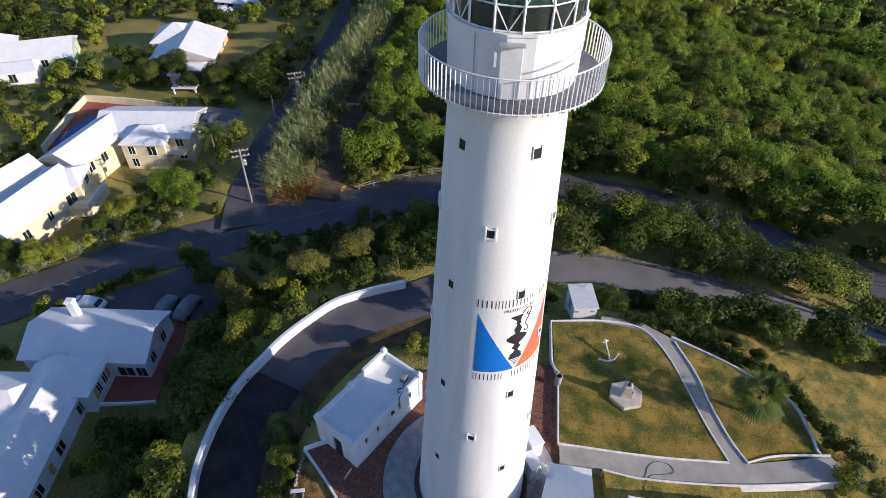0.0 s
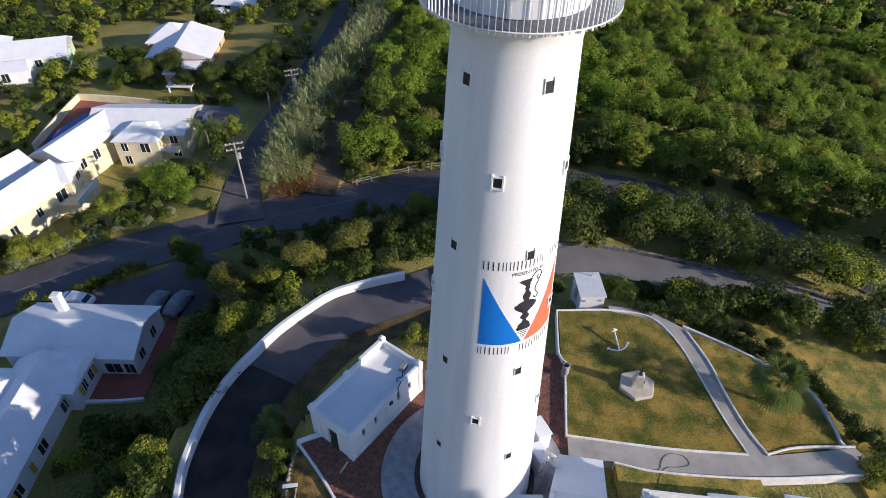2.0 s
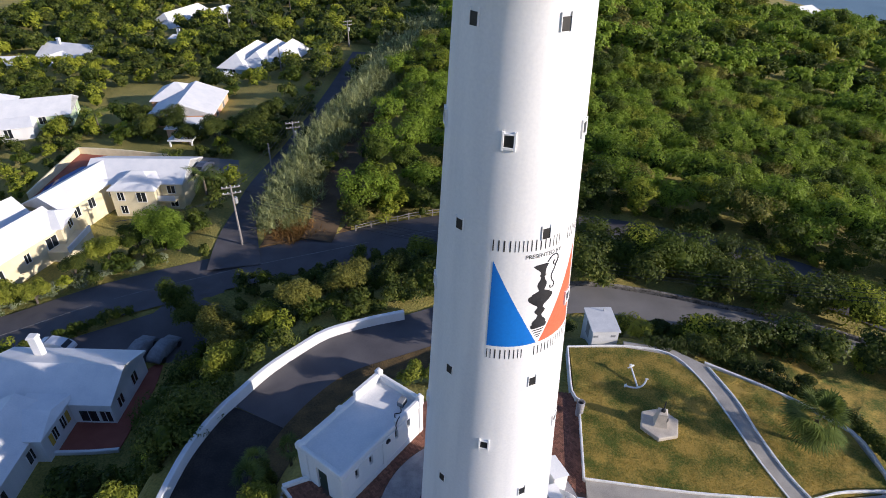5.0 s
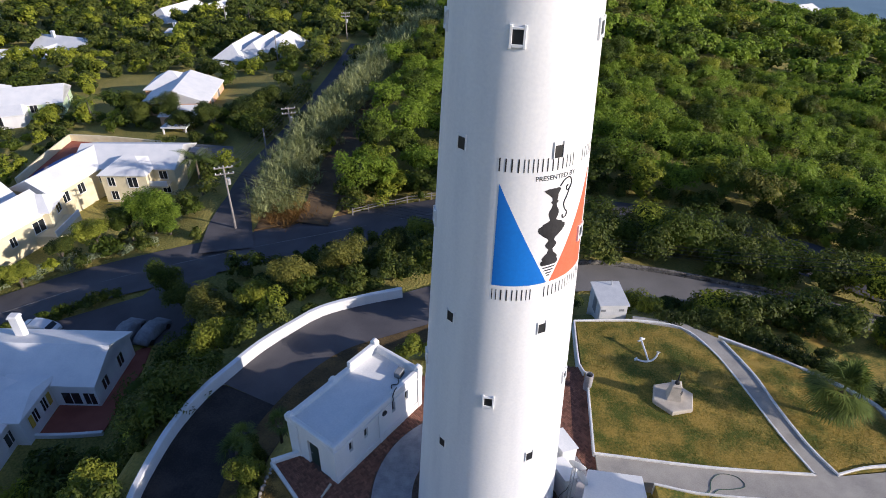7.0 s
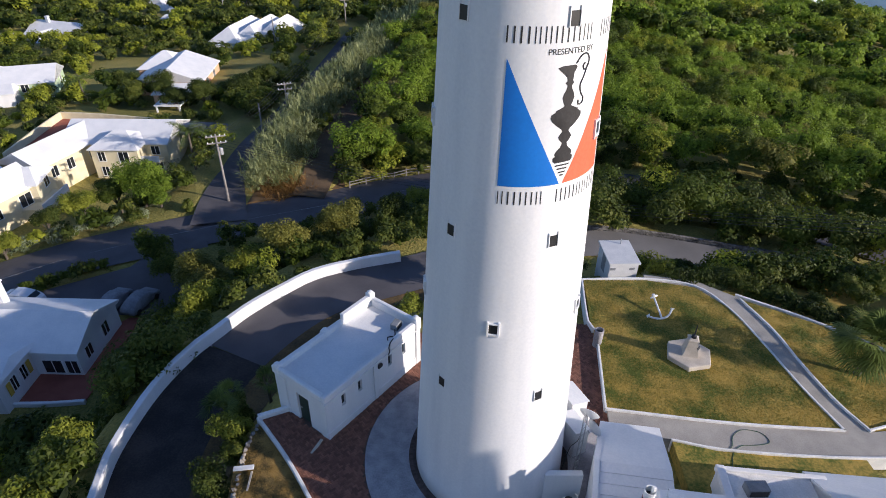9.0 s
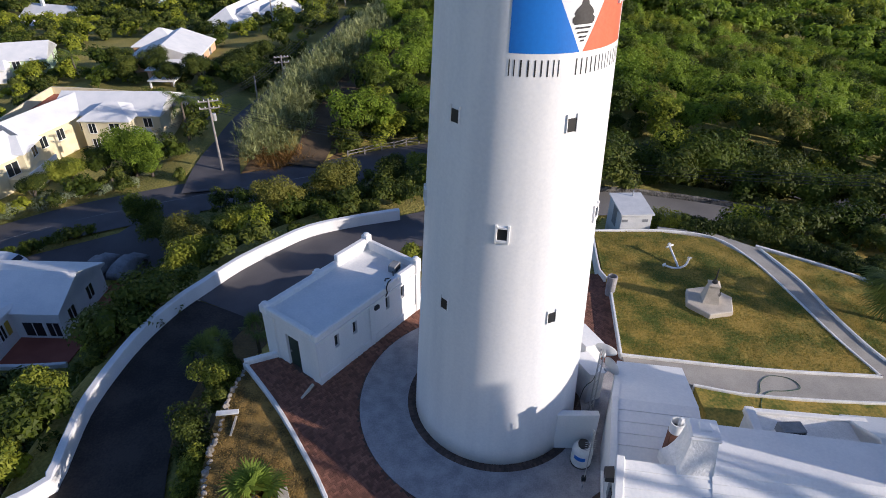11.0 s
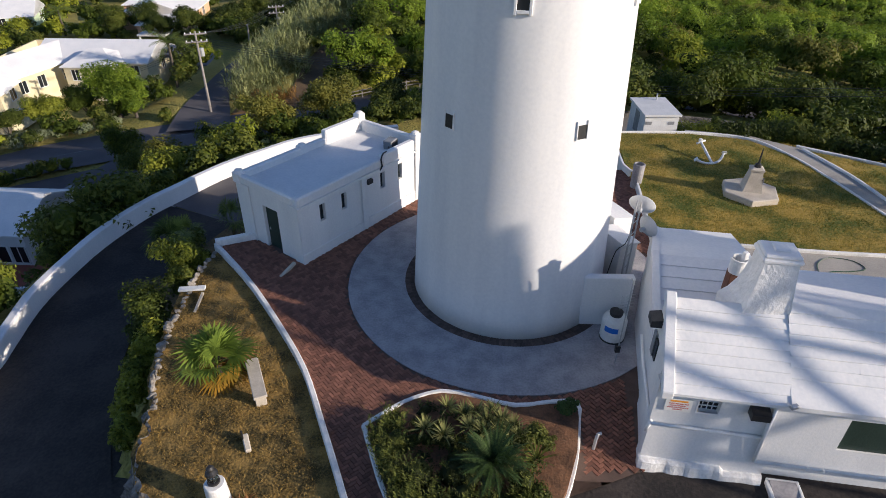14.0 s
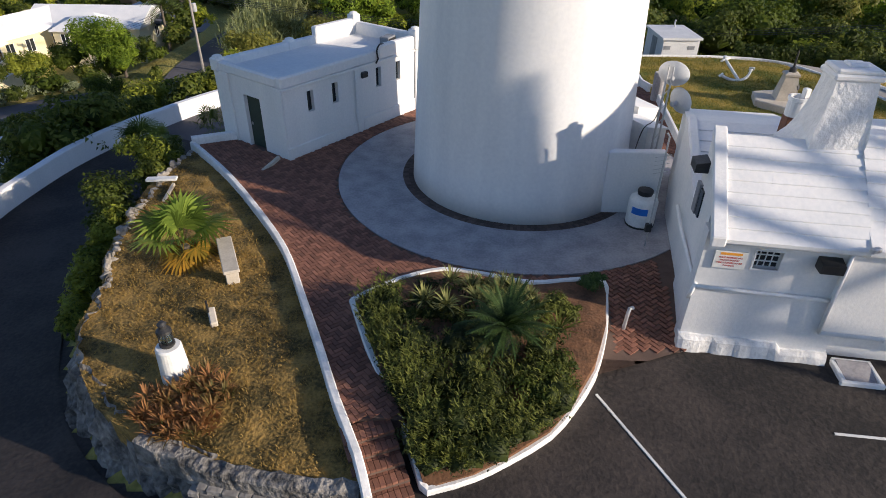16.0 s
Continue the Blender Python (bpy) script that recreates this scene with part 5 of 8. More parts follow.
# ---- plants ----
def leaf_cloud(rng, blobs, n, size, up=0.25, spread=0.75, simple=False):
    """Leaves over a set of ellipsoids (x, y, z, rx, ry, rz) as small quads."""
    B = np.asarray(blobs, float)
    w = B[:, 3] * B[:, 4] + B[:, 4] * B[:, 5] + B[:, 3] * B[:, 5]
    k = rng.choice(len(B), n, p=w / w.sum())
    d = rng.normal(size=(n, 3))
    d[:, 2] = np.where(d[:, 2] < -0.3, -d[:, 2] * 0.7, d[:, 2])
    d /= np.linalg.norm(d, axis=1)[:, None]
    c = B[k, :3] + d * B[k, 3:] * rng.uniform(0.66, 1.14, (n, 1))
    nn = d * (1.1 if simple else 0.8) + rng.normal(size=(n, 3)) * spread * 0.5 + np.array([0, 0, up])
    nn /= np.linalg.norm(nn, axis=1)[:, None]
    t = np.cross(nn, rng.normal(size=(n, 3)))
    t /= np.linalg.norm(t, axis=1)[:, None] + 1e-9
    b = np.cross(nn, t)
    s = size * rng.uniform(0.6, 1.35, (n, 1))
    if simple:
        return np.stack([c - t * s, c - b * s * 0.55 + t * s * 0.7, c + b * s * 0.55 + t * s * 0.7], 1).reshape(-1, 3), np.arange(3 * n).reshape(n, 3)
    V = np.stack([c - t * s, c - b * s * 0.42 + nn * s * 0.1, c + t * s, c + b * s * 0.42 + nn * s * 0.1], 1).reshape(-1, 3)
    F = np.arange(4 * n).reshape(n, 4)
    return V, F


ICO = bmesh.new()
bmesh.ops.create_icosphere(ICO, subdivisions=1, radius=1)
ICO_V = np.array([v.co[:] for v in ICO.verts])
ICO_F = np.array([[v.index for v in f.verts] for f in ICO.faces])
ICO_F = np.column_stack([ICO_F, ICO_F[:, 2]])
ICO.free()


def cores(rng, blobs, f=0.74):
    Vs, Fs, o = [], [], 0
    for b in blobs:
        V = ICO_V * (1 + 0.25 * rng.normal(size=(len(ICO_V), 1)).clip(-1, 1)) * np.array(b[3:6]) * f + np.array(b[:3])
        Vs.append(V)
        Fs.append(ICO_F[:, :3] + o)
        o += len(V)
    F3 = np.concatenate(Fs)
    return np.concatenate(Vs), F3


def crown_blobs(rng, r, h, k=7, low=0.3):
    """A tuft of lumps of an uneven crown of radius r and height h."""
    out = [(0, 0, h * 0.55, r * 0.62, r * 0.62, h * 0.42)]
    for i in range(k):
        a, q = rng.uniform(0, math.tau), rng.uniform(0.35, 0.75) * r
        z = h * rng.uniform(low, 0.85)
        s = r * rng.uniform(0.28, 0.5)
        out.append((q * math.cos(a), q * math.sin(a), z, s, s * rng.uniform(0.8, 1.2), s * rng.uniform(0.7, 1.0)))
    return out


class Grove:
    """Gathers many plants into one mesh."""

    def __init__(self):
        self.V, self.F, self.n = [], [], 0

    def add(self, V, F):
        if F.shape[1] == 3:
            F = np.column_stack([F, F[:, 2]])
        self.V.append(V)
        self.F.append(F + self.n)
        self.n += len(V)

    def finish(self, name, mat, label, category):
        F = np.concatenate(self.F)
        V = np.concatenate(self.V)
        tri = F[:, 2] == F[:, 3]
        me = bpy.data.meshes.new(name)
        loops = np.concatenate([F[~tri].ravel(), F[tri][:, :3].ravel()]).astype(np.int32)
        tot = np.concatenate([np.full((~tri).sum(), 4), np.full(tri.sum(), 3)]).astype(np.int32)
        me.vertices.add(len(V))
        me.vertices.foreach_set("co", V.astype(np.float32).ravel())
        me.loops.add(len(loops))
        me.loops.foreach_set("vertex_index", loops)
        me.polygons.add(len(tot))
        me.polygons.foreach_set("loop_start", np.concatenate([[0], np.cumsum(tot)[:-1]]).astype(np.int32))
        me.polygons.foreach_set("loop_total", tot)
        me.materials.append(mat)
        me.update(calc_edges=True)
        return tagged(new(name, me), label, category, kind="stuff")


def clear_of(P, margin=1.5):
    """Which points lie clear of roads, houses and the hilltop."""
    ok = np.ones(len(P), bool)
    for L, half in ((DRIVE, 2.9), (LANE, 2.2), (ROAD, 3.1), (SIDE, 2.3), (TRACK, 1.8)):
        ok &= line_dist(P, L)[0] > half + margin
    for poly in (PLATEAU, YARD):
        ok &= poly_dist(P, poly) > margin + 0.6
    for poly in CLEARINGS:
        ok &= poly_dist(P, np.array(poly)) > 0.3
    for m, L, W in FOOT:
        q = m.inverted()
        lx = q[0][0] * P[:, 0] + q[0][1] * P[:, 1] + q[0][3]
        ly = q[1][0] * P[:, 0] + q[1][1] * P[:, 1] + q[1][3]
        ok &= ~((np.abs(lx) < L / 2 + 1.3) & (np.abs(ly) < W / 2 + 1.3))
    return ok


CLEARINGS = [[(-35.5, 24), (-29.5, 24), (-29, 11), (-34, 11)], [(-47, 23), (-44, 27), (-38, 30), (-34.6, 32), (-33, 36), (-26.5, 37), (-26, 31), (-27.5, 24.5)], [(-66, 77), (-64, 57), (-50, 60), (-47, 76)], [(-42, 71), (-30, 69.5), (-30, 61), (-37, 62)], [(-45, 89), (-36, 88), (-34, 103), (-43, 106)], [(-70, 89), (-60, 92), (-52, 106), (-66, 112), (-74, 104)], [(-60, 37), (-53, 36.5), (-46, 43.5), (-43.5, 48), (-41.5, 52), (-38, 57), (-37, 62), (-48, 57), (-55, 48)], [(-36, 92), (-46, 90), (-55, 82), (-49, 77), (-43, 83)], [(-56, 112), (-48, 112), (-48, 118), (-56, 118)]]


LOWER_LAWN = np.array([(26.4, 2.3), (26.3, 3.6), (26.0, 7.1), (22.7, 10.5), (18.4, 13.4), (17.5, 16.5), (24, 19), (34, 15.5), (44, 8), (44, -8), (27, -8)])


def scatter(seed, x0, x1, y0, y1, gap, margin=1.5, keep=None):
    rng = np.random.default_rng(seed)
    X, Y = np.meshgrid(np.arange(x0, x1, gap), np.arange(y0, y1, gap))
    P = np.stack([X.ravel(), Y.ravel()], 1) + rng.uniform(-0.42, 0.42, (X.size, 2)) * gap
    if keep is not None:
        P = P[keep(P[:, 0], P[:, 1])]
    P = P[clear_of(P, margin)]
    Z = ground(P)
    low = poly_dist(P, LOWER_LAWN) == 0
    Z[low] = np.maximum(Z[low], -0.4 - 0.05 * np.maximum(0, P[low, 0] - 22) - 0.10 * np.maximum(0, P[low, 1] - 10))
    return P, Z, rng


road_y = lambda x: np.interp(x, ROAD[:, 0], ROAD[:, 1])
lane_y = lambda x: np.interp(x, LANE[:, 0], LANE[:, 1])
wood = [Grove() for _ in range(4)]
for seed, box4, gap, r, n, size, keep in (
        (1, (-15, 90, 28, 130), 3.8, 2.7, 1650, 0.16, lambda x, y: (y > road_y(np.minimum(x, 56)) + 3.4) & (x > -15 + 0.05 * (y - 50))),
        (2, (90, 130, 10, 50), 5.0, 3.0, 700, 0.3, None),
        (3, (-20, 240, 130, 300), 7.0, 4.2, 560, 0.5, lambda x, y: (x > -2 + 0.0 * y) & ~((np.abs(x - 118) < 14) & (np.abs(y - 157) < 9))),
        (4, (90, 150, 48, 130), 5.5, 3.4, 600, 0.36, None)):
    P, Z, rng = scatter(seed, *box4, gap, 1.0, keep)
    for (x, y), z in zip(P, Z):
        rr = r * rng.uniform(0.75, 1.25)
        b = np.array(crown_blobs(rng, rr, rr * rng.uniform(1.2, 2.1), 10, 0.35))
        b[1:, 3:] *= 0.86
        pick = rng.choice(4, p=(0.62, 0.20, 0.11, 0.07))
        b[:, :3] += (x, y, z + rr * 0.35)
        wood[pick].add(*leaf_cloud(rng, b, n, size * 1.12, simple=True))
        # cores of all crowns take the dark leaf: inner shade put into the colour
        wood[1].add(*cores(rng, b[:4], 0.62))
for g, mt, lb in zip(wood, (M_LEAF, M_LEAF_DARK, M_LEAF_GOLD, M_LEAF_OLIVE), ("dense sunlit green woodland", "dark green trees mixed into the woodland, and shade-dark cores inside every crown", "yellow-green trees mixed into the woodland", "olive-brown trees mixed into the woodland")):
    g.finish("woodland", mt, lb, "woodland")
scrub = [Grove() for _ in range(3)]
for seed, box4, gap, r, n, size, keep in (
        (11, (-48, 2, 6, 42), 2.1, 1.35, 520, 0.14, lambda x, y: (y < road_y(x) - 4) & (line_dist(np.stack([x, y], 1), DRIVE)[0] > 3.4) & (np.hypot(x, y) > 21)),
        (12, (-30.5, -20, -14, 24), 2.0, 1.9, 700, 0.15, lambda x, y: x < -22.7 + 0.05 * np.maximum(y, 0)),
        (13, (2, 60, 16, 46), 3.1, 3.1, 1500, 0.15, lambda x, y: (y < road_y(x) - 4) & (y > lane_y(x) + 2.6)),
        (14, (-95, -30, 30, 82), 3.4, 1.6, 420, 0.18, lambda x, y: (y > road_y(x) + 3.5)), (18, (-48, -29, -30, 12), 2.5, 2.0, 420, 0.2, lambda x, y: (x > -33) | (y < -8)), (15, (-135, -31, 82, 135), 4.4, 2.2, 460, 0.26, None), (19, (-150, -31, 135, 240), 5.4, 2.8, 360, 0.42, None), (16, (19, 46, 4, 24), 2.1, 1.7, 700, 0.15, lambda x, y: (y < lane_y(x) - 2.2) & (y > lane_y(x) - 7.5) & (x > 31.5 - 0.95 * (y - 5)) & (x + y > 36.5)), (23, (18, 46, 10, 24), 2.6, 2.3, 1300, 0.15, lambda x, y: (y < lane_y(x) - 2.6) & (y > lane_y(x) - 6.5) & (x + y > 37.5)), (21, (-27, -13, 46, 105), 2.2, 1.3, 320, 0.2, lambda x, y: (np.abs(x + 24.5 - 0.11 * (y - 50)) > 3.2)), (25, (-38, -22, 66, 128), 2.6, 2.1, 520, 0.22, lambda x, y: line_dist(np.stack([x, y], 1), SIDE)[0] < 5.2), (24, (-40, -30, 56, 82), 2.6, 2.2, 520, 0.2, lambda x, y: (x > -36 - 0.1 * (y - 56)) & ((y > 71) | (y < 60))), (22, (-14, 62, 30, 56), 2.3, 1.9, 620, 0.16, lambda x, y: (y > road_y(x) + 3.2) & (y < road_y(x) + 8)), (17, (-34, 0, 140, 230), 6.5, 2.8, 340, 0.45, None)):
    P, Z, rng = scatter(seed, *box4, gap, 0.6, keep)
    for (x, y), z in zip(P, Z):
        rr = r * rng.uniform(0.55, 1.3)
        b = np.array(crown_blobs(rng, rr, rr * rng.uniform(1.1, 1.8), 5, 0.2))
        b[:, :3] += (x, y, z - 0.1)
        scrub[rng.choice(3, p=(0.55, 0.17, 0.28) if seed in (14, 15, 19) else (0.62, 0.28, 0.10))].add(*leaf_cloud(rng, b, n, size * 1.12, simple=True))
        # every bush gets dark-leaf cores, its inner shade given as colour
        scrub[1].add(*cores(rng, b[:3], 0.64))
for g, mt, lb in zip(scrub, (M_SHRUB, M_LEAF_DARK, M_LEAF_GOLD), ("thick mixed green scrub on the slopes", "dark green bushes in the scrub, and shade-dark cores inside every bush", "yellow-green bushes in the scrub")):
    g.finish("scrub", mt, lb, "shrubs")

# ---- painted sign on the tower ----
M_BLUE = material("sign_blue", (0.008, 0.14, 0.52), (0.012, 0.18, 0.62), 1.2, 0.4, 8, 0.12, 0.01, 0.7, streak=True)
M_CORAL = material("sign_coral", (0.78, 0.12, 0.055), (0.86, 0.17, 0.085), 1.2, 0.4, 8, 0.12, 0.01, 0.7, streak=True)
M_INK = material("sign_ink", (0.012, 0.012, 0.014), (0.03, 0.03, 0.034), 2, 0.45, 12, 0.1)


def decal(name, rows, mat, cols=20, label=""):
    """A painted patch on the tapered wall between rows of (height, azimuth from, azimuth to)."""
    bm = bmesh.new()
    prev = None
    for z, a0, a1 in rows:
        z *= 1.016
        cur = []
        for k in range(cols + 1):
            a = radians(a0 + (a1 - a0) * k / cols)
            r = radius(z) + 0.007
            cur.append(bm.verts.new((r * math.cos(a), r * math.sin(a), z)))
        if prev:
            for k in range(cols):
                bm.faces.new((prev[k], prev[k + 1], cur[k + 1], cur[k]))
        prev = cur
    return part(name, bm, mat, tower, label)


MID = -63.4
arc = lambda off, z: math.degrees(off / radius(z))
tri_rows = [(z, -104.9, -104.8 + 40.4 * (20.55 - z) / 3.95) for z in np.linspace(16.6, 20.54, 12)]
decal("blue_triangle", tri_rows, M_BLUE, 24, "bright blue painted triangle")
decal("coral_triangle", [(z, 2 * MID - a1, 2 * MID - a0) for z, a0, a1 in tri_rows], M_CORAL, 24, "coral red painted triangle")
ewer = [(17.33, 0.30), (17.40, 0.37), (17.50, 0.38), (17.56, 0.30), (17.62, 0.34), (17.72, 0.28), (17.84, 0.14), (17.98, 0.09), (18.08, 0.20), (18.18, 0.25), (18.28, 0.18), (18.34, 0.12), (18.42, 0.16), (18.56, 0.36), (18.70, 0.52), (18.80, 0.57), (18.90, 0.55), (18.96, 0.42), (19.02, 0.40), (19.08, 0.24), (19.14, 0.12), (19.24, 0.17), (19.38, 0.22), (19.50, 0.19), (19.62, 0.11), (19.74, 0.08), (19.82, 0.16), (19.88, 0.10), (19.98, 0.12), (20.10, 0.20), (20.20, 0.30), (20.28, 0.36), (20.33, 0.22)]
decal("ewer_shape", [(z, MID - arc(w * (1.25 if z > 20 else 1), z), MID + arc(w * (0.62 if z > 20.05 else 1), z)) for z, w in ewer], M_INK, 6, "black painted ewer outline")
for i, (z, w) in enumerate(((17.24, 0.30), (17.12, 0.22), (17.0, 0.15), (16.9, 0.08))):
    decal("ripple", [(z - 0.025, MID - arc(w, z), MID + arc(w * 0.8, z)), (z + 0.025, MID - arc(w * 0.8, z), MID + arc(w, z))], M_INK, 5)
bm = bmesh.new()
pts = []
curl = [(0.16, 20.36), (0.34, 20.56), (0.56, 20.60), (0.68, 20.42), (0.62, 20.20), (0.50, 20.14), (0.44, 20.26), (0.52, 20.34)]
stem = [(0.64, 20.28), (0.52, 19.96), (0.40, 19.70), (0.46, 19.46), (0.58, 19.30), (0.54, 19.14), (0.40, 19.12), (0.38, 19.26)]
for run in (curl, stem):
    ring = []
    for off, z in smooth_line([(o, z, 0) for o, z in run], 0.05)[:, :2]:
        z *= 1.016
        a = radians(MID) + off / radius(z)
        ring.append(((radius(z) + 0.004) * math.cos(a), (radius(z) + 0.004) * math.sin(a), z))
    tube(bm, ring, 0.026, 6)
part("ewer_handle", bm, M_INK, tower)


def mark_row(a0, a1, z0, h, widths, gap):
    """A row of plain upright bars in place of lettering; 0 leaves a word gap."""
    tot = sum(w if w else 0.55 for w in widths) + gap * (len(widths) - 1)
    x = 0.0
    for w in widths:
        if w:
            for f0, f1 in ((0.10, 0.25), (0.74, 0.89)) if w > 0.4 else ((0.25, 0.75),):
                A = a0 + (a1 - a0) * (x + w * f0) / tot
                B = a0 + (a1 - a0) * (x + w * f1) / tot
                decal("letter_bar", [(z0, A, B), (z0 + h, A, B)], M_INK, 2)
        x += (w or 0.55) + gap


mark_row(-106.9, -19.9, 20.98, 0.46, [0.62, 0.66, 0.42, 0.45, 0.16, 0.58, 0.6, 0.12, 0.42, 0, 0.55, 0.52, 0.42], 0.16)
mark_row(-104.9, -21.9, 15.97, 0.46, [0.42, 0.6, 0.52, 0.16, 0.42, 0, 0.52, 0.52, 0.16, 0.45, 0.45, 0.6, 0.55], 0.16)


def wrap(co):
    z = 20.99 + co.y
    a = radians(MID) + co.x / radius(z)
    r = radius(z) + 0.007 + co.z
    return Vector((r * math.cos(a), r * math.sin(a), z))


lettering("PRESENTED BY", 0.24, None, M_INK, tower, "lettering", wrap)
# door and handrail of the gallery
m = pose(0, 0, DECK, 0, 0, -97)
dr = part("gallery_door", one_box(2.44, 2.52, -0.36, 0.36, 0.05, 1.95, m, 0.01), M_FRAME, tower, "white metal door")
part("hood", one_box(2.46, 2.72, -0.42, 0.42, 1.96, 2.02, m), M_STEEL, dr)
part("hinge_box", one_box(2.46, 2.56, -0.56, -0.48, 1.2, 1.7, m), M_FRAME, dr)
bm = bmesh.new()
tube(bm, [(2.50 * math.cos(radians(a)), 2.50 * math.sin(radians(a)), DECK + 0.95 + 0.009 * (a + 90)) for a in range(-88, -20, 6)], 0.016, 6)
part("handrail", bm, M_STEEL, tower)
part("drum_door_seam", one_box(2.40, 2.44, -0.01, 0.01, 0.05, 2.1, pose(0, 0, DECK, 0, 0, -128)), M_STEEL, tower)
for a in range(0, 360, 9):
    bm = bmesh.new()
    box(bm, 2.35, 3.38, -0.03, 0.03, -0.16, -0.06, pose(0, 0, DECK, 0, 0, a))
    part("deck_bracket", bm, M_FRAME, tower)

# ---- garden things ----
monument = thing("monument", pose(12.65, 7.15, 0.26, 0, 0, 12), "pale stone obelisk on a hexagonal slab with a dark rod", "monument")
M_STONE = material("pale_stone", (0.40, 0.35, 0.28), (0.58, 0.52, 0.43), 1.8, 0.85, 16, 0.5, 0.01, 0.8)
bm = bmesh.new()
lathe(bm, [(1.42, -0.3), (1.42, 0.26), (1.36, 0.30), (0.0, 0.31)], 6, cap=False)
part("slab", bm, M_STONE, monument)
bm = bmesh.new()
lathe(bm, [(0.62, 0.28), (0.38, 1.32), (0.44, 1.36), (0.44, 1.44), (0.30, 1.50), (0.0, 1.51)], 4, pose(0, 0, 0, 0, 0, 20), cap=False)
part("obelisk", bm, M_STONE, monument)
bm = bmesh.new()
lathe(bm, [(0.16, 1.5), (0.14, 1.66), (0.05, 1.72), (0.03, 2.35), (0.005, 2.5)], 8)
part("rod", bm, M_BLACK, monument)
part("plaque", one_box(-0.13, 0.13, -0.02, 0.02, -0.1, 0.1, pose(0.24, -0.36, 0.9, -13, 0, 35)), M_BLACK, monument)
anchor = thing("anchor", pose(0, 0, 0), "white painted ship's anchor lying on the lawn", "anchor")
M_AWHITE = material("anchor_paint", (0.66, 0.66, 0.63), (0.80, 0.80, 0.77), 4, 0.5, 20, 0.2)
for nm, pts, r in (("shank", [(11.87, 12.21, 0.90), (12.09, 10.65, 0.30)], 0.07), ("stock", [(11.62, 12.11, 0.85), (11.87, 12.21, 0.90), (12.12, 12.31, 0.95)], 0.06), ("arm", [(11.11, 10.59, 0.55), (11.60, 10.62, 0.35), (12.09, 10.65, 0.30), (12.53, 10.82, 0.41), (12.80, 11.09, 0.75)], 0.07)):
    bm = bmesh.new()
    tube(bm, smooth_line(pts, 0.12), r, 8)
    part(nm, bm, M_AWHITE, anchor, smooth=True)
for p, a in (((11.11, 10.59, 0.55), 80), ((12.80, 11.09, 0.75), -20)):
    bm = bmesh.new()
    box(bm, -0.13, 0.13, -0.02, 0.04, -0.10, 0.14, pose(*p, 40, 0, a), 0.02)
    part("fluke", bm, M_AWHITE, anchor)
part("ring_block", one_box(-0.10, 0.10, -0.10, 0.10, -0.1, 0.1, pose(11.87, 12.27, 0.98), 0.04), M_AWHITE, anchor)
shed = thing("utility_shed", pose(10.75, 17.4, 0.1, 0, 0, 3) @ Matrix.Diagonal((0.82, 0.88, 1, 1)), "pale grey metal utility shed behind the lawn", "shed")
M_SHED = material("shed_panel", (0.52, 0.53, 0.53), (0.66, 0.66, 0.65), 1.5, 0.6, 14, 0.15, 0.01, 0.7)
part("wall", one_box(-1.3, 1.3, -1.6, 1.6, -2.2, 0.9, None, 0.02), M_SHED, shed)
bm = bmesh.new()
prism(bm, [(-1.42, -1.75), (1.42, -1.75), (1.42, 1.75), (-1.42, 1.75)], lambda x, y: 0.90 + 0.02 * y, lambda x, y: 1.02 + 0.02 * y)
part("roof", bm, M_SHED, shed)
for x in (-0.98, 0.75):
    part("vent", one_box(x - 0.24, x + 0.24, -1.62, -1.598, 0.32, 0.52), M_GREYBOX, shed)
bm = bmesh.new()
lathe(bm, [(0.06, 1.0), (0.06, 1.45), (0.0, 1.46)], 8, pose(0.5, 1.2, 0), cap=False)
part("flue", bm, M_STEEL, shed)
part("door", one_box(-1.32, -1.298, -0.5, 0.4, -0.6, 0.75), M_GREYBOX, shed)
bin_ = thing("litter_bin", pose(7.32, 8.3, 0.0), "round concrete litter bin with an open top", "bin")
bm = bmesh.new()
lathe(bm, [(0.27, 0), (0.29, 1.28), (0.24, 1.30), (0.23, 1.05), (0.0, 1.04)], 18, cap=False)
part("body", bm, M_CONC, bin_)
bm = bmesh.new()
lathe(bm, [(0.228, 1.06), (0.0, 1.065)], 18, cap=False)
part("liner", bm, M_BLACK, bin_)
hose2 = bmesh.new()
loop = [(11.6, 0.4), (12.6, 0.35), (13.0, 1.1), (13.7, 1.55), (14.6, 1.35), (14.8, 0.75), (14.0, 0.55), (13.2, 0.5), (12.6, 0.0), (12.2, -0.9)]
tube(hose2, [(x, y, 0.22) for x, y in smooth_line(loop, 0.2)[:, :2]], 0.018, 5)
tagged(part("garden_hose", hose2, material("hose_green", (0.02, 0.07, 0.04), (0.04, 0.11, 0.06), 4, 0.4, 20, 0.1)), "green garden hose looped on the path", "hose")

# beside the tower
bm = bmesh.new()
box(bm, 2.35, 4.12, -2.78, -2.48, -0.2, 2.07, None, 0.03)
tagged(part("link_wall", bm, M_WHITE), "whitewashed wall between tower and annex", "wall", kind="structure")
tank = thing("gas_tank", pose(3.45, -3.45, 0.016), "white gas tank with a blue label and black cap", "tank")
bm = bmesh.new()
lathe(bm, [(0.36, 0.0), (0.42, 0.04), (0.43, 0.10), (0.43, 0.80), (0.38, 0.92), (0.24, 0.99), (0.22, 1.0)], 24)
part("vessel", bm, M_AWHITE, tank, smooth=True)
bm = bmesh.new()
lathe(bm, [(0.21, 0.99), (0.21, 1.07), (0.23, 1.07), (0.23, 1.15), (0.05, 1.17)], 18)
part("cap", bm, M_BLACK, tank)
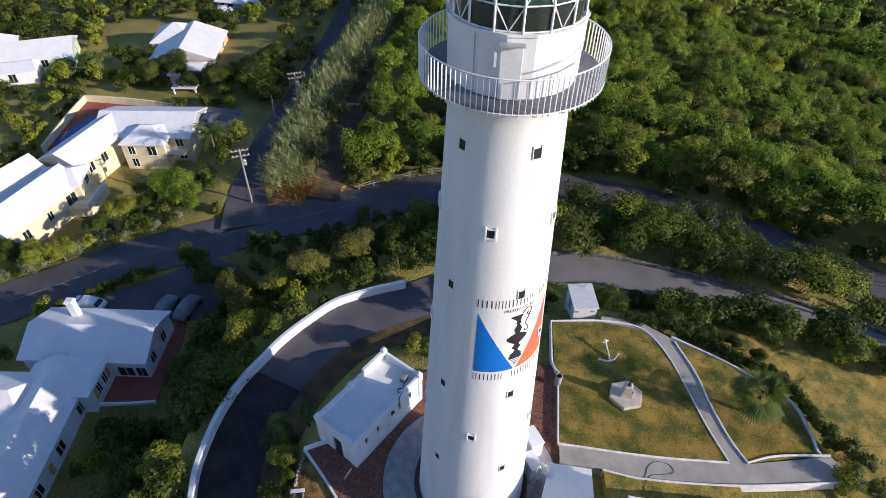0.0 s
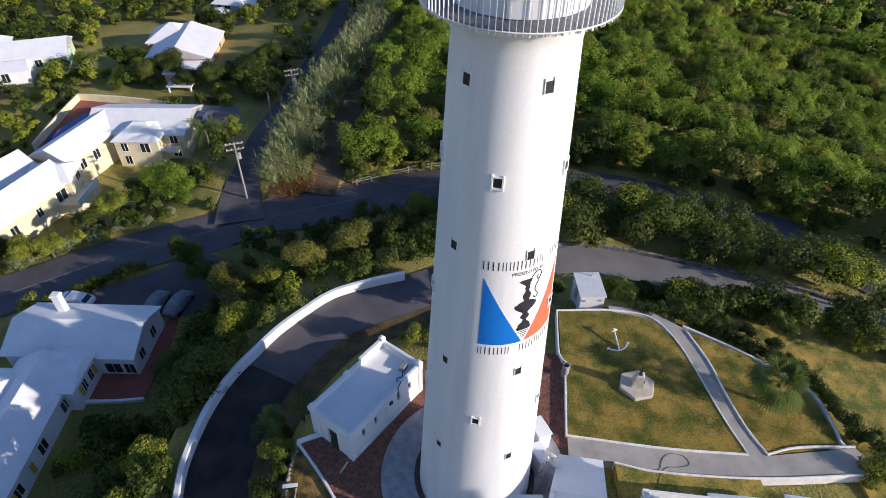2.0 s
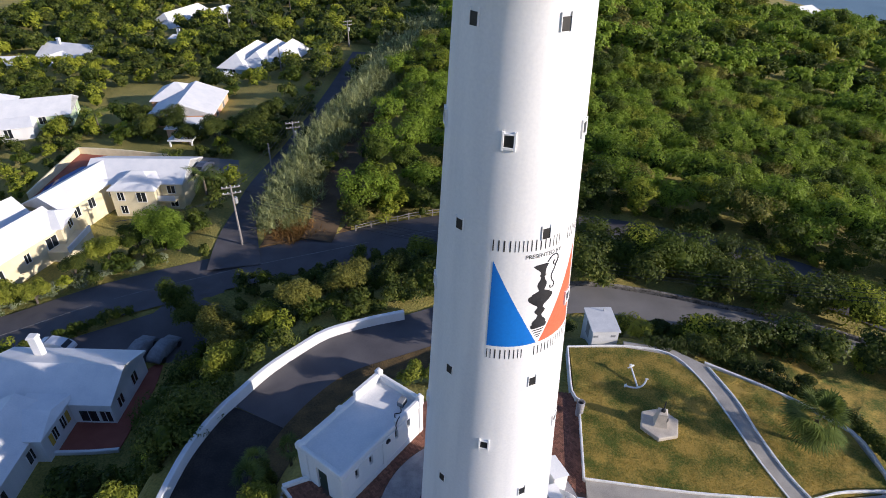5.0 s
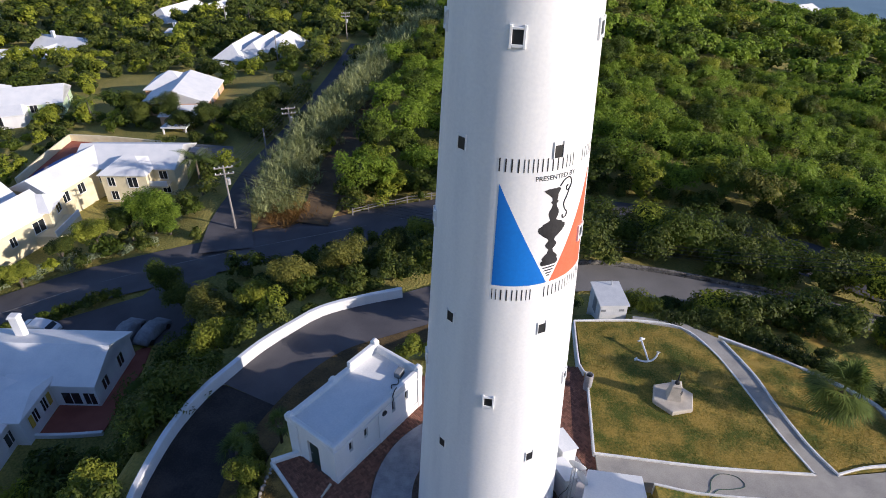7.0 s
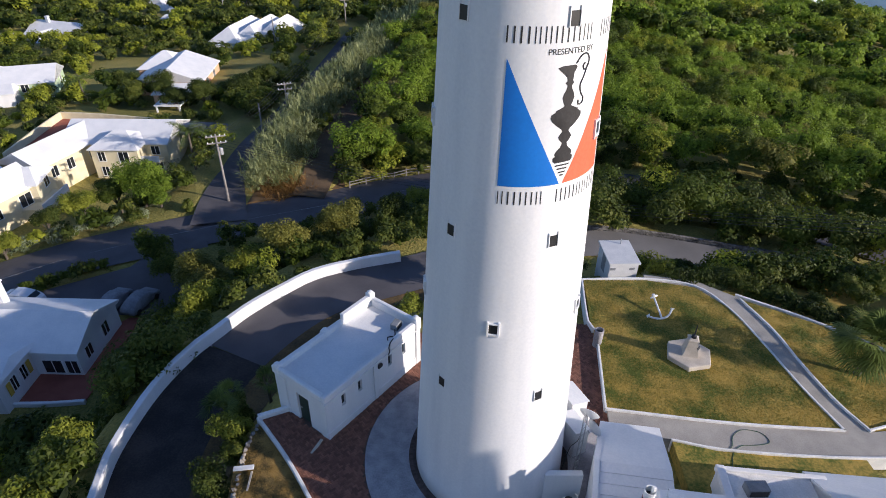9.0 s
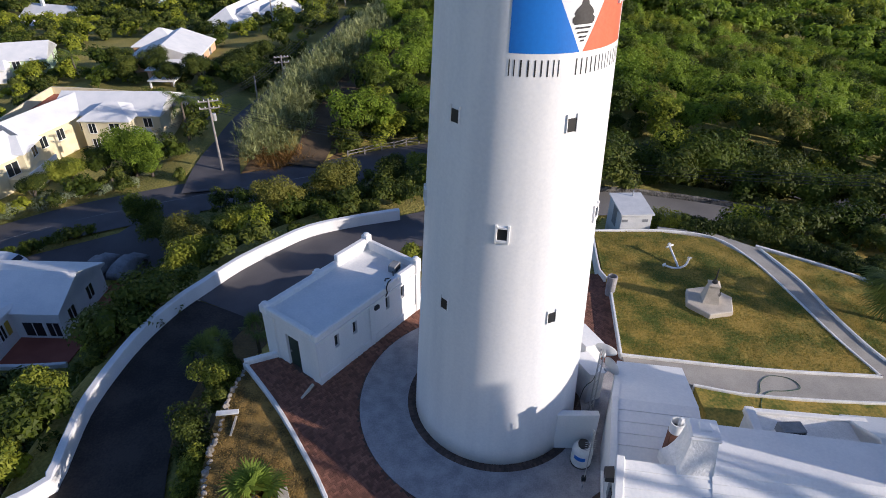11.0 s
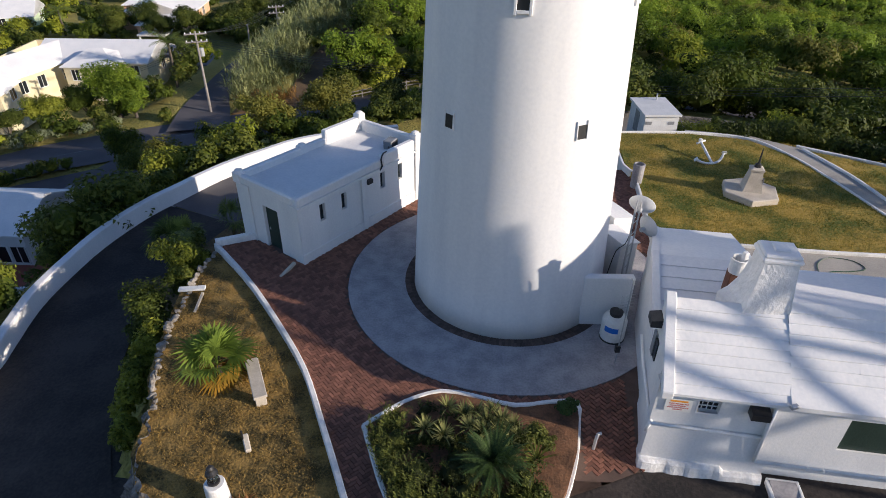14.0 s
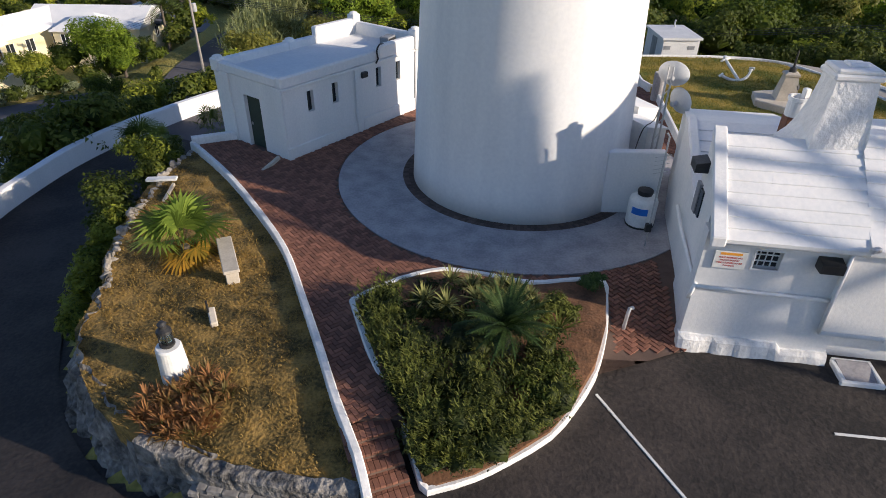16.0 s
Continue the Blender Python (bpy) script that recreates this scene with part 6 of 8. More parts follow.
bm = bmesh.new()
lathe(bm, [(0.435, 0.48), (0.435, 0.70)], 10, None, False, radians(-150), radians(-85))
part("label", bm, M_BLUE, tank)
bm = bmesh.new()
lathe(bm, [(0.38, -0.02), (0.44, 0.0), (0.44, 0.05), (0.38, 0.06)], 20)
part("foot_ring", bm, M_BLACK, tank)
for i, (x, y, h, dx, dy) in enumerate(((4.55, 2.5, 1.75, 0.5, 0.75), (4.35, 0.6, 1.7, 0.42, 0.7))):
    cab = thing("meter_cabinet", pose(x, y, 0, 0, 0, 25), "white wooden cabinet with a sloping lid beside the tower", "cabinet", "cabinets beside the tower")
    part("body", one_box(-dx, dx, -dy, dy, -0.03, h, None, 0.015), M_FRAME, cab)
    bm = bmesh.new()
    prism(bm, [(-dx - 0.06, -dy - 0.06), (dx + 0.06, -dy - 0.06), (dx + 0.06, dy + 0.06), (-dx - 0.06, dy + 0.06)], h, lambda x_, y_: h + 0.12 - 0.18 * x_)
    part("lid", bm, M_ROOFW, cab)
    part("door", one_box(dx, dx + 0.02, -dy + 0.08, dy - 0.08, 0.1, h - 0.1), M_FRAME, cab)
mast = thing("antenna_mast", pose(4.15, -1.2, 0), "steel lattice mast with two grey dish antennas", "antenna")
for x, y in ((0, 0), (0.18, 0.05), (0.08, 0.18)):
    bm = bmesh.new()
    tube(bm, [(x, y, -0.03), (x, y, 4.2)], 0.03, 6)
    part("pole", bm, M_STEEL, mast)
for i in range(8):
    bm = bmesh.new()
    tube(bm, [(0, 0, 0.4 + 0.48 * i), (0.18, 0.05, 0.64 + 0.48 * i)], 0.014, 4)
    part("brace", bm, M_STEEL, mast)


def dish(parent, m, r):
    bm = bmesh.new()
    lathe(bm, [(0.02, 0.0), (r * 0.35, 0.02), (r * 0.7, 0.09), (r, 0.2), (r + 0.015, 0.22), (r, 0.235), (r * 0.7, 0.12), (r * 0.3, 0.05), (0.02, 0.03)], 24, m)
    part("dish", bm, M_SHED, parent, smooth=True)
    bm = bmesh.new()
    lathe(bm, [(0.09, -0.16), (0.09, 0.0), (0.05, 0.02)], 10, m)
    part("mount", bm, M_STEEL, parent)


dish(mast, pose(0.30, 0.35, 3.75, 65, 0, 150), 0.47)
dish(mast, pose(0.55, 0.25, 3.0, 80, 0, 120), 0.42)
bm = bmesh.new()
tube(bm, smooth_line([(-0.9, -0.6, 0.4), (-0.7, -0.5, 1.6), (-0.45, -0.2, 2.3), (-0.1, 0.0, 2.5), (0.05, 0.05, 3.1)], 0.15), 0.018, 5)
part("cable", bm, M_BLACK, mast)
yagi = thing("yagi_antenna", pose(3.28, -4.75, 0), "thin black aerial pole on the annex wall", "antenna")
bm = bmesh.new()
tube(bm, [(0, 0, -0.04), (0.02, 0.05, 3.35), (-0.05, 0.05, 3.45)], 0.025, 6)
part("pole", bm, M_STEEL, yagi)
for i in range(5):
    bm = bmesh.new()
    tube(bm, [(-0.25, 0.0, 2.3 + 0.12 * i), (0.2, 0.1, 2.34 + 0.12 * i)], 0.008, 4)
    part("element", bm, M_STEEL, yagi)
part("foot_bracket", one_box(-0.1, 0.06, -0.06, 0.06, 0.5, 0.75), M_BLACK, yagi)

# ---- the mound on the left ----
bol = thing("lantern_pedestal", pose(-8.35, -10.05, lawn_slope(-8.35, -10.05) - 0.05) @ Matrix.Scale(0.68, 4), "white round pedestal carrying an old black ship's lantern", "lantern")
bm = bmesh.new()
lathe(bm, [(0.46, -0.3), (0.46, 0.05), (0.40, 1.28), (0.36, 1.34), (0.0, 1.35)], 28, cap=False)
part("pedestal", bm, M_AWHITE, bol, smooth=False)
bm = bmesh.new()
lathe(bm, [(0.20, 1.35), (0.24, 1.40), (0.24, 1.48), (0.18, 1.5), (0.0, 1.5)], 14, cap=False)
part("lantern_base", bm, M_BLACK, bol)
bm = bmesh.new()
lathe(bm, [(0.15, 1.5), (0.20, 1.6), (0.20, 1.78), (0.15, 1.86)], 14)
part("lantern_glass", bm, M_GLASS, bol)
for k in range(6):
    a = math.tau * k / 6
    bm = bmesh.new()
    tube(bm, [(0.2 * math.cos(a), 0.2 * math.sin(a), 1.48), (0.24 * math.cos(a), 0.24 * math.sin(a), 1.68), (0.19 * math.cos(a), 0.19 * math.sin(a), 1.88)], 0.015, 4)
    part("guard_bar", bm, M_BLACK, bol)
bm = bmesh.new()
lathe(bm, [(0.19, 1.86), (0.24, 1.9), (0.22, 1.98), (0.12, 2.06), (0.11, 2.16), (0.15, 2.2), (0.08, 2.28), (0.0, 2.29)], 14, cap=False)
part("lantern_cap", bm, M_BLACK, bol)
bench = thing("stone_bench", pose(-8.45, -5.95, lawn_slope(-8.45, -5.95), 0, 0, -66), "weathered grey stone bench on the dry lawn", "bench")
part("seat", one_box(-0.92, 0.92, -0.21, 0.21, 0.36, 0.46, None, 0.02), M_STONE, bench)
for x in (-0.72, 0.72):
    part("support", one_box(x - 0.12, x + 0.12, -0.17, 0.17, -0.1, 0.36, None, 0.02), M_STONE, bench)
stone = thing("stone_marker", pose(-8.16, -8.2, lawn_slope(-8.16, -8.2)), "small tilted white stone marker", "marker")
part("slab", one_box(-0.09, 0.09, -0.28, 0.28, -0.1, 0.2, pose(0, 0, 0, 12, 0, 25), 0.03), M_STONE, stone)
part("peg", one_box(-0.02, 0.02, -0.02, 0.02, 0.1, 0.55, pose(-0.1, 0.05, 0)), M_BLACK, stone)
post = thing("path_post", pose(1.98, -7.95, terrace_z(1.98, -7.95) - 0.03), "short white metal post with a bent top", "post")
bm = bmesh.new()
tube(bm, [(0, 0, 0), (0.02, 0, 0.45), (0.06, 0.05, 0.6), (0.16, 0.1, 0.58)], 0.05, 8)
part("tube", bm, M_STEEL, post)
prop = thing("prop_board", pose(-8.85, 0.25, -0.03, 0, 0, -30), "short grey board leaning beside the corner", "board")
part("board", one_box(-0.06, 0.06, -0.45, 0.45, 0.0, 0.12, pose(0, 0, 0.02, 14)), M_STONE, prop)

# rubble wall along the mound
rubble = tagged(new("rubble_wall"), "broken whitewashed rubble wall along the mound", "wall", kind="structure")
rng = np.random.default_rng(31)
stone_meshes = []
for k in range(5):
    bm = bmesh.new()
    bmesh.ops.create_icosphere(bm, subdivisions=1, radius=0.5)
    for v in bm.verts:
        v.co *= 1 + 0.3 * noise.noise(v.co * 2 + Vector((k * 7, 0, 0)))
    me = bpy.data.meshes.new("stone")
    bm.to_mesh(me)
    bm.free()
    me.materials.append(material("rubble_stone", (0.11, 0.10, 0.085), (0.36, 0.33, 0.29), 2.2, 0.95, 12, 0.8, 0.03, 0.7) if k == 0 else stone_meshes[0].materials[0])
    stone_meshes.append(me)
line = smooth_line([(-12.4, 1.8, 0), (-12.55, 0.2, 0), (-12.5, -1.3, 0), (-12.4, -3.2, 0), (-12.2, -4.7, 0), (-11.85, -5.8, 0), (-11.5, -6.8, 0)], 0.26)
for p in line:
    for lvl in range(2 if rng.random() < 0.25 else 1):
        ob = new("stone", stone_meshes[rng.integers(5)])
        ob.parent = rubble
        ob.matrix_local = pose(p[0] + rng.normal() * 0.05, p[1], lawn_slope(p[0], p[1]) - 0.02 + 0.17 * lvl, *rng.uniform(0, 360, 3)) @ Matrix.Diagonal((*rng.uniform(0.24, 0.38, 2), rng.uniform(0.16, 0.26), 1))
slabseat = thing("white_slab", pose(-12.2, -1.1, lawn_slope(-12.2, -1.1) + 0.30, 0, 0, 8), "white plank resting on the rubble wall", "plank")
part("plank", one_box(-0.55, 0.45, -0.13, 0.13, -0.02, 0.06, None, 0.01), M_AWHITE, slabseat)
part("brace", one_box(-0.04, 0.04, -1.0, 0.0, -0.05, 0.05, pose(0.35, -0.15, -0.12, 10, 0, -8)), M_STONE, slabseat)

# rock face under the mound, then coursed blocks
top = smooth_line([(-11.75, -6.3, 0), (-11.5, -7.4, 0), (-11.42, -8.5, 0), (-10.72, -9.7, 0), (-9.87, -10.75, 0), (-9.22, -11.25, 0), (-8.62, -11.55, 0), (-7.8, -11.9, 0), (-6.9, -12.25, 0)], 0.14)
nrm = sides(top)
bm = bmesh.new()
rows = []
for p, s in zip(top, nrm):
    s = -s
    row = []
    for k in range(9):
        t = k / 8
        z = lawn_slope(p[0], p[1]) + 0.10 - t * 2.2
        w = -0.16 + (0.70 if p[0] < -10.5 else 0.48) * t + 0.10 * min(1, k)
        v = Vector((p[0] + s[0] * w, p[1] + s[1] * w, z))
        dd = 0.18 * noise.noise(v * 1.6) + 0.20 * noise.noise(v * 4.2) + 0.10 * noise.noise(v * 9.0)
        row.append(bm.verts.new(v + Vector((s[0], s[1], 0.3)) * dd))
    rows.append(row)
for a, b in zip(rows, rows[1:]):
    for k in range(8):
        bm.faces.new((a[k], a[k + 1], b[k + 1], b[k]))
tagged(part("rock_face", bm, M_ROCK), "rough grey limestone face under the mound", "rock", kind="structure")
block_wall = tagged(new("block_wall"), "coursed grey stone wall at the front of the mound", "wall", kind="structure")
bm = bmesh.new()
box(bm, -0.5, 0.5, -0.5, 0.5, -0.5, 0.5, None, 0.06)
me_block = bpy.data.meshes.new("block")
bm.to_mesh(me_block)
bm.free()
me_block.materials.append(material("grey_block", (0.12, 0.115, 0.105), (0.27, 0.255, 0.235), 1.8, 0.95, 10, 0.8, 0.03, 0.7, rand=0.25))
p0, p1 = np.array((-7.1, -12.36)), np.array((-3.95, -12.82))
L_ = np.linalg.norm(p1 - p0)
ang = math.degrees(math.atan2(p1[1] - p0[1], p1[0] - p0[0]))
for c in range(11):
    x = -rng.uniform(0, 0.2)
    while x < L_:
        w = rng.uniform(0.18, 0.36)
        q = p0 + (p1 - p0) * (x + w / 2) / L_
        ob = new("block", me_block)
        ob.parent = block_wall
        ob.matrix_local = pose(q[0], q[1] - 0.02 + rng.uniform(-0.03, 0.03) - 0.02 * c, -0.72 - 0.125 * c, 0, 0, ang + rng.uniform(-2, 2)) @ Matrix.Diagonal((w - 0.015, 0.42, 0.115, 1))
        x += w

bm = bmesh.new()
wall_along(bm, [(-8.5, -11.66, -0.40), (-7.6, -12.02, -0.42), (-6.9, -12.3, -0.43), (-5.9, -12.52, -0.42), (-4.9, -12.68, -0.40), (-3.98, -12.76, -0.37)], 0.34, -0.4, 0.10, 0.16, 0.03, 0.03)
for v in bm.verts:
    v.co += Vector((noise.noise(v.co * 5), noise.noise(v.co * 5 + Vector((9, 0, 0))), noise.noise(v.co * 6))) * 0.05
part("wall_cap", bm, M_ROCK, block_wall, "rough grey mortar cap")

# steps from the terrace to the yard
stairs = tagged(new("steps"), "red brick steps down to the yard", "steps", kind="structure")
dv = Vector((0.37, -0.93, 0)).normalized()
me_tread = None
for i in range(6):
    o = Vector((-4.03, -11.42, 0)) + dv * (0.30 * i)
    mm = Matrix.Translation((o.x, o.y, -0.115 * (i + 1) + 0.0)) @ pose(0, 0, 0, 0, 0, math.degrees(math.atan2(dv.y, dv.x)) + 90)
    part("step", one_box(-0.52, 0.50, -0.36, 0.1, -0.6, -0.045, mm), M_JOINT, stairs)
    for k in range(9):
        part("brick", one_box(-0.52 + 0.113 * k, -0.52 + 0.113 * k + 0.105, -0.365, -0.14, -0.045, 0.02, mm, 0.006), M_BRICK, stairs)
        part("brick", one_box(-0.52 + 0.113 * k, -0.52 + 0.113 * k + 0.105, -0.13, 0.06, -0.045, 0.012, mm, 0.006), M_BRICK, stairs)
# yard lines
M_LINE = material("road_paint", (0.58, 0.58, 0.56), (0.80, 0.80, 0.77), 4, 0.8, 30, 0.3, 0.01, 0.8)
for a, b in (((0.90, -10.05), (2.62, -13.95)), ((5.66, -11.03), (9.5, -11.45)), ((-1.9, -14.9), (-1.5, -15.6))):
    bm = bmesh.new()
    wall_along(bm, [(*a, -0.6), ((a[0] + b[0]) / 2, (a[1] + b[1]) / 2, -0.6), (*b, -0.6)], 0.075, -0.01, 0.019, 1)
    tagged(part("painted_line", bm, M_LINE), "worn white painted line", "marking", kind="structure")

# ---- single plants ----
def blades(rng, n, length, width, rise, droop, segs=4, base=0.05, twist=0.0):
    """A rosette of long leaves that rise and bend over. rise: range of start angles in degrees."""
    Vs, Fs, o = [], [], 0
    for i in range(n):
        az = rng.uniform(0, math.tau)
        el = radians(rng.uniform(*rise))
        Ln = length * rng.uniform(0.75, 1.15)
        p = np.array([base * math.cos(az), base * math.sin(az), 0.0])
        side = np.array([-math.sin(az), math.cos(az), 0.0])
        row = []
        for k in range(segs + 1):
            t = k / segs
            w = width * (1 - t) ** 0.7 * (0.55 + 1.2 * t if t < 0.4 else 1.03) + 0.002
            row.append((p - side * w / 2, p + side * w / 2))
            e = el - radians(droop) * t
            p = p + np.array([math.cos(az) * math.cos(e), math.sin(az) * math.cos(e), math.sin(e)]) * Ln / segs
        for a, b in row:
            Vs += [a, b]
        Fs += [(o + 2 * k, o + 2 * k + 1, o + 2 * k + 3, o + 2 * k + 2) for k in range(segs)]
        o += 2 * (segs + 1)
    return np.array(Vs), np.array(Fs)


def feather(rng, n, length, leaflet, rise, droop, pairs=16, width=0.03, rib_w=0.03):
    """Palm fronds: a bent rib with leaflets on both sides."""
    Vs, Fs, o = [], [], 0
    for i in range(n):
        az = math.tau * (i + rng.uniform(-0.3, 0.3)) / n * 2.4
        el = radians(rng.uniform(*rise))
        Ln = length * rng.uniform(0.8, 1.1)
        p = np.zeros(3)
        out = np.array([math.cos(az), math.sin(az), 0])
        side = np.array([-math.sin(az), math.cos(az), 0])
        for k in range(pairs):
            t = k / pairs
            e = el - radians(droop) * t
            d = out * math.cos(e) + np.array([0, 0, math.sin(e)])
            q = p + d * Ln / pairs
            Vs += [p - side * rib_w / 2, p + side * rib_w / 2, q + side * rib_w / 2, q - side * rib_w / 2]
            Fs.append((o, o + 1, o + 2, o + 3))
            o += 4
            ll = leaflet * math.sin(math.pi * min(1, 0.15 + t * 0.9)) * rng.uniform(0.85, 1.1)
            for s in (-1, 1):
                tip = p + side * s * ll * 0.85 + d * ll * 0.5 + np.array([0, 0, -0.25 * ll + rng.normal() * 0.04 * ll])
                Vs += [p - d * width, p + d * width, tip + d * width * 0.2, tip - d * width * 0.2]
                Fs.append((o, o + 1, o + 2, o + 3))
                o += 4
            p = q
    return np.array(Vs), np.array(Fs)


def fan(rng, n, stem, r, rise, blades_=16, width=0.055):
    """Fan palm leaves: a stem with blades spread in a half disc."""
    Vs, Fs, o = [], [], 0
    for i in range(n):
        az = math.tau * i * 0.382 + rng.uniform(-0.2, 0.2)
        el = radians(rng.uniform(*rise))
        out = np.array([math.cos(az) * math.cos(el), math.sin(az) * math.cos(el), math.sin(el)])
        side = np.array([-math.sin(az), math.cos(az), 0])
        c = out * stem * rng.uniform(0.7, 1.1)
        up = np.cross(out, side)
        Vs += [-side * 0.015, side * 0.015, c + side * 0.01, c - side * 0.01]
        Fs.append((o, o + 1, o + 2, o + 3))
        o += 4
        for k in range(blades_):
            a = radians(-105 + 210 * k / (blades_ - 1))
            d = out * math.cos(a) + side * math.sin(a)
            rr = r * rng.uniform(0.85, 1.1) * (1 - 0.25 * abs(a) / 2)
            perp = np.cross(up, d)
            mid = c + d * rr * 0.55 + np.array([0, 0, 0.02])
            tip = c + d * rr + np.array([0, 0, -0.22 * rr])
            Vs += [c, mid + perp * width / 2, tip, mid - perp * width / 2]
            Fs.append((o, o + 1, o + 2, o + 3))
            o += 4
    return np.array(Vs), np.array(Fs)


def plant(name, m, label, category, parts, group=""):
    """parts: (name, vertices, faces, material)."""
    t = thing(name, m, label, category, group)
    for nm, V, F, mt in parts:
        np_mesh(nm, V, F, mt, parent=t)
    return t


def trunk_mesh(h, r0, r1, rings=7, lean=0.0):
    bm = bmesh.new()
    tube(bm, [(lean * (i / rings) ** 2, 0, h * i / rings - 0.15) for i in range(rings + 1)], r0, 8, r1)
    return bm


def tree(m, rng, r, h, n, size, mat, label, group="", trunk=1.0, name="tree"):
    """A tapered trunk with limbs and an uneven crown of leaves."""
    t = thing(name, m, label, "tree" if trunk > 0.5 else "shrub", group)
    b = np.array(crown_blobs(rng, r, h, 8, 0.3))
    b[:, 2] += trunk
    if trunk > 0.3:
        bm = trunk_mesh(trunk + h * 0.5, 0.06 * r + 0.05, 0.04)
        tr_ = part("trunk", bm, M_BARK, t)
        for q in b[1:6]:
            bm = bmesh.new()
            tube(bm, [(0, 0, trunk * 0.7), (q[0] * 0.5, q[1] * 0.5, (trunk + q[2]) * 0.55), tuple(q[:3])], 0.05 + 0.015 * r, 5, 0.015)
            part("limb", bm, M_BARK, tr_)
    V, F = leaf_cloud(rng, b, n, size)
    V2, F2 = cores(rng, b[:5], 0.72)
    np_mesh("crown", V, F, mat, parent=t)
    np_mesh("inner_crown", V2, F2, mat, parent=t)
    return t


rng = np.random.default_rng(77)
# planting bed
in_bed = lambda x, y: poly_dist(np.array([(x, y)]), np.array(BED))[0] == 0
bed_z = lambda x, y: 0.05 - 0.64 * min(1, max(0, (-y - 9.3 + 0.25 * x) / 3.0))
# near-black leaf: the shade between the clumps is put into its colour
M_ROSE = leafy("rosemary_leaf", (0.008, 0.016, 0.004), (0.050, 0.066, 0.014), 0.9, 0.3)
# paler than the shrub bodies, so sunlit sprig tops are coloured in
M_SPRIG = leafy("sprig_leaf", (0.010, 0.018, 0.004), (0.17, 0.19, 0.035), 1.3, 0.3)
M_DARKPALM = leafy("dark_palm_leaf", (0.012, 0.030, 0.010), (0.070, 0.12, 0.030), 0.8, 0.25)
M_ALOE = leafy("aloe_leaf", (0.06, 0.085, 0.02), (0.27, 0.27, 0.09), 1.0, 0.15)
M_REDALOE = leafy("red_aloe_leaf", (0.045, 0.075, 0.018), (0.32, 0.15, 0.055), 1.2, 0.15)
def sprigs(rng, n, spread, length, leaf):
    """Upright stems, each set with short leaves all along it."""
    Vs, Fs, o = [], [], 0
    for i in range(n):
        a, q = rng.uniform(0, math.tau), spread * math.sqrt(rng.uniform(0, 1))
        base = np.array([q * math.cos(a), q * math.sin(a), rng.uniform(-0.05, 0.12) - 0.25 * (q / spread) ** 2 * length])
        lean = np.array([math.cos(a) * q / spread * 0.35, math.sin(a) * q / spread * 0.35, 1.0]) + rng.normal(size=3) * 0.10
        L1 = length * rng.uniform(0.6, 1.15)
        for k in range(9):
            c = base + lean * L1 * (k + 0.5) / 9
            b_ = rng.uniform(0, math.tau)
            out = np.array([math.cos(b_), math.sin(b_), 0.75])
            sd = np.array([-math.sin(b_), math.cos(b_), 0.0])
            ln = leaf * (1.15 - 0.6 * k / 9) * rng.uniform(0.8, 1.2)
            Vs += [c - sd * ln * 0.16, c + sd * ln * 0.16, c + out * ln + sd * ln * 0.10, c + out * ln - sd * ln * 0.10]
            Fs.append((o, o + 1, o + 2, o + 3))
            o += 4
    return np.array(Vs), np.array(Fs)


def bed_shrub(x, y, s, hollow=False):
    b = [(0, 0, s * 0.7, s, s, s * 0.8)] + [(rng.normal() * s * 0.5, rng.normal() * s * 0.5, s * rng.uniform(0.6, 1.2), s * 0.45, s * 0.45, s * 0.5) for _ in range(5)]
    V, F = leaf_cloud(rng, b, 320, 0.034, 0.4)
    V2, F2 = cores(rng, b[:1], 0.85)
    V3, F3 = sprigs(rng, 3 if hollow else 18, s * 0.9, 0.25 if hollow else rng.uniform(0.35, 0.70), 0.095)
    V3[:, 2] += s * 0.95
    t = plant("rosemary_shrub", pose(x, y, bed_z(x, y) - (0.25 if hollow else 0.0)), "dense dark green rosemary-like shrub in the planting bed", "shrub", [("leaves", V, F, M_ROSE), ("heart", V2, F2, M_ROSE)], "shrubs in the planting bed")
    tagged(np_mesh("sprig_tuft", V3, F3, M_SPRIG, parent=t), kind="stuff")


for k in range(170):
    x, y = rng.uniform(-4.7, 1.3), rng.uniform(-12.2, -6.8)
    if not in_bed(x, y) or math.hypot(x + 1.15, y + 9.45) < 0.6 or (x > -0.25 and y > -10.0) or (y > -7.7 and -2.7 < x < 0.0) or not in_bed(x - 0.25, y) or not in_bed(x + 0.2, y) or not in_bed(x, y + 0.4):
        continue
    bed_shrub(x, y, rng.uniform(0.20, 0.40) + (0.10 if y < -9.2 else 0.0), math.hypot(x + 2.3, y + 8.6) < 1.25 or rng.random() < 0.35)
for x, y in smooth_line([(-4.3, -8.3, 0), (-3.75, -9.9, 0), (-3.1, -11.1, 0), (-2.72, -12.15, 0), (-1.9, -11.98, 0), (-1.2, -11.62, 0), (-0.45, -11.1, 0), (0.1, -10.5, 0)], 0.34)[:, :2]:
    bed_shrub(x + rng.normal() * 0.05, y + rng.normal() * 0.05, rng.uniform(0.24, 0.34))
V, F = feather(rng, 54, 1.15, 0.22, (8, 84), 50, 30, 0.012)
cyc = plant("sago_palm", pose(-1.15, -9.45, 0.05), "dark green sago palm in the planting bed", "palm", [("fronds", V + [0, 0, 0.72], F, M_DARKPALM)])
part("trunk", trunk_mesh(0.9, 0.16, 0.14), M_BARK, cyc)
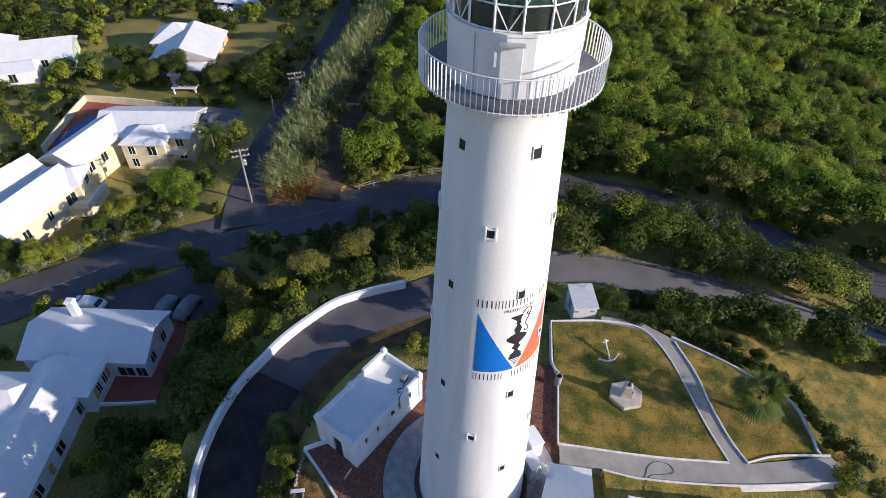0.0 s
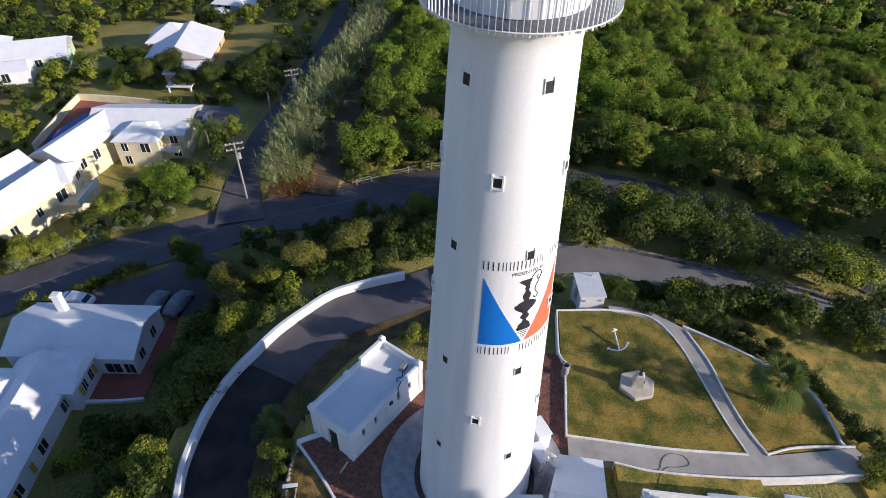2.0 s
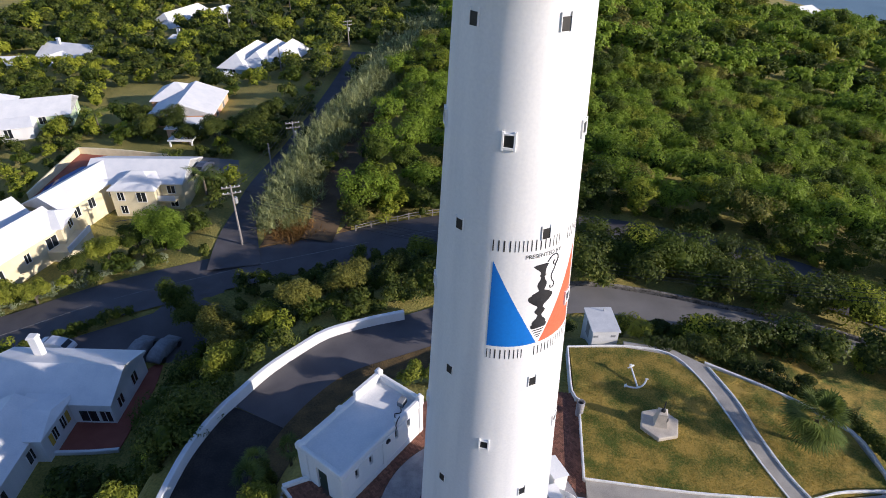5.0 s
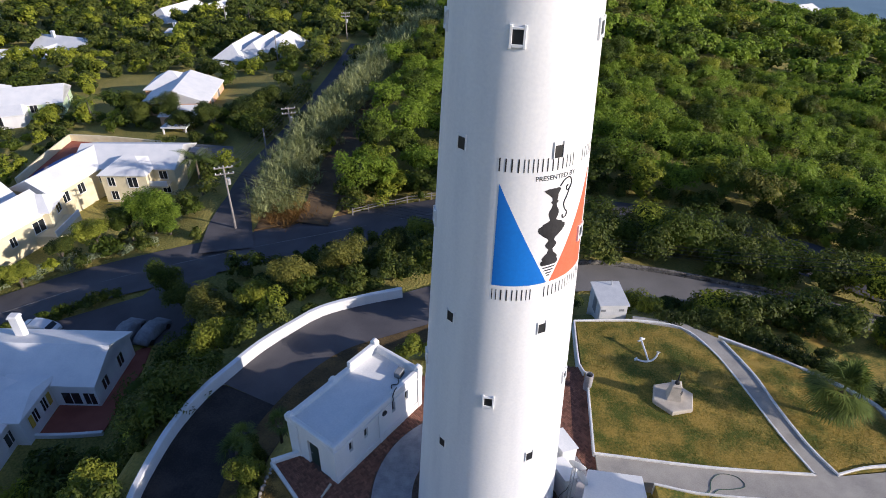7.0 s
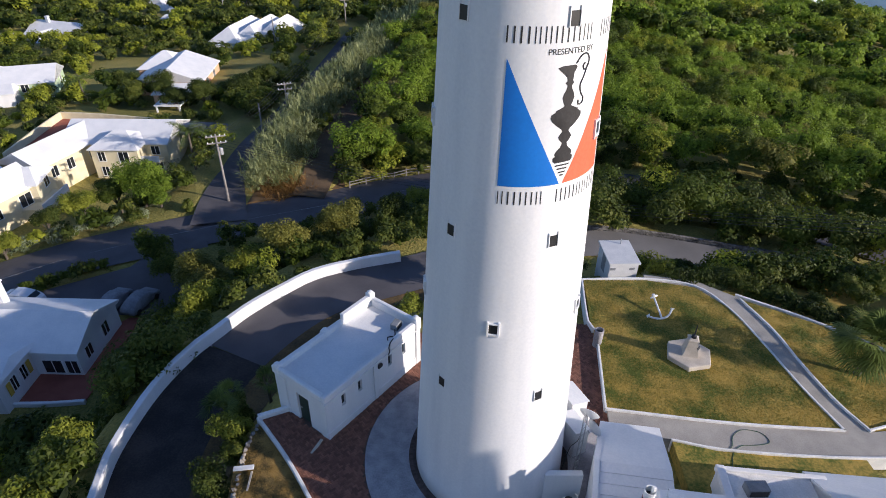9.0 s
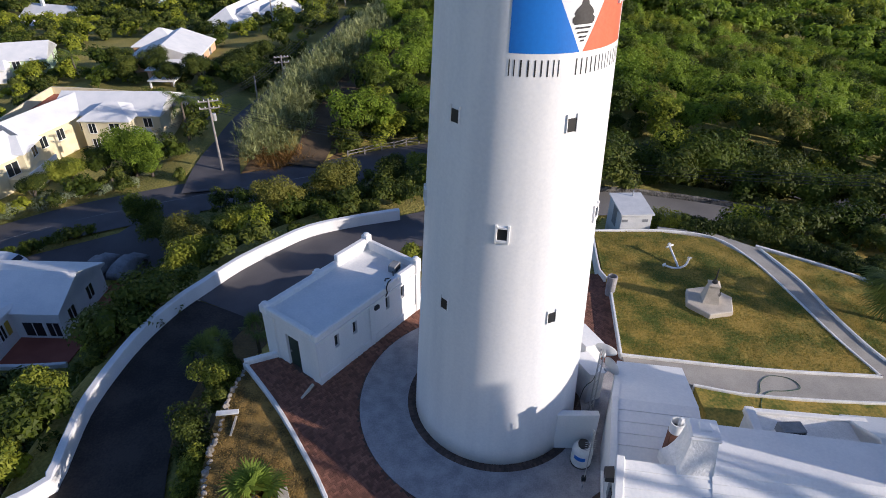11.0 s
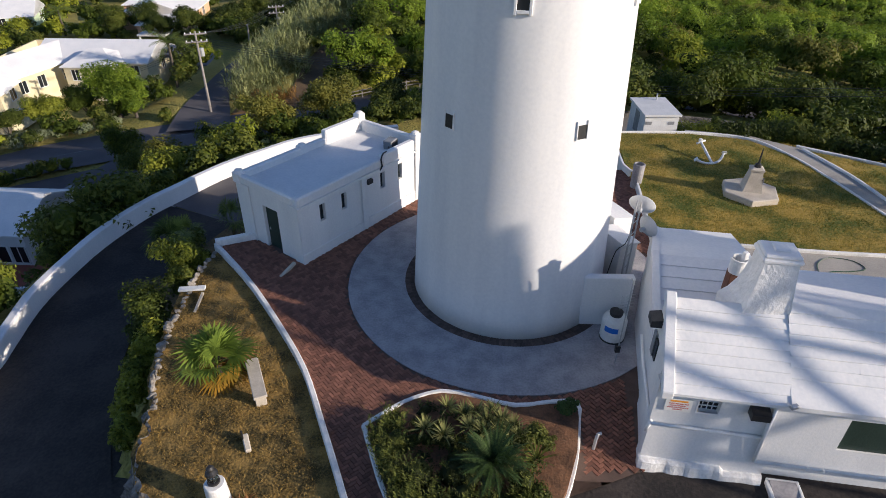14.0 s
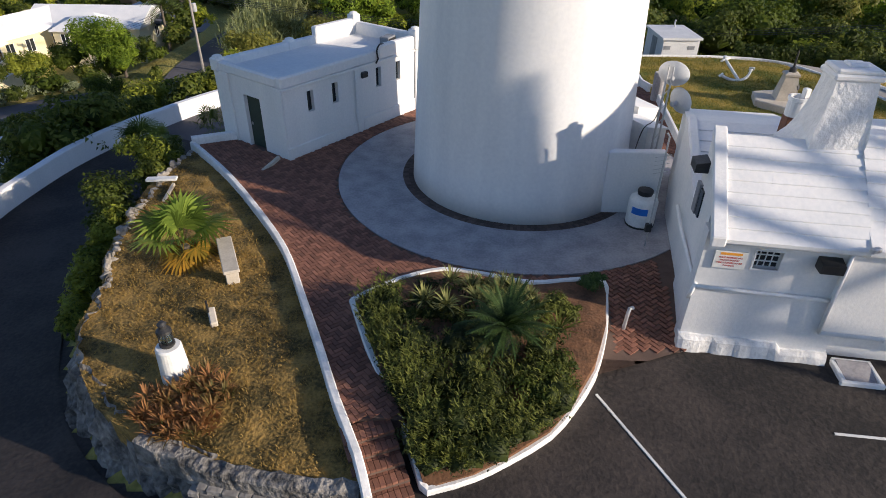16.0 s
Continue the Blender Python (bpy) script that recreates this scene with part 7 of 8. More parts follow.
for x, y, s in ((-2.35, -7.2, 0.40), (-2.45, -8.2, 0.42), (-1.85, -7.45, 0.42), (-1.5, -7.35, 0.40), (-1.2, -7.7, 0.46), (-1.0, -7.35, 0.40), (-0.75, -7.65, 0.46), (-1.3, -8.15, 0.46), (-0.85, -8.1, 0.5), (-0.45, -7.9, 0.44), (-0.55, -8.4, 0.44), (-1.7, -7.95, 0.42), (-0.3, -8.25, 0.42), (0.1, -8.95, 0.62), (-2.75, -11.3, 0.55), (-2.7, -11.75, 0.5), (-2.35, -11.95, 0.45), (-3.0, -8.0, 0.45)):
    V, F = blades(rng, 46, s, 0.05, (8, 85), 34)
    # near-black leaves painted as the shade under the raised rosette
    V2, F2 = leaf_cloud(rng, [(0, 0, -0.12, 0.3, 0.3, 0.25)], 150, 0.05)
    ALOE = plant("aloe", pose(x, y, bed_z(x, y) + (0.34 if y > -8.5 else 0.24), 0, 0, rng.uniform(0, 360)), "spiky pale green aloe rosette in the bed", "aloe", [("leaves", V, F, M_ALOE if y > -8.5 else M_SPRIG)], "aloes in the bed")
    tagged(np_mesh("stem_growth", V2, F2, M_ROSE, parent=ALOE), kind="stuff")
for x, y, s, mt in ((0.15, -8.1, 0.48, M_SPRIG), (1.35, -6.95, 0.32, M_DARKPALM), (1.15, -7.0, 0.30, M_DARKPALM), (-0.1, -10.35, 0.5, M_SHRUB), (-0.55, -10.8, 0.5, M_SHRUB), (0.05, -9.9, 0.42, M_SHRUB), (-0.2, -8.3, 0.4, M_SPRIG), (0.45, -8.35, 0.35, M_SPRIG)):
    b = crown_blobs(rng, s, s * 1.5, 5, 0.2)
    V, F = leaf_cloud(rng, b, 700, 0.045)
    # near-black core colours in the shade inside the shrub
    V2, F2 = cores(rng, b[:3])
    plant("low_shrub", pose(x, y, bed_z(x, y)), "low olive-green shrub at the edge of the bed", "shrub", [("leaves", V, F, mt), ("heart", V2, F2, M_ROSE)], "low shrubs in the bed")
# aloe bank on the mound
for k in range(120):
    x, y = -7.9 + rng.uniform(-0.85, 0.95), -10.95 + rng.uniform(-0.8, 1.0)
    if ((x + 7.85) / 0.95) ** 2 + ((y + 10.95) / 0.95) ** 2 > 1 or math.hypot(x + 8.35, y + 10.05) < 0.45:
        continue
    V, F = blades(rng, 26, rng.uniform(0.20, 0.32), 0.045, (10, 85), 25)
    plant("red_aloe", pose(x, y, lawn_slope(x, y) + rng.uniform(0.0, 0.25), rng.uniform(-15, 15), rng.uniform(-15, 15)), "reddish aloe rosette on the mound", "aloe", [("leaves", V, F, M_REDALOE)], "aloes on the mound")
# fan palm on the mound
M_BPALM = leafy("bright_palm_leaf", (0.035, 0.075, 0.012), (0.22, 0.30, 0.045), 0.8, 0.35)
M_YPALM = leafy("yellow_palm_leaf", (0.20, 0.15, 0.02), (0.50, 0.26, 0.03), 1.5, 0.35)
V, F = fan(rng, 15, 0.7, 1.05, (12, 85), 20, 0.085)
V2, F2 = fan(rng, 7, 0.6, 0.75, (-50, -10), 16, 0.075)
pm = plant("fan_palm", pose(-9.78, -5.5, lawn_slope(-9.78, -5.5)), "young fan palm with yellowing lower leaves on the mound", "palm", [("fronds", V + [0, 0, 0.6], F, M_BPALM), ("dry_fronds", V2 + [0, 0, 0.6], F2, M_YPALM)])
part("trunk", trunk_mesh(0.6, 0.14, 0.12), M_BARK, pm)
# palms and shrubs along the drive
for x, y, h, n, r in ((-14.9, 3.3, 1.9, 18, 0.8), (-12.9, 5.6, 0.9, 14, 0.75), (-15.2, 5.2, 1.0, 12, 0.7)):
    V, F = fan(rng, n, 0.6, r, (-10, 85))
    z = ground_at(x, y)
    t = plant("fan_palm", pose(x, y, z), "small green fan palm above the drive", "palm", [("fronds", V + [0, 0, h + 0.9], F, M_PALM)], "palms above the drive")
    part("trunk", trunk_mesh(h + 0.9, 0.12, 0.1), M_BARK, t)
for x, y, r, mt in ((-13.9, 1.75, 1.15, M_LIME), (-14.2, 3.0, 0.9, M_SHRUB), (-14.2, -1.1, 1.25, M_SHRUB), (-13.6, -2.3, 0.9, M_SHRUB), (-13.3, -3.2, 0.8, M_LIME), (-13.1, -5.2, 0.75, M_LIME), (-12.8, -6.6, 0.6, M_LIME), (-13.4, 0.4, 0.7, M_SHRUB), (-14.6, 4.3, 1.1, M_SHRUB), (-13.2, -4.3, 0.7, M_LIME)):
    b = crown_blobs(rng, r, r * 2.3, 11, 0.2)
    V, F = leaf_cloud(rng, b, int(2600 * r), 0.075)
    # heart in the dark shrub leaf: inner shade coloured into the lime shrubs
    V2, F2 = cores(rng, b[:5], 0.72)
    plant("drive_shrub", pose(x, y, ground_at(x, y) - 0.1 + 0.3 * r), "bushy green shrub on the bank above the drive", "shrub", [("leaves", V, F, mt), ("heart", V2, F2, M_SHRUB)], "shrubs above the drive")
for x, y, r in ((-4.6, 12.4, 1.2), (-3.0, 12.8, 1.1), (-1.6, 12.3, 1.0)):
    b = crown_blobs(rng, r, r * 1.5, 8, 0.2)
    V, F = leaf_cloud(rng, b, 1500, 0.11)
    # dark heart gives the bush's inner shade as colour
    V2, F2 = cores(rng, b[:5], 0.72)
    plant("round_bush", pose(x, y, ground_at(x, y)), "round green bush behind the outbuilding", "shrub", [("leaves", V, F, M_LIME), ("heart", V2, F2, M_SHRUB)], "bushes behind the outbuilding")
# garden palm, hedge, bushes
V, F = fan(rng, 64, 1.25, 1.25, (-60, 85), 18, 0.085)
gp_ = plant("cabbage_palm", pose(22.3, 5.9, 0.1), "full green fan palm on the garden lawn", "palm", [("fronds", V + [0, 0, 2.6], F, M_PALM)])
part("trunk", trunk_mesh(2.7, 0.2, 0.16), M_BARK, gp_)
hedge_line = [(14.6, 15.6), (16.8, 15.4), (19.0, 14.6), (21.2, 12.8), (23.4, 11.0), (25.4, 9.4), (26.6, 8.0), (27.0, 6.2), (27.4, 4.4), (28.2, 3.0), (29.2, 1.9)]
for i, (x, y) in enumerate(smooth_line([(x, y, 0) for x, y in hedge_line], 0.75)[:, :2]):
    b = crown_blobs(rng, 0.95, 1.5, 6, 0.15)
    V, F = leaf_cloud(rng, b, 700, 0.09)
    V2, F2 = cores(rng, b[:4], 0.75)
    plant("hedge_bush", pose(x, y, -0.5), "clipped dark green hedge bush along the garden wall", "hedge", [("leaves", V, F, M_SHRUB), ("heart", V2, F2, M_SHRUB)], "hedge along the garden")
for i, (x, y) in enumerate(smooth_line([(-43.6, 27.3, 0), (-40.5, 29.1, 0), (-37.4, 30.6, 0)], 1.0)[:, :2]):
    b = crown_blobs(rng, 0.85, 1.3, 6, 0.15)
    V, F = leaf_cloud(rng, b, 420, 0.11)
    V2, F2 = cores(rng, b[:1], 0.85)
    plant("verge_bush", pose(x, y, ground_at(x, y)), "low dark green hedge bush between road and car park", "hedge", [("leaves", V, F, M_LEAF_DARK), ("heart", V2, F2, M_LEAF_DARK)], "hedge along the road")
for x, y, r, mt in ((18.6, 15.6, 1.3, M_SHRUB), (20.2, 15.2, 1.1, M_SHRUB), (22.0, 14.1, 0.9, M_SHRUB), (23.5, 13.0, 0.8, M_SHRUB), (25.0, 11.6, 0.8, M_SHRUB), (13.9, 20.5, 1.6, M_LIME), (14.6, 18.8, 1.2, M_LIME), (8.0, 20.5, 1.6, M_SHRUB), (6.8, 18.5, 1.5, M_SHRUB), (30.2, 14.6, 1.5, M_SHRUB), (27.2, 0.4, 1.2, M_LIME), (29.2, -0.4, 1.0, M_SHRUB), (24.4, -3.0, 1.3, M_LIME), (33.5, 12.0, 1.4, M_SHRUB), (26.5, 13.5, 1.2, M_SHRUB)):
    b = crown_blobs(rng, r, r * 1.5, 8, 0.2)
    V, F = leaf_cloud(rng, b, int(1500 * r), 0.09)
    # lime bushes too get a dark heart, painted as their inner shade
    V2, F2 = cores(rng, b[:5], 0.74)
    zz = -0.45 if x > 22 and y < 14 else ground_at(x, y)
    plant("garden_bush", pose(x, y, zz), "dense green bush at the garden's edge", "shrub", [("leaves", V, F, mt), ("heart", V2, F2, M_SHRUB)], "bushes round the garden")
# larger trees below; (1.2, 17.4) and (3.4, 18.2) are unseen, added to shade the drive
for x, y, r, h, mt in ((-38.6, 44.0, 3.7, 5.6, M_LEAF), (-36.4, 43.2, 2.4, 3.8, M_LEAF), (-41.6, 43.6, 2.3, 3.4, M_LEAF_DARK), (-31.6, 30.6, 2.2, 4.2, M_LEAF_DARK), (-44.6, 41.0, 2.3, 3.0, M_LIME), (-47.2, 38.0, 1.8, 2.2, M_SHRUB), (-53.0, 33.5, 2.2, 2.6, M_LIME), (-50.0, 34.0, 1.8, 2.2, M_LIME), (-57, 34.0, 2.0, 2.4, M_SHRUB), (-25.6, 25.8, 3.0, 5.2, M_LEAF_OLIVE), (-23.2, 21.5, 2.5, 4.6, M_LEAF_OLIVE), (-20.0, 25.0, 2.3, 4.2, M_LIME), (-21.8, 17.2, 2.0, 3.4, M_LIME), (-16.2, 24.6, 2.3, 4.0, M_LEAF_OLIVE), (-12.0, 27.0, 2.4, 4.0, M_LEAF_OLIVE), (-29.5, 29.0, 2.0, 3.0, M_SHRUB), (-7.5, 31.0, 2.2, 3.0, M_SHRUB), (-5.0, 38.5, 2.0, 2.8, M_LIME), (1.2, 17.4, 1.7, 3.4, M_SHRUB), (3.4, 18.2, 1.8, 3.6, M_SHRUB), (-51.0, 81.5, 3.2, 3.4, M_SHRUB), (-56.0, 80.0, 2.8, 3.2, M_SHRUB), (-47.0, 76.5, 2.6, 3.0, M_SHRUB), (-42.0, 77.0, 3.0, 3.6, M_SHRUB), (-36.5, 78.5, 2.6, 3.4, M_SHRUB), (-34, 85.0, 2.8, 3.2, M_SHRUB), (-60, 87, 2.4, 3.0, M_SHRUB), (-23.5, 8.5, 1.9, 2.8, M_SHRUB), (-24.0, 2.0, 1.8, 2.6, M_LIME), (-23.8, -2.0, 1.8, 2.8, M_LIME), (-25.2, 14.0, 1.9, 2.8, M_SHRUB)):
    z = ground_at(x, y)
    tree(pose(x, y, z, 0, 0, rng.uniform(0, 360)), rng, r, h, int(2000 * r), 0.12 if r < 2.5 else 0.135, mt, "leafy green tree with an uneven crown on the slope", "trees on the slope", 0.7 + min(2.6, max(0.0, -10.8 - z)) * (36 < y < 48))
# coconut palm beside the villa and others
for x, y, h, n in ((-35.95, 53.8, 5.4, 20), (-66.0, 83.0, 4.0, 14), (-31.5, 118.0, 4.5, 16), (-58, 158, 6, 16), (-50, 172, 6, 16)):
    V, F = feather(rng, n, 3.3, 0.9, (-15, 70), 70, 16, 0.05, 0.06)
    z = ground_at(x, y)
    t = plant("coconut_palm", pose(x, y, z), "tall palm with drooping feathery fronds", "palm", [("fronds", V + [0, 0, h], F, M_PALM)], "tall palms")
    part("trunk", trunk_mesh(h + 0.2, 0.2, 0.14), M_BARK, t)

bm = bmesh.new()
prism(bm, [(-26.2, 43.9), (-20.5, 45.6), (-14.8, 47.2), (-15.4, 51), (-19.5, 56), (-25.5, 50)], lambda x, y: ground_at(x, y) - 0.6, lambda x, y: ground_at(x, y) + 0.12)
tagged(part("dirt_verge", bm, material("dry_verge", (0.060, 0.040, 0.020), (0.20, 0.12, 0.05), 0.8, 0.95, 9, 0.9, 0.05, 0.6)), "dry brown dirt and dead reeds beside the road", "ground", kind="structure")
M_PALEBUSH = leafy("pale_bush_leaf", (0.09, 0.12, 0.06), (0.30, 0.34, 0.20), 0.5, 0.3)
for i, (x, y) in enumerate(smooth_line([(-57.5, 30.8, 0), (-50.5, 34.4, 0), (-44.0, 37.8, 0), (-37.6, 41.2, 0)], 1.25)[:, :2]):
    r = rng.uniform(0.8, 1.25)
    b = crown_blobs(rng, r, r * 1.3, 6, 0.15)
    V, F = leaf_cloud(rng, b, 620, 0.10)
    # dark heart under pale leaves: shade put into the core's colour
    V2, F2 = cores(rng, b[:2], 0.8)
    plant("roadside_bush", pose(x + rng.normal() * 0.3, y + rng.normal() * 0.3, ground_at(x, y) - 0.1), "pale grey-green bush along the road", "shrub", [("leaves", V, F, M_PALEBUSH if rng.random() < 0.6 else M_SHRUB), ("heart", V2, F2, M_SHRUB)], "bushes along the road")
# dead brown reeds at the foot
dead = Grove()
for k in range(150):
    x, y = -22.4 + rng.normal() * 1.5, 46.3 + rng.normal() * 0.8
    V, F = blades(rng, 8, rng.uniform(0.7, 1.5), 0.08, (15, 90), 70, 2, 0.1)
    dead.add(V + [x, y, ground_at(x, y)], F)
dead.finish("dead_reeds", leafy("dead_reed_leaf", (0.10, 0.06, 0.02), (0.36, 0.20, 0.06), 0.8, 0.3), "dead orange-brown reeds at the bank's foot", "reeds")
# tall reeds along the track
reeds = Grove()
cl = smooth_line([(-24.2, 46.0, 1.8), (-24.3, 48, 2.8), (-24.0, 52, 3.4), (-23.4, 61, 3.6), (-20.6, 75, 3.6), (-16.8, 90, 4.0), (-14.0, 108, 6), (-8, 135, 9), (-4, 165, 12)], 0.9)
ns = sides(cl)
for p, s in zip(cl, ns):
    far_ = p[1] > 105
    zr = ground_at(p[0], p[1])
    for k in range(int(p[2] * (3.7 if not far_ else 2.4))):
        o = float(np.clip(rng.normal() * 0.55, -1.25, 1.25)) * p[2]
        x, y = p[0] + s[0] * o + rng.normal() * 0.3, p[1] + s[1] * o + rng.normal() * 0.3
        h = rng.uniform(2.2, 4.8) * (1.0 - 0.35 * abs(o) / p[2])
        for q in range(4):
            zz = h * (0.35 + 0.22 * q)
            V, F = blades(rng, 8 if not far_ else 5, rng.uniform(0.9, 1.5), 0.13 if not far_ else 0.24, (10, 92), 75, 2, 0.15)
            reeds.add(V + [x + rng.normal() * 0.25, y + rng.normal() * 0.25, zr + zz], F)
reeds.finish("reed_bank", M_REED, "tall grey-green reeds along the dirt track", "reeds")

# ---- poles, wires, fence, cars ----
M_WOODPOLE = material("weathered_pole", (0.20, 0.18, 0.16), (0.36, 0.33, 0.30), 2, 0.9, 20, 0.4, 0.01, 0.8)


def utility_pole(x, y, h, arms=2, label="weathered wooden utility pole with crossarms", yaw=20):
    z = ground_at(x, y)
    t = thing("utility_pole", pose(x, y, z, 0, 0, yaw), label, "pole", "utility poles")
    bm = bmesh.new()
    tube(bm, [(0, 0, -0.2), (0, 0, h)], 0.15, 8, 0.10)
    part("shaft", bm, M_WOODPOLE, t)
    for i in range(arms):
        part("crossarm", one_box(-1.1, 1.1, -0.06, 0.06, h - 0.35 - 0.8 * i, h - 0.22 - 0.8 * i), M_WOODPOLE, t)
        for q in (-1.0, -0.45, 0.45, 1.0):
            bm = bmesh.new()
            lathe(bm, [(0.05, 0), (0.06, 0.08), (0.03, 0.16)], 6, pose(q, 0, h - 0.22 - 0.8 * i))
            part("insulator", bm, M_FRAME, t)
    if arms:
        bm = bmesh.new()
        lathe(bm, [(0.22, 0), (0.24, 0.1), (0.24, 0.75), (0.2, 0.82)], 12, pose(0.3, 0.2, h - 2.6))
        part("transformer", bm, M_STEEL, t)
    return z + h


zt1 = utility_pole(-28.5, 44.1, 8.6, 2)
zt2 = utility_pole(-27.2, 71.4, 5.6, 2)
zt3 = utility_pole(-27.2, 136, 6.5, 2)
utility_pole(-30.0, 66.0, 4.2, 0, "thin grey wooden pole beside the hedge")
utility_pole(-62.0, 150.0, 7.5, 1)
utility_pole(-40.0, 116.0, 6.0, 0, "thin grey wooden pole beside the hedge")
zt4 = utility_pole(43.5, 17.5, 8.0, 1)


def wire(a, b, sag, name="power_line"):
    bm = bmesh.new()
    a, b = Vector(a), Vector(b)
    tube(bm, [a.lerp(b, k / 14) - Vector((0, 0, sag * 4 * (k / 14) * (1 - k / 14))) for k in range(15)], 0.018, 4)
    tagged(part(name, bm, M_BLACK), "thin dark overhead power line between poles", "wire", "power lines")


for q in (-1.0, -0.4, 0.4, 1.0):
    wire((-28.5 + q * 0.9, 44.1 + q * 0.3, zt1 - 0.2), (-27.2 + q * 0.9, 71.4 + q * 0.3, zt2 - 0.2), 0.8)
    wire((-27.2 + q * 0.9, 71.4 + q * 0.3, zt2 - 0.2), (-27.2 + q * 0.9, 136 + q * 0.3, zt3 - 0.2), 1.6)
    wire((-28.5 + q * 0.3, 44.1 + q * 0.9, zt1 - 0.9), (43.5 + q * 0.3, 17.5 + q * 0.9, zt4 - 0.3), 2.5)
for q in (0, 0.5, 1.0):
    wire((-28.5, 44.1 + q * 0.4, zt1 - 1.2 - q * 0.5), (-46.0, 47.0 + q, -8.4 - q * 0.4), 0.5)
fence = tagged(new("roadside_fence"), "weathered timber post-and-rail fence beside the road", "fence", kind="structure")
fl = smooth_line([(-14.1, 46.9, 0), (-10.1, 48.2, 0), (-5.6, 49.1, 0), (-0.6, 49.5, 0)], 1.5)
for a, b in zip(fl, fl[1:]):
    z0, z1 = -8.5, -8.4
    za, zb = ground_at(a[0], a[1]), ground_at(b[0], b[1])
    part("post", one_box(-0.07, 0.07, -0.07, 0.07, -0.2, 0.95, pose(a[0], a[1], za)), M_WOODPOLE, fence)
    for h in (0.42, 0.8):
        bm = bmesh.new()
        tube(bm, [(a[0], a[1], za + h), (b[0], b[1], zb + h)], 0.055, 5)
        part("rail", bm, M_WOODPOLE, fence)


def car(m, paint, label, covered=False):
    """A small car: shaped body, glass, wheels."""
    t = thing("car", m, label, "car", "parked cars")
    prof = [(-1.95, 0.35), (-1.98, 0.72), (-1.75, 0.92), (-1.25, 1.32), (-0.2, 1.45), (0.55, 1.38), (1.1, 0.98), (1.8, 0.82), (1.98, 0.6), (1.95, 0.35)]
    bm = bmesh.new()
    secs = []
    for y, f, dz in ((-0.80, 0.93, -0.10), (-0.70, 1.0, 0.0), (0.70, 1.0, 0.0), (0.80, 0.93, -0.10)):
        secs.append([bm.verts.new((x * (f if z > 0.5 else 1), y * (0.86 if z > 1.0 else 1), z + (dz if z > 1.0 else 0))) for x, z in prof])
    for a, b in zip(secs, secs[1:]):
        for k in range(len(prof) - 1):
            bm.faces.new((a[k], a[k + 1], b[k + 1], b[k]))
        bm.faces.new((a[-1], a[0], b[0], b[-1]))
    bm.faces.new(secs[0])
    bm.faces.new(list(reversed(secs[-1])))
    bmesh.ops.recalc_face_normals(bm, faces=bm.faces[:])
    part("body", bm, paint, t, smooth=covered)
    if not covered:
        for s in (-1, 1):
            part("side_window", one_box(-1.0, 0.6, -0.012, 0.012, 1.0, 1.27, pose(0, s * 0.735, 0, s * 8)), M_PANE, t)
        part("windscreen", one_box(-0.3, 0.3, -0.6, 0.6, -0.012, 0.012, pose(0.86, 0, 1.2, 0, 37)), M_PANE, t)
        part("rear_window", one_box(-0.26, 0.26, -0.58, 0.58, -0.012, 0.012, pose(-1.52, 0, 1.13, 0, -41)), M_PANE, t)
    for x in (-1.25, 1.25):
        for y in (-0.74, 0.74):
            bm = bmesh.new()
            lathe(bm, [(0.16, -0.1), (0.3, -0.1), (0.31, 0.0), (0.3, 0.1), (0.16, 0.1)], 16, pose(x, y, 0.31, 90))
            w = part("tyre", bm, M_BLACK, t)
            bm = bmesh.new()
            lathe(bm, [(0.17, -0.08), (0.17, 0.08)], 12, pose(x, y, 0.31, 90))
            part("rim", bm, M_STEEL, w)


M_CARW = material("white_car_paint", (0.62, 0.64, 0.66), (0.70, 0.72, 0.74), 2, 0.2, 8, 0.02)
M_COVER = material("car_cover", (0.16, 0.17, 0.19), (0.27, 0.28, 0.30), 1.5, 0.9, 8, 0.6, 0.04)
M_COVER2 = material("blue_car_paint", (0.05, 0.06, 0.09), (0.08, 0.09, 0.12), 2, 0.3, 8, 0.02)
car(pose(-42.9, 25.5, -11.0, 0, 0, 170), M_CARW, "small white hatchback parked beside the road")
car(pose(-33.9, 25.2, -11.0, 0, 0, 80), M_COVER, "parked car under a dull grey cover", True)
car(pose(-31.4, 25.3, -11.0, 0, 0, 75), M_COVER, "parked car under a dull grey cover", True)
car(pose(-52.2, 114.5, ground_at(-52.2, 114.5), 0, 0, 15), M_CARW, "white car parked before the hipped house")
car(pose(-40.2, 64.4, -9.45, 0, 0, 80), M_COVER2, "dark car parked in the villa's forecourt")
# kerb end beside the parking
bm = bmesh.new()
wall_along(bm, [(-38.5, 31.6, -11.3), (-35.2, 33.0, -11.3), (-33.6, 32.8, -11.3), (-33.4, 31.2, -11.3)], 0.22, -0.4, 0.3, 0.5)
tagged(part("road_kerb", bm, M_COPING), "curved white kerb at the car park entrance", "kerb", kind="structure")
M_FADED = material("faded_paint", (0.09, 0.09, 0.09), (0.26, 0.26, 0.25), 1.2, 0.85, 8, 0.3, 0.01, 0.7)
rl = ROAD[(ROAD[:, 0] > -70) & (ROAD[:, 0] < 60)]
bm = bmesh.new()
wall_along(bm, [(p[0], p[1], p[2]) for p in rl[::4]], 0.10, 0.0, 0.052, 2)
tagged(part("centre_line", bm, M_FADED), "faded white centre line on the road", "marking", kind="structure")
off = sides(LANE)
bm = bmesh.new()
wall_along(bm, [(p[0] + s[0] * 2.35, p[1] + s[1] * 2.35, p[2]) for p, s in list(zip(LANE, off))[8:60:3]], 0.3, -0.6, 0.4, 1.2, 0, 0.03)
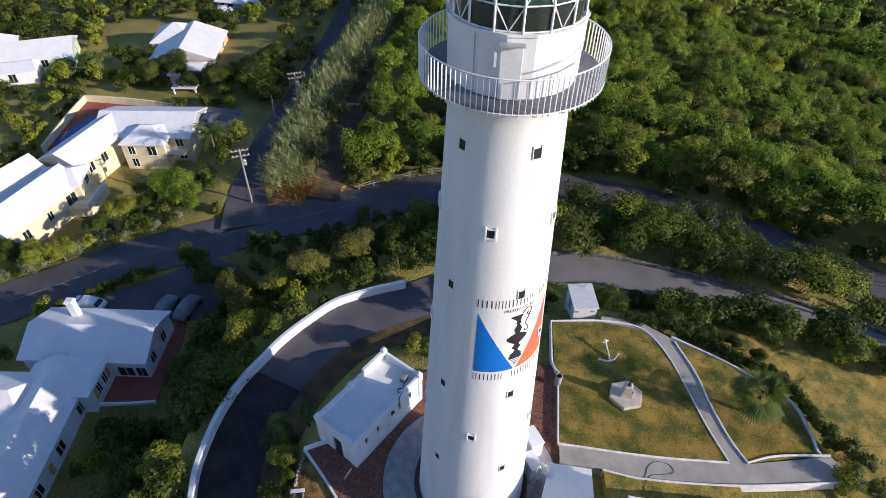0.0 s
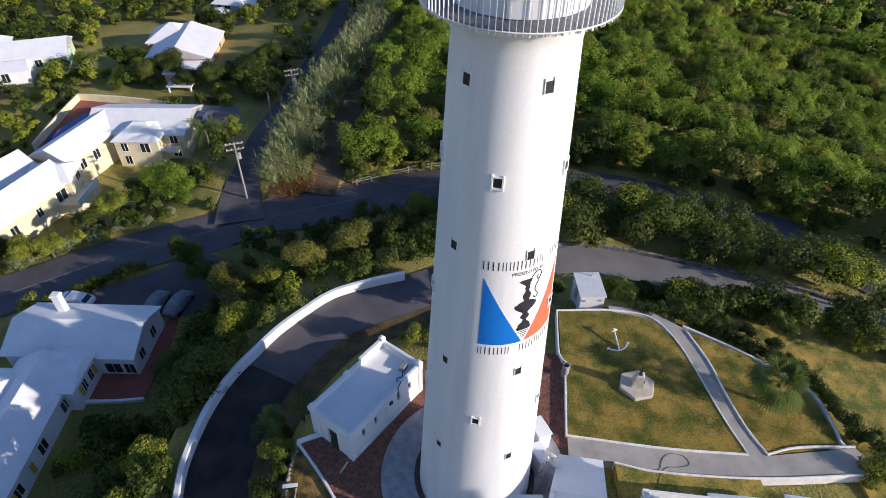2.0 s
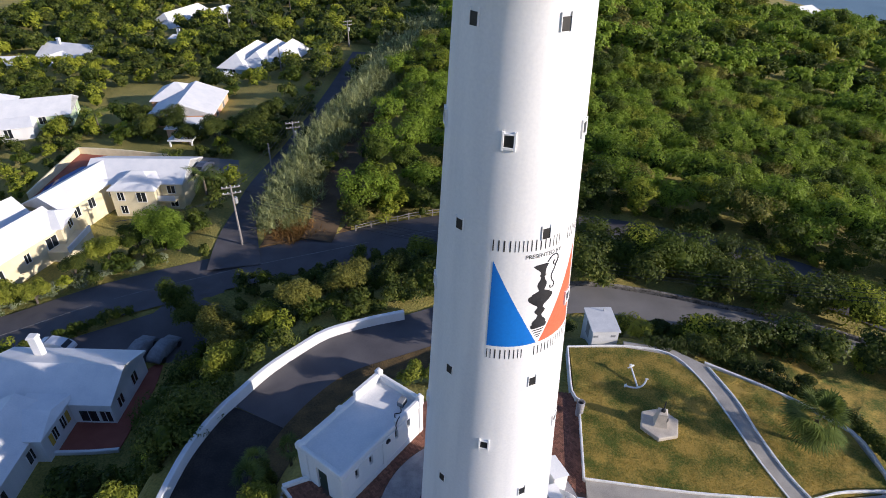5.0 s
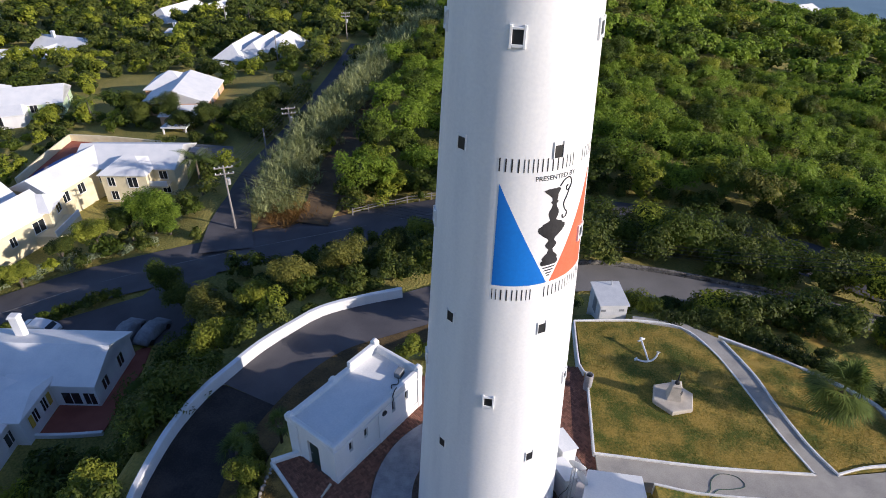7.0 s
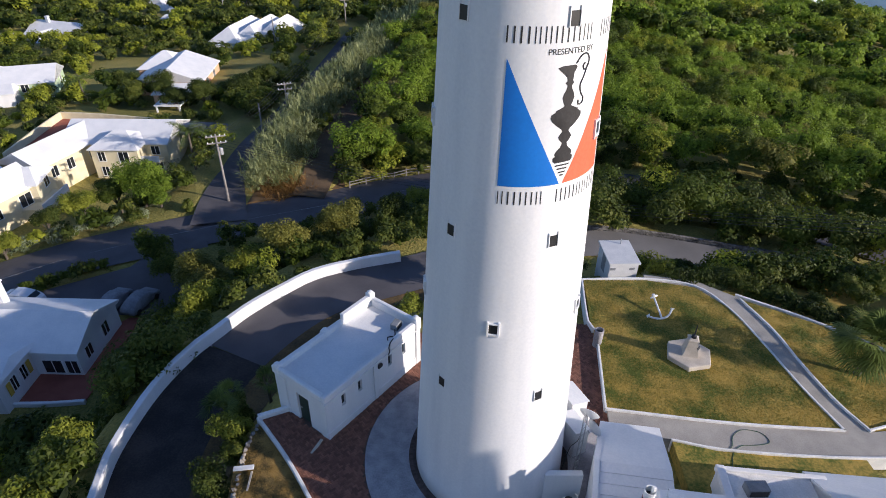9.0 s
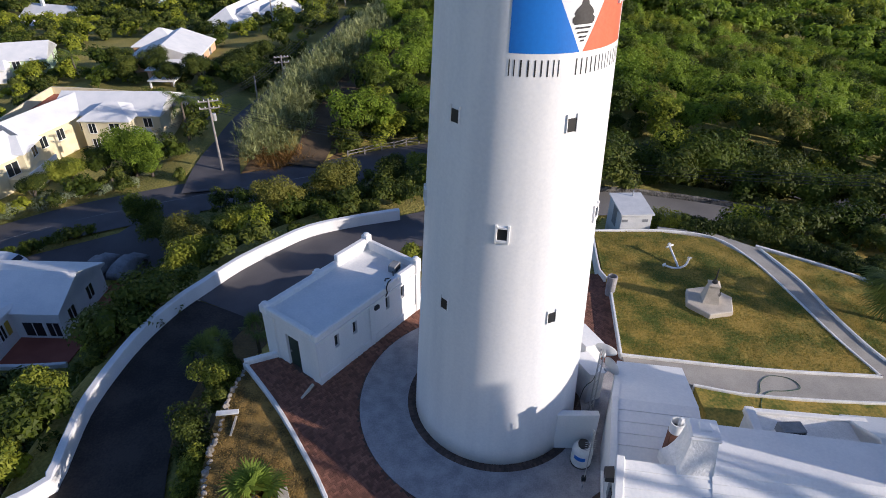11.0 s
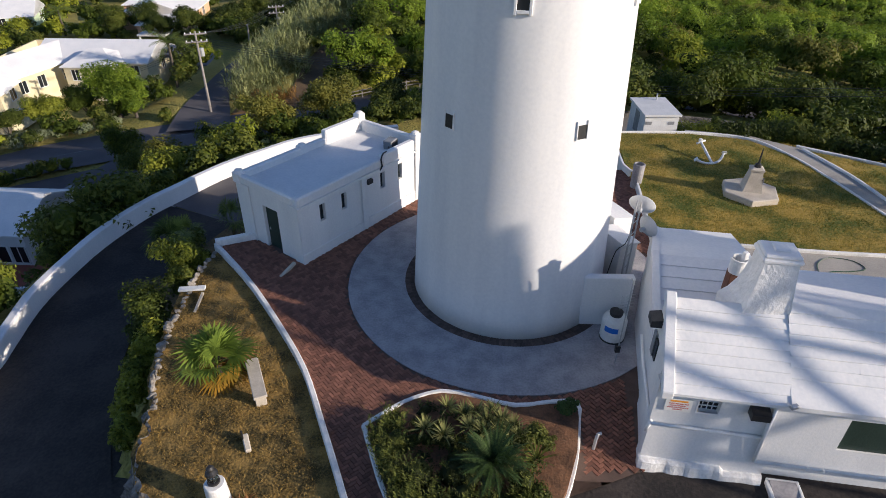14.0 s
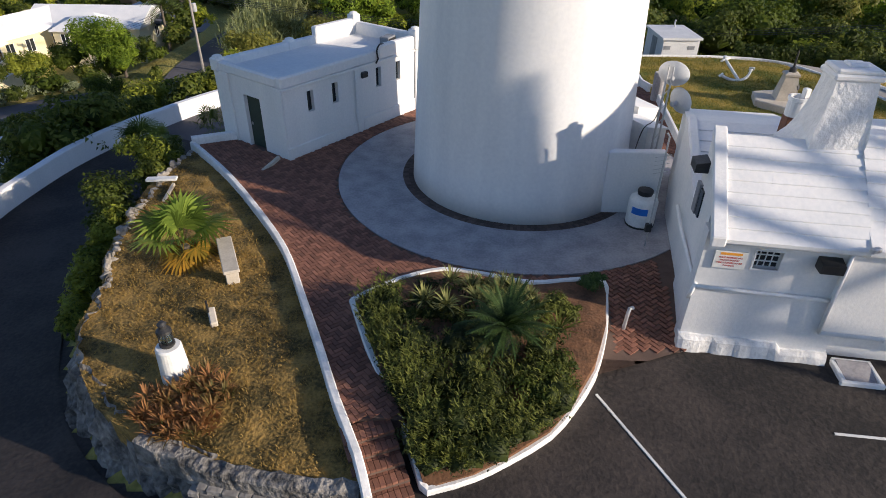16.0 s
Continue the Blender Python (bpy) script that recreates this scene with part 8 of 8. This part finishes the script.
tagged(part("lane_wall", bm, M_ROCK), "low weathered stone wall along the lane", "wall", kind="structure")
# dead bleached shrub on the slope
for x, y in ((-5.6, 40.0), (48.0, 55.5), (-11, 36)):
    z = ground_at(x, y) + (0 if x < 40 else 3.0)
    t = thing("bare_shrub", pose(x, y, z), "leafless bleached grey shrub", "shrub", "bare shrubs")
    for k in range(26):
        a, e = rng.uniform(0, math.tau), rng.uniform(0.5, 1.4)
        d = Vector((math.cos(a) * math.cos(e), math.sin(a) * math.cos(e), math.sin(e)))
        L1 = rng.uniform(1.4, 2.6)
        bm = bmesh.new()
        tube(bm, [(0, 0, 0), d * L1 * 0.5 + Vector((0, 0, 0.2)), d * L1 + Vector(rng.normal(size=3) * 0.25)], 0.03, 4, 0.006)
        part("branch", bm, M_WOODPOLE, t)

# ---- bricks of the terrace, last ----
BW, BL = 0.115, 0.23
poly = np.array(TERRACE)
bm = bmesh.new()
box(bm, -BL / 2 + 0.005, BL / 2 - 0.005, -BW / 2 + 0.005, BW / 2 - 0.005, -0.05, 0.0, None, 0.005)
brick_me = bpy.data.meshes.new("brick")
bm.to_mesh(brick_me)
bm.free()
brick_me.materials.append(M_BRICK)
ij = np.stack(np.meshgrid(np.arange(-170, 170), np.arange(-170, 170)), -1).reshape(-1, 2)
k4 = (ij[:, 0] - ij[:, 1]) % 4
hor, ver = ij[k4 == 0], ij[k4 == 3]
cen = np.concatenate([(hor + [1.0, 0.5]) * BW, (ver + [0.5, 1.0]) * BW])
rotd = np.concatenate([np.zeros(len(hor)), np.full(len(ver), 90.0)])
th = radians(38)
cen = cen @ np.array([[math.cos(th), math.sin(th)], [-math.sin(th), math.cos(th)]]) + np.array([-1.0, -1.5])
ok = (poly_dist(cen, poly) == 0) & (np.hypot(cen[:, 0], cen[:, 1]) > 6.36)
inv = np.array([(p @ np.array([0.6, 0.8]), p @ np.array([-0.8, 0.6])) for p in cen - np.array([-8.28, 0.8])])
ok &= ~((inv[:, 0] > -0.05) & (inv[:, 0] < LP + 0.05) & (inv[:, 1] > -0.05) & (inv[:, 1] < WP + 0.3))
ok &= ~((cen[:, 0] > 3.2 - 0.02 * cen[:, 1]) & (cen[:, 1] < 2.0) & (cen[:, 0] > 3.2))
cen, rotd = cen[ok], rotd[ok]
near = np.argsort(np.hypot(cen[:, 0] + 4.4, cen[:, 1] + 10.6))[:300]
rest = np.setdiff1d(np.arange(len(cen)), near)
rng = np.random.default_rng(9)
for i in near:
    ob = new("brick", brick_me)
    ob.parent = terrace
    x, y = cen[i]
    ob.matrix_local = pose(x, y, terrace_z(x, y) + rng.uniform(-0.004, 0.004), rng.uniform(-0.6, 0.6), rng.uniform(-0.6, 0.6), rotd[i] + math.degrees(th))
bv = np.array([v.co[:] for v in brick_me.vertices])
bf = [[v for v in p.vertices] for p in brick_me.polygons]
Vs, Fs = [], []
for n_, i in enumerate(rest):
    a = radians(rotd[i]) + th
    R = np.array([[math.cos(a), math.sin(a), 0], [-math.sin(a), math.cos(a), 0], [0, 0, 1]])
    x, y = cen[i]
    Vs.append(bv @ R + [x, y, terrace_z(x, y) + rng.uniform(-0.004, 0.004)])
    Fs += [[v + n_ * len(bv) for v in f] for f in bf]
me = bpy.data.meshes.new("brick_field")
me.from_pydata(np.concatenate(Vs).tolist(), [], Fs)
me.materials.append(M_BRICK)
ob = new("brick_field", me)
ob.parent = terrace
tagged(ob, kind="stuff")
# radial bricks at the tower's foot
bm = bmesh.new()
for r0, r1, n_ in ((3.66, 3.85, 225), (3.86, 4.05, 240)):
    for k in range(n_):
        a = 360 * k / n_
        box(bm, r0, r1, -math.pi * r0 / n_ + 0.005, math.pi * r0 / n_ - 0.005, -0.03, 0.012 + rng.uniform(-0.003, 0.003), pose(0, 0, 0, 0, 0, a))
ob = part("ring_brick_field", bm, M_DARKBRICK, apron_inner)
tagged(ob, kind="stuff")

# short dry grass on the mound
turf = Grove()
rng = np.random.default_rng(404)
P = np.column_stack([rng.uniform(-12.9, -4.2, 60000), rng.uniform(-12.7, 1.8, 60000)])
clump = np.sin(P[:, 0] * 5.1 + 1.3 * np.sin(P[:, 1] * 3.7)) * np.sin(P[:, 1] * 4.6 + 1.7 * np.sin(P[:, 0] * 2.9))
P = P[clump + rng.normal(size=len(P)) * 0.5 > -0.1]
P = P[poly_dist(P, np.array(LAWN_LEFT)) == 0]
az, ln = rng.uniform(0, math.tau, len(P)), rng.uniform(0.03, 0.075, len(P))
zt = np.array([lawn_slope(x, y) for x, y in P])
base = np.column_stack([P, zt + 0.02])
sd = np.column_stack([-np.sin(az), np.cos(az), np.zeros(len(P))]) * 0.012
tip = base + np.column_stack([np.cos(az) * ln * 0.7, np.sin(az) * ln * 0.7, ln * 0.75])
turf.add(np.stack([base - sd, base + sd, tip + sd * 0.2, tip - sd * 0.2], 1).reshape(-1, 3), np.arange(4 * len(P)).reshape(-1, 4))
turf.finish("dry_turf", leafy("straw_blade", (0.07, 0.052, 0.013), (0.36, 0.23, 0.058), 1.6, 0.25), "short dry grass blades on the mound", "grass")

# grass in the garden
garden_turf = Grove()
rng = np.random.default_rng(405)
for poly, zf, n in ((GARDEN, lambda x, y: 0.26 + 0 * x, 42000), ([(18.3, 12.9), (19.1, 9.6), (19.4, 6.5), (19.9, 3.6), (20.6, 1.6), (26.0, 2.3), (26.2, 3.6), (25.9, 7.0), (22.6, 10.3)], lambda x, y: 0.20 - 0.03 * np.maximum(0, x - 20), 22000)):
    lo, hi = np.min(poly, 0), np.max(poly, 0)
    P = rng.uniform(lo, hi, (n, 2))
    P = P[poly_dist(P, np.array(poly)) == 0]
    az, ln = rng.uniform(0, math.tau, len(P)), rng.uniform(0.06, 0.14, len(P))
    base = np.column_stack([P, zf(P[:, 0], P[:, 1]) - 0.01])
    sd = np.column_stack([-np.sin(az), np.cos(az), np.zeros(len(P))]) * 0.016
    tip = base + np.column_stack([np.cos(az) * ln * 0.6, np.sin(az) * ln * 0.6, ln * 0.8])
    garden_turf.add(np.stack([base - sd, base + sd, tip], 1).reshape(-1, 3), np.arange(3 * len(P)).reshape(-1, 3))
garden_turf.finish("garden_turf", leafy("lawn_blade", (0.085, 0.11, 0.012), (0.42, 0.31, 0.055), 0.6, 0.3), "short mown grass, green and straw coloured", "grass")

# lattice mast in the yard, whose shadow falls over the annex
mast_m = pose(34.5, -18.2, ground_at(34.5, -18.2), 0, 0, 24)
mast = thing("lattice_mast", mast_m, "tall grey steel lattice mast standing in the yard", "mast")
corner = lambda k, z: Vector(((2.5 - 0.05 * z) * math.cos(math.tau * k / 3), (2.5 - 0.05 * z) * math.sin(math.tau * k / 3), z))
for k in range(3):
    bm = bmesh.new()
    tube(bm, [corner(k, -0.3), corner(k, 18.5)], 0.14, 6)
    part("leg", bm, M_STEEL, mast)
    for i in range(3):
        z0, z1 = 6.1 * i, 6.1 * i + 6.1
        for a, b in ((corner(k, z0), corner((k + 1) % 3, z1)), (corner((k + 1) % 3, z0), corner(k, z1)))[:1 if k else 2]:
            bm = bmesh.new()
            tube(bm, [a, b], 0.13, 5)
            part("brace", bm, M_STEEL, mast)
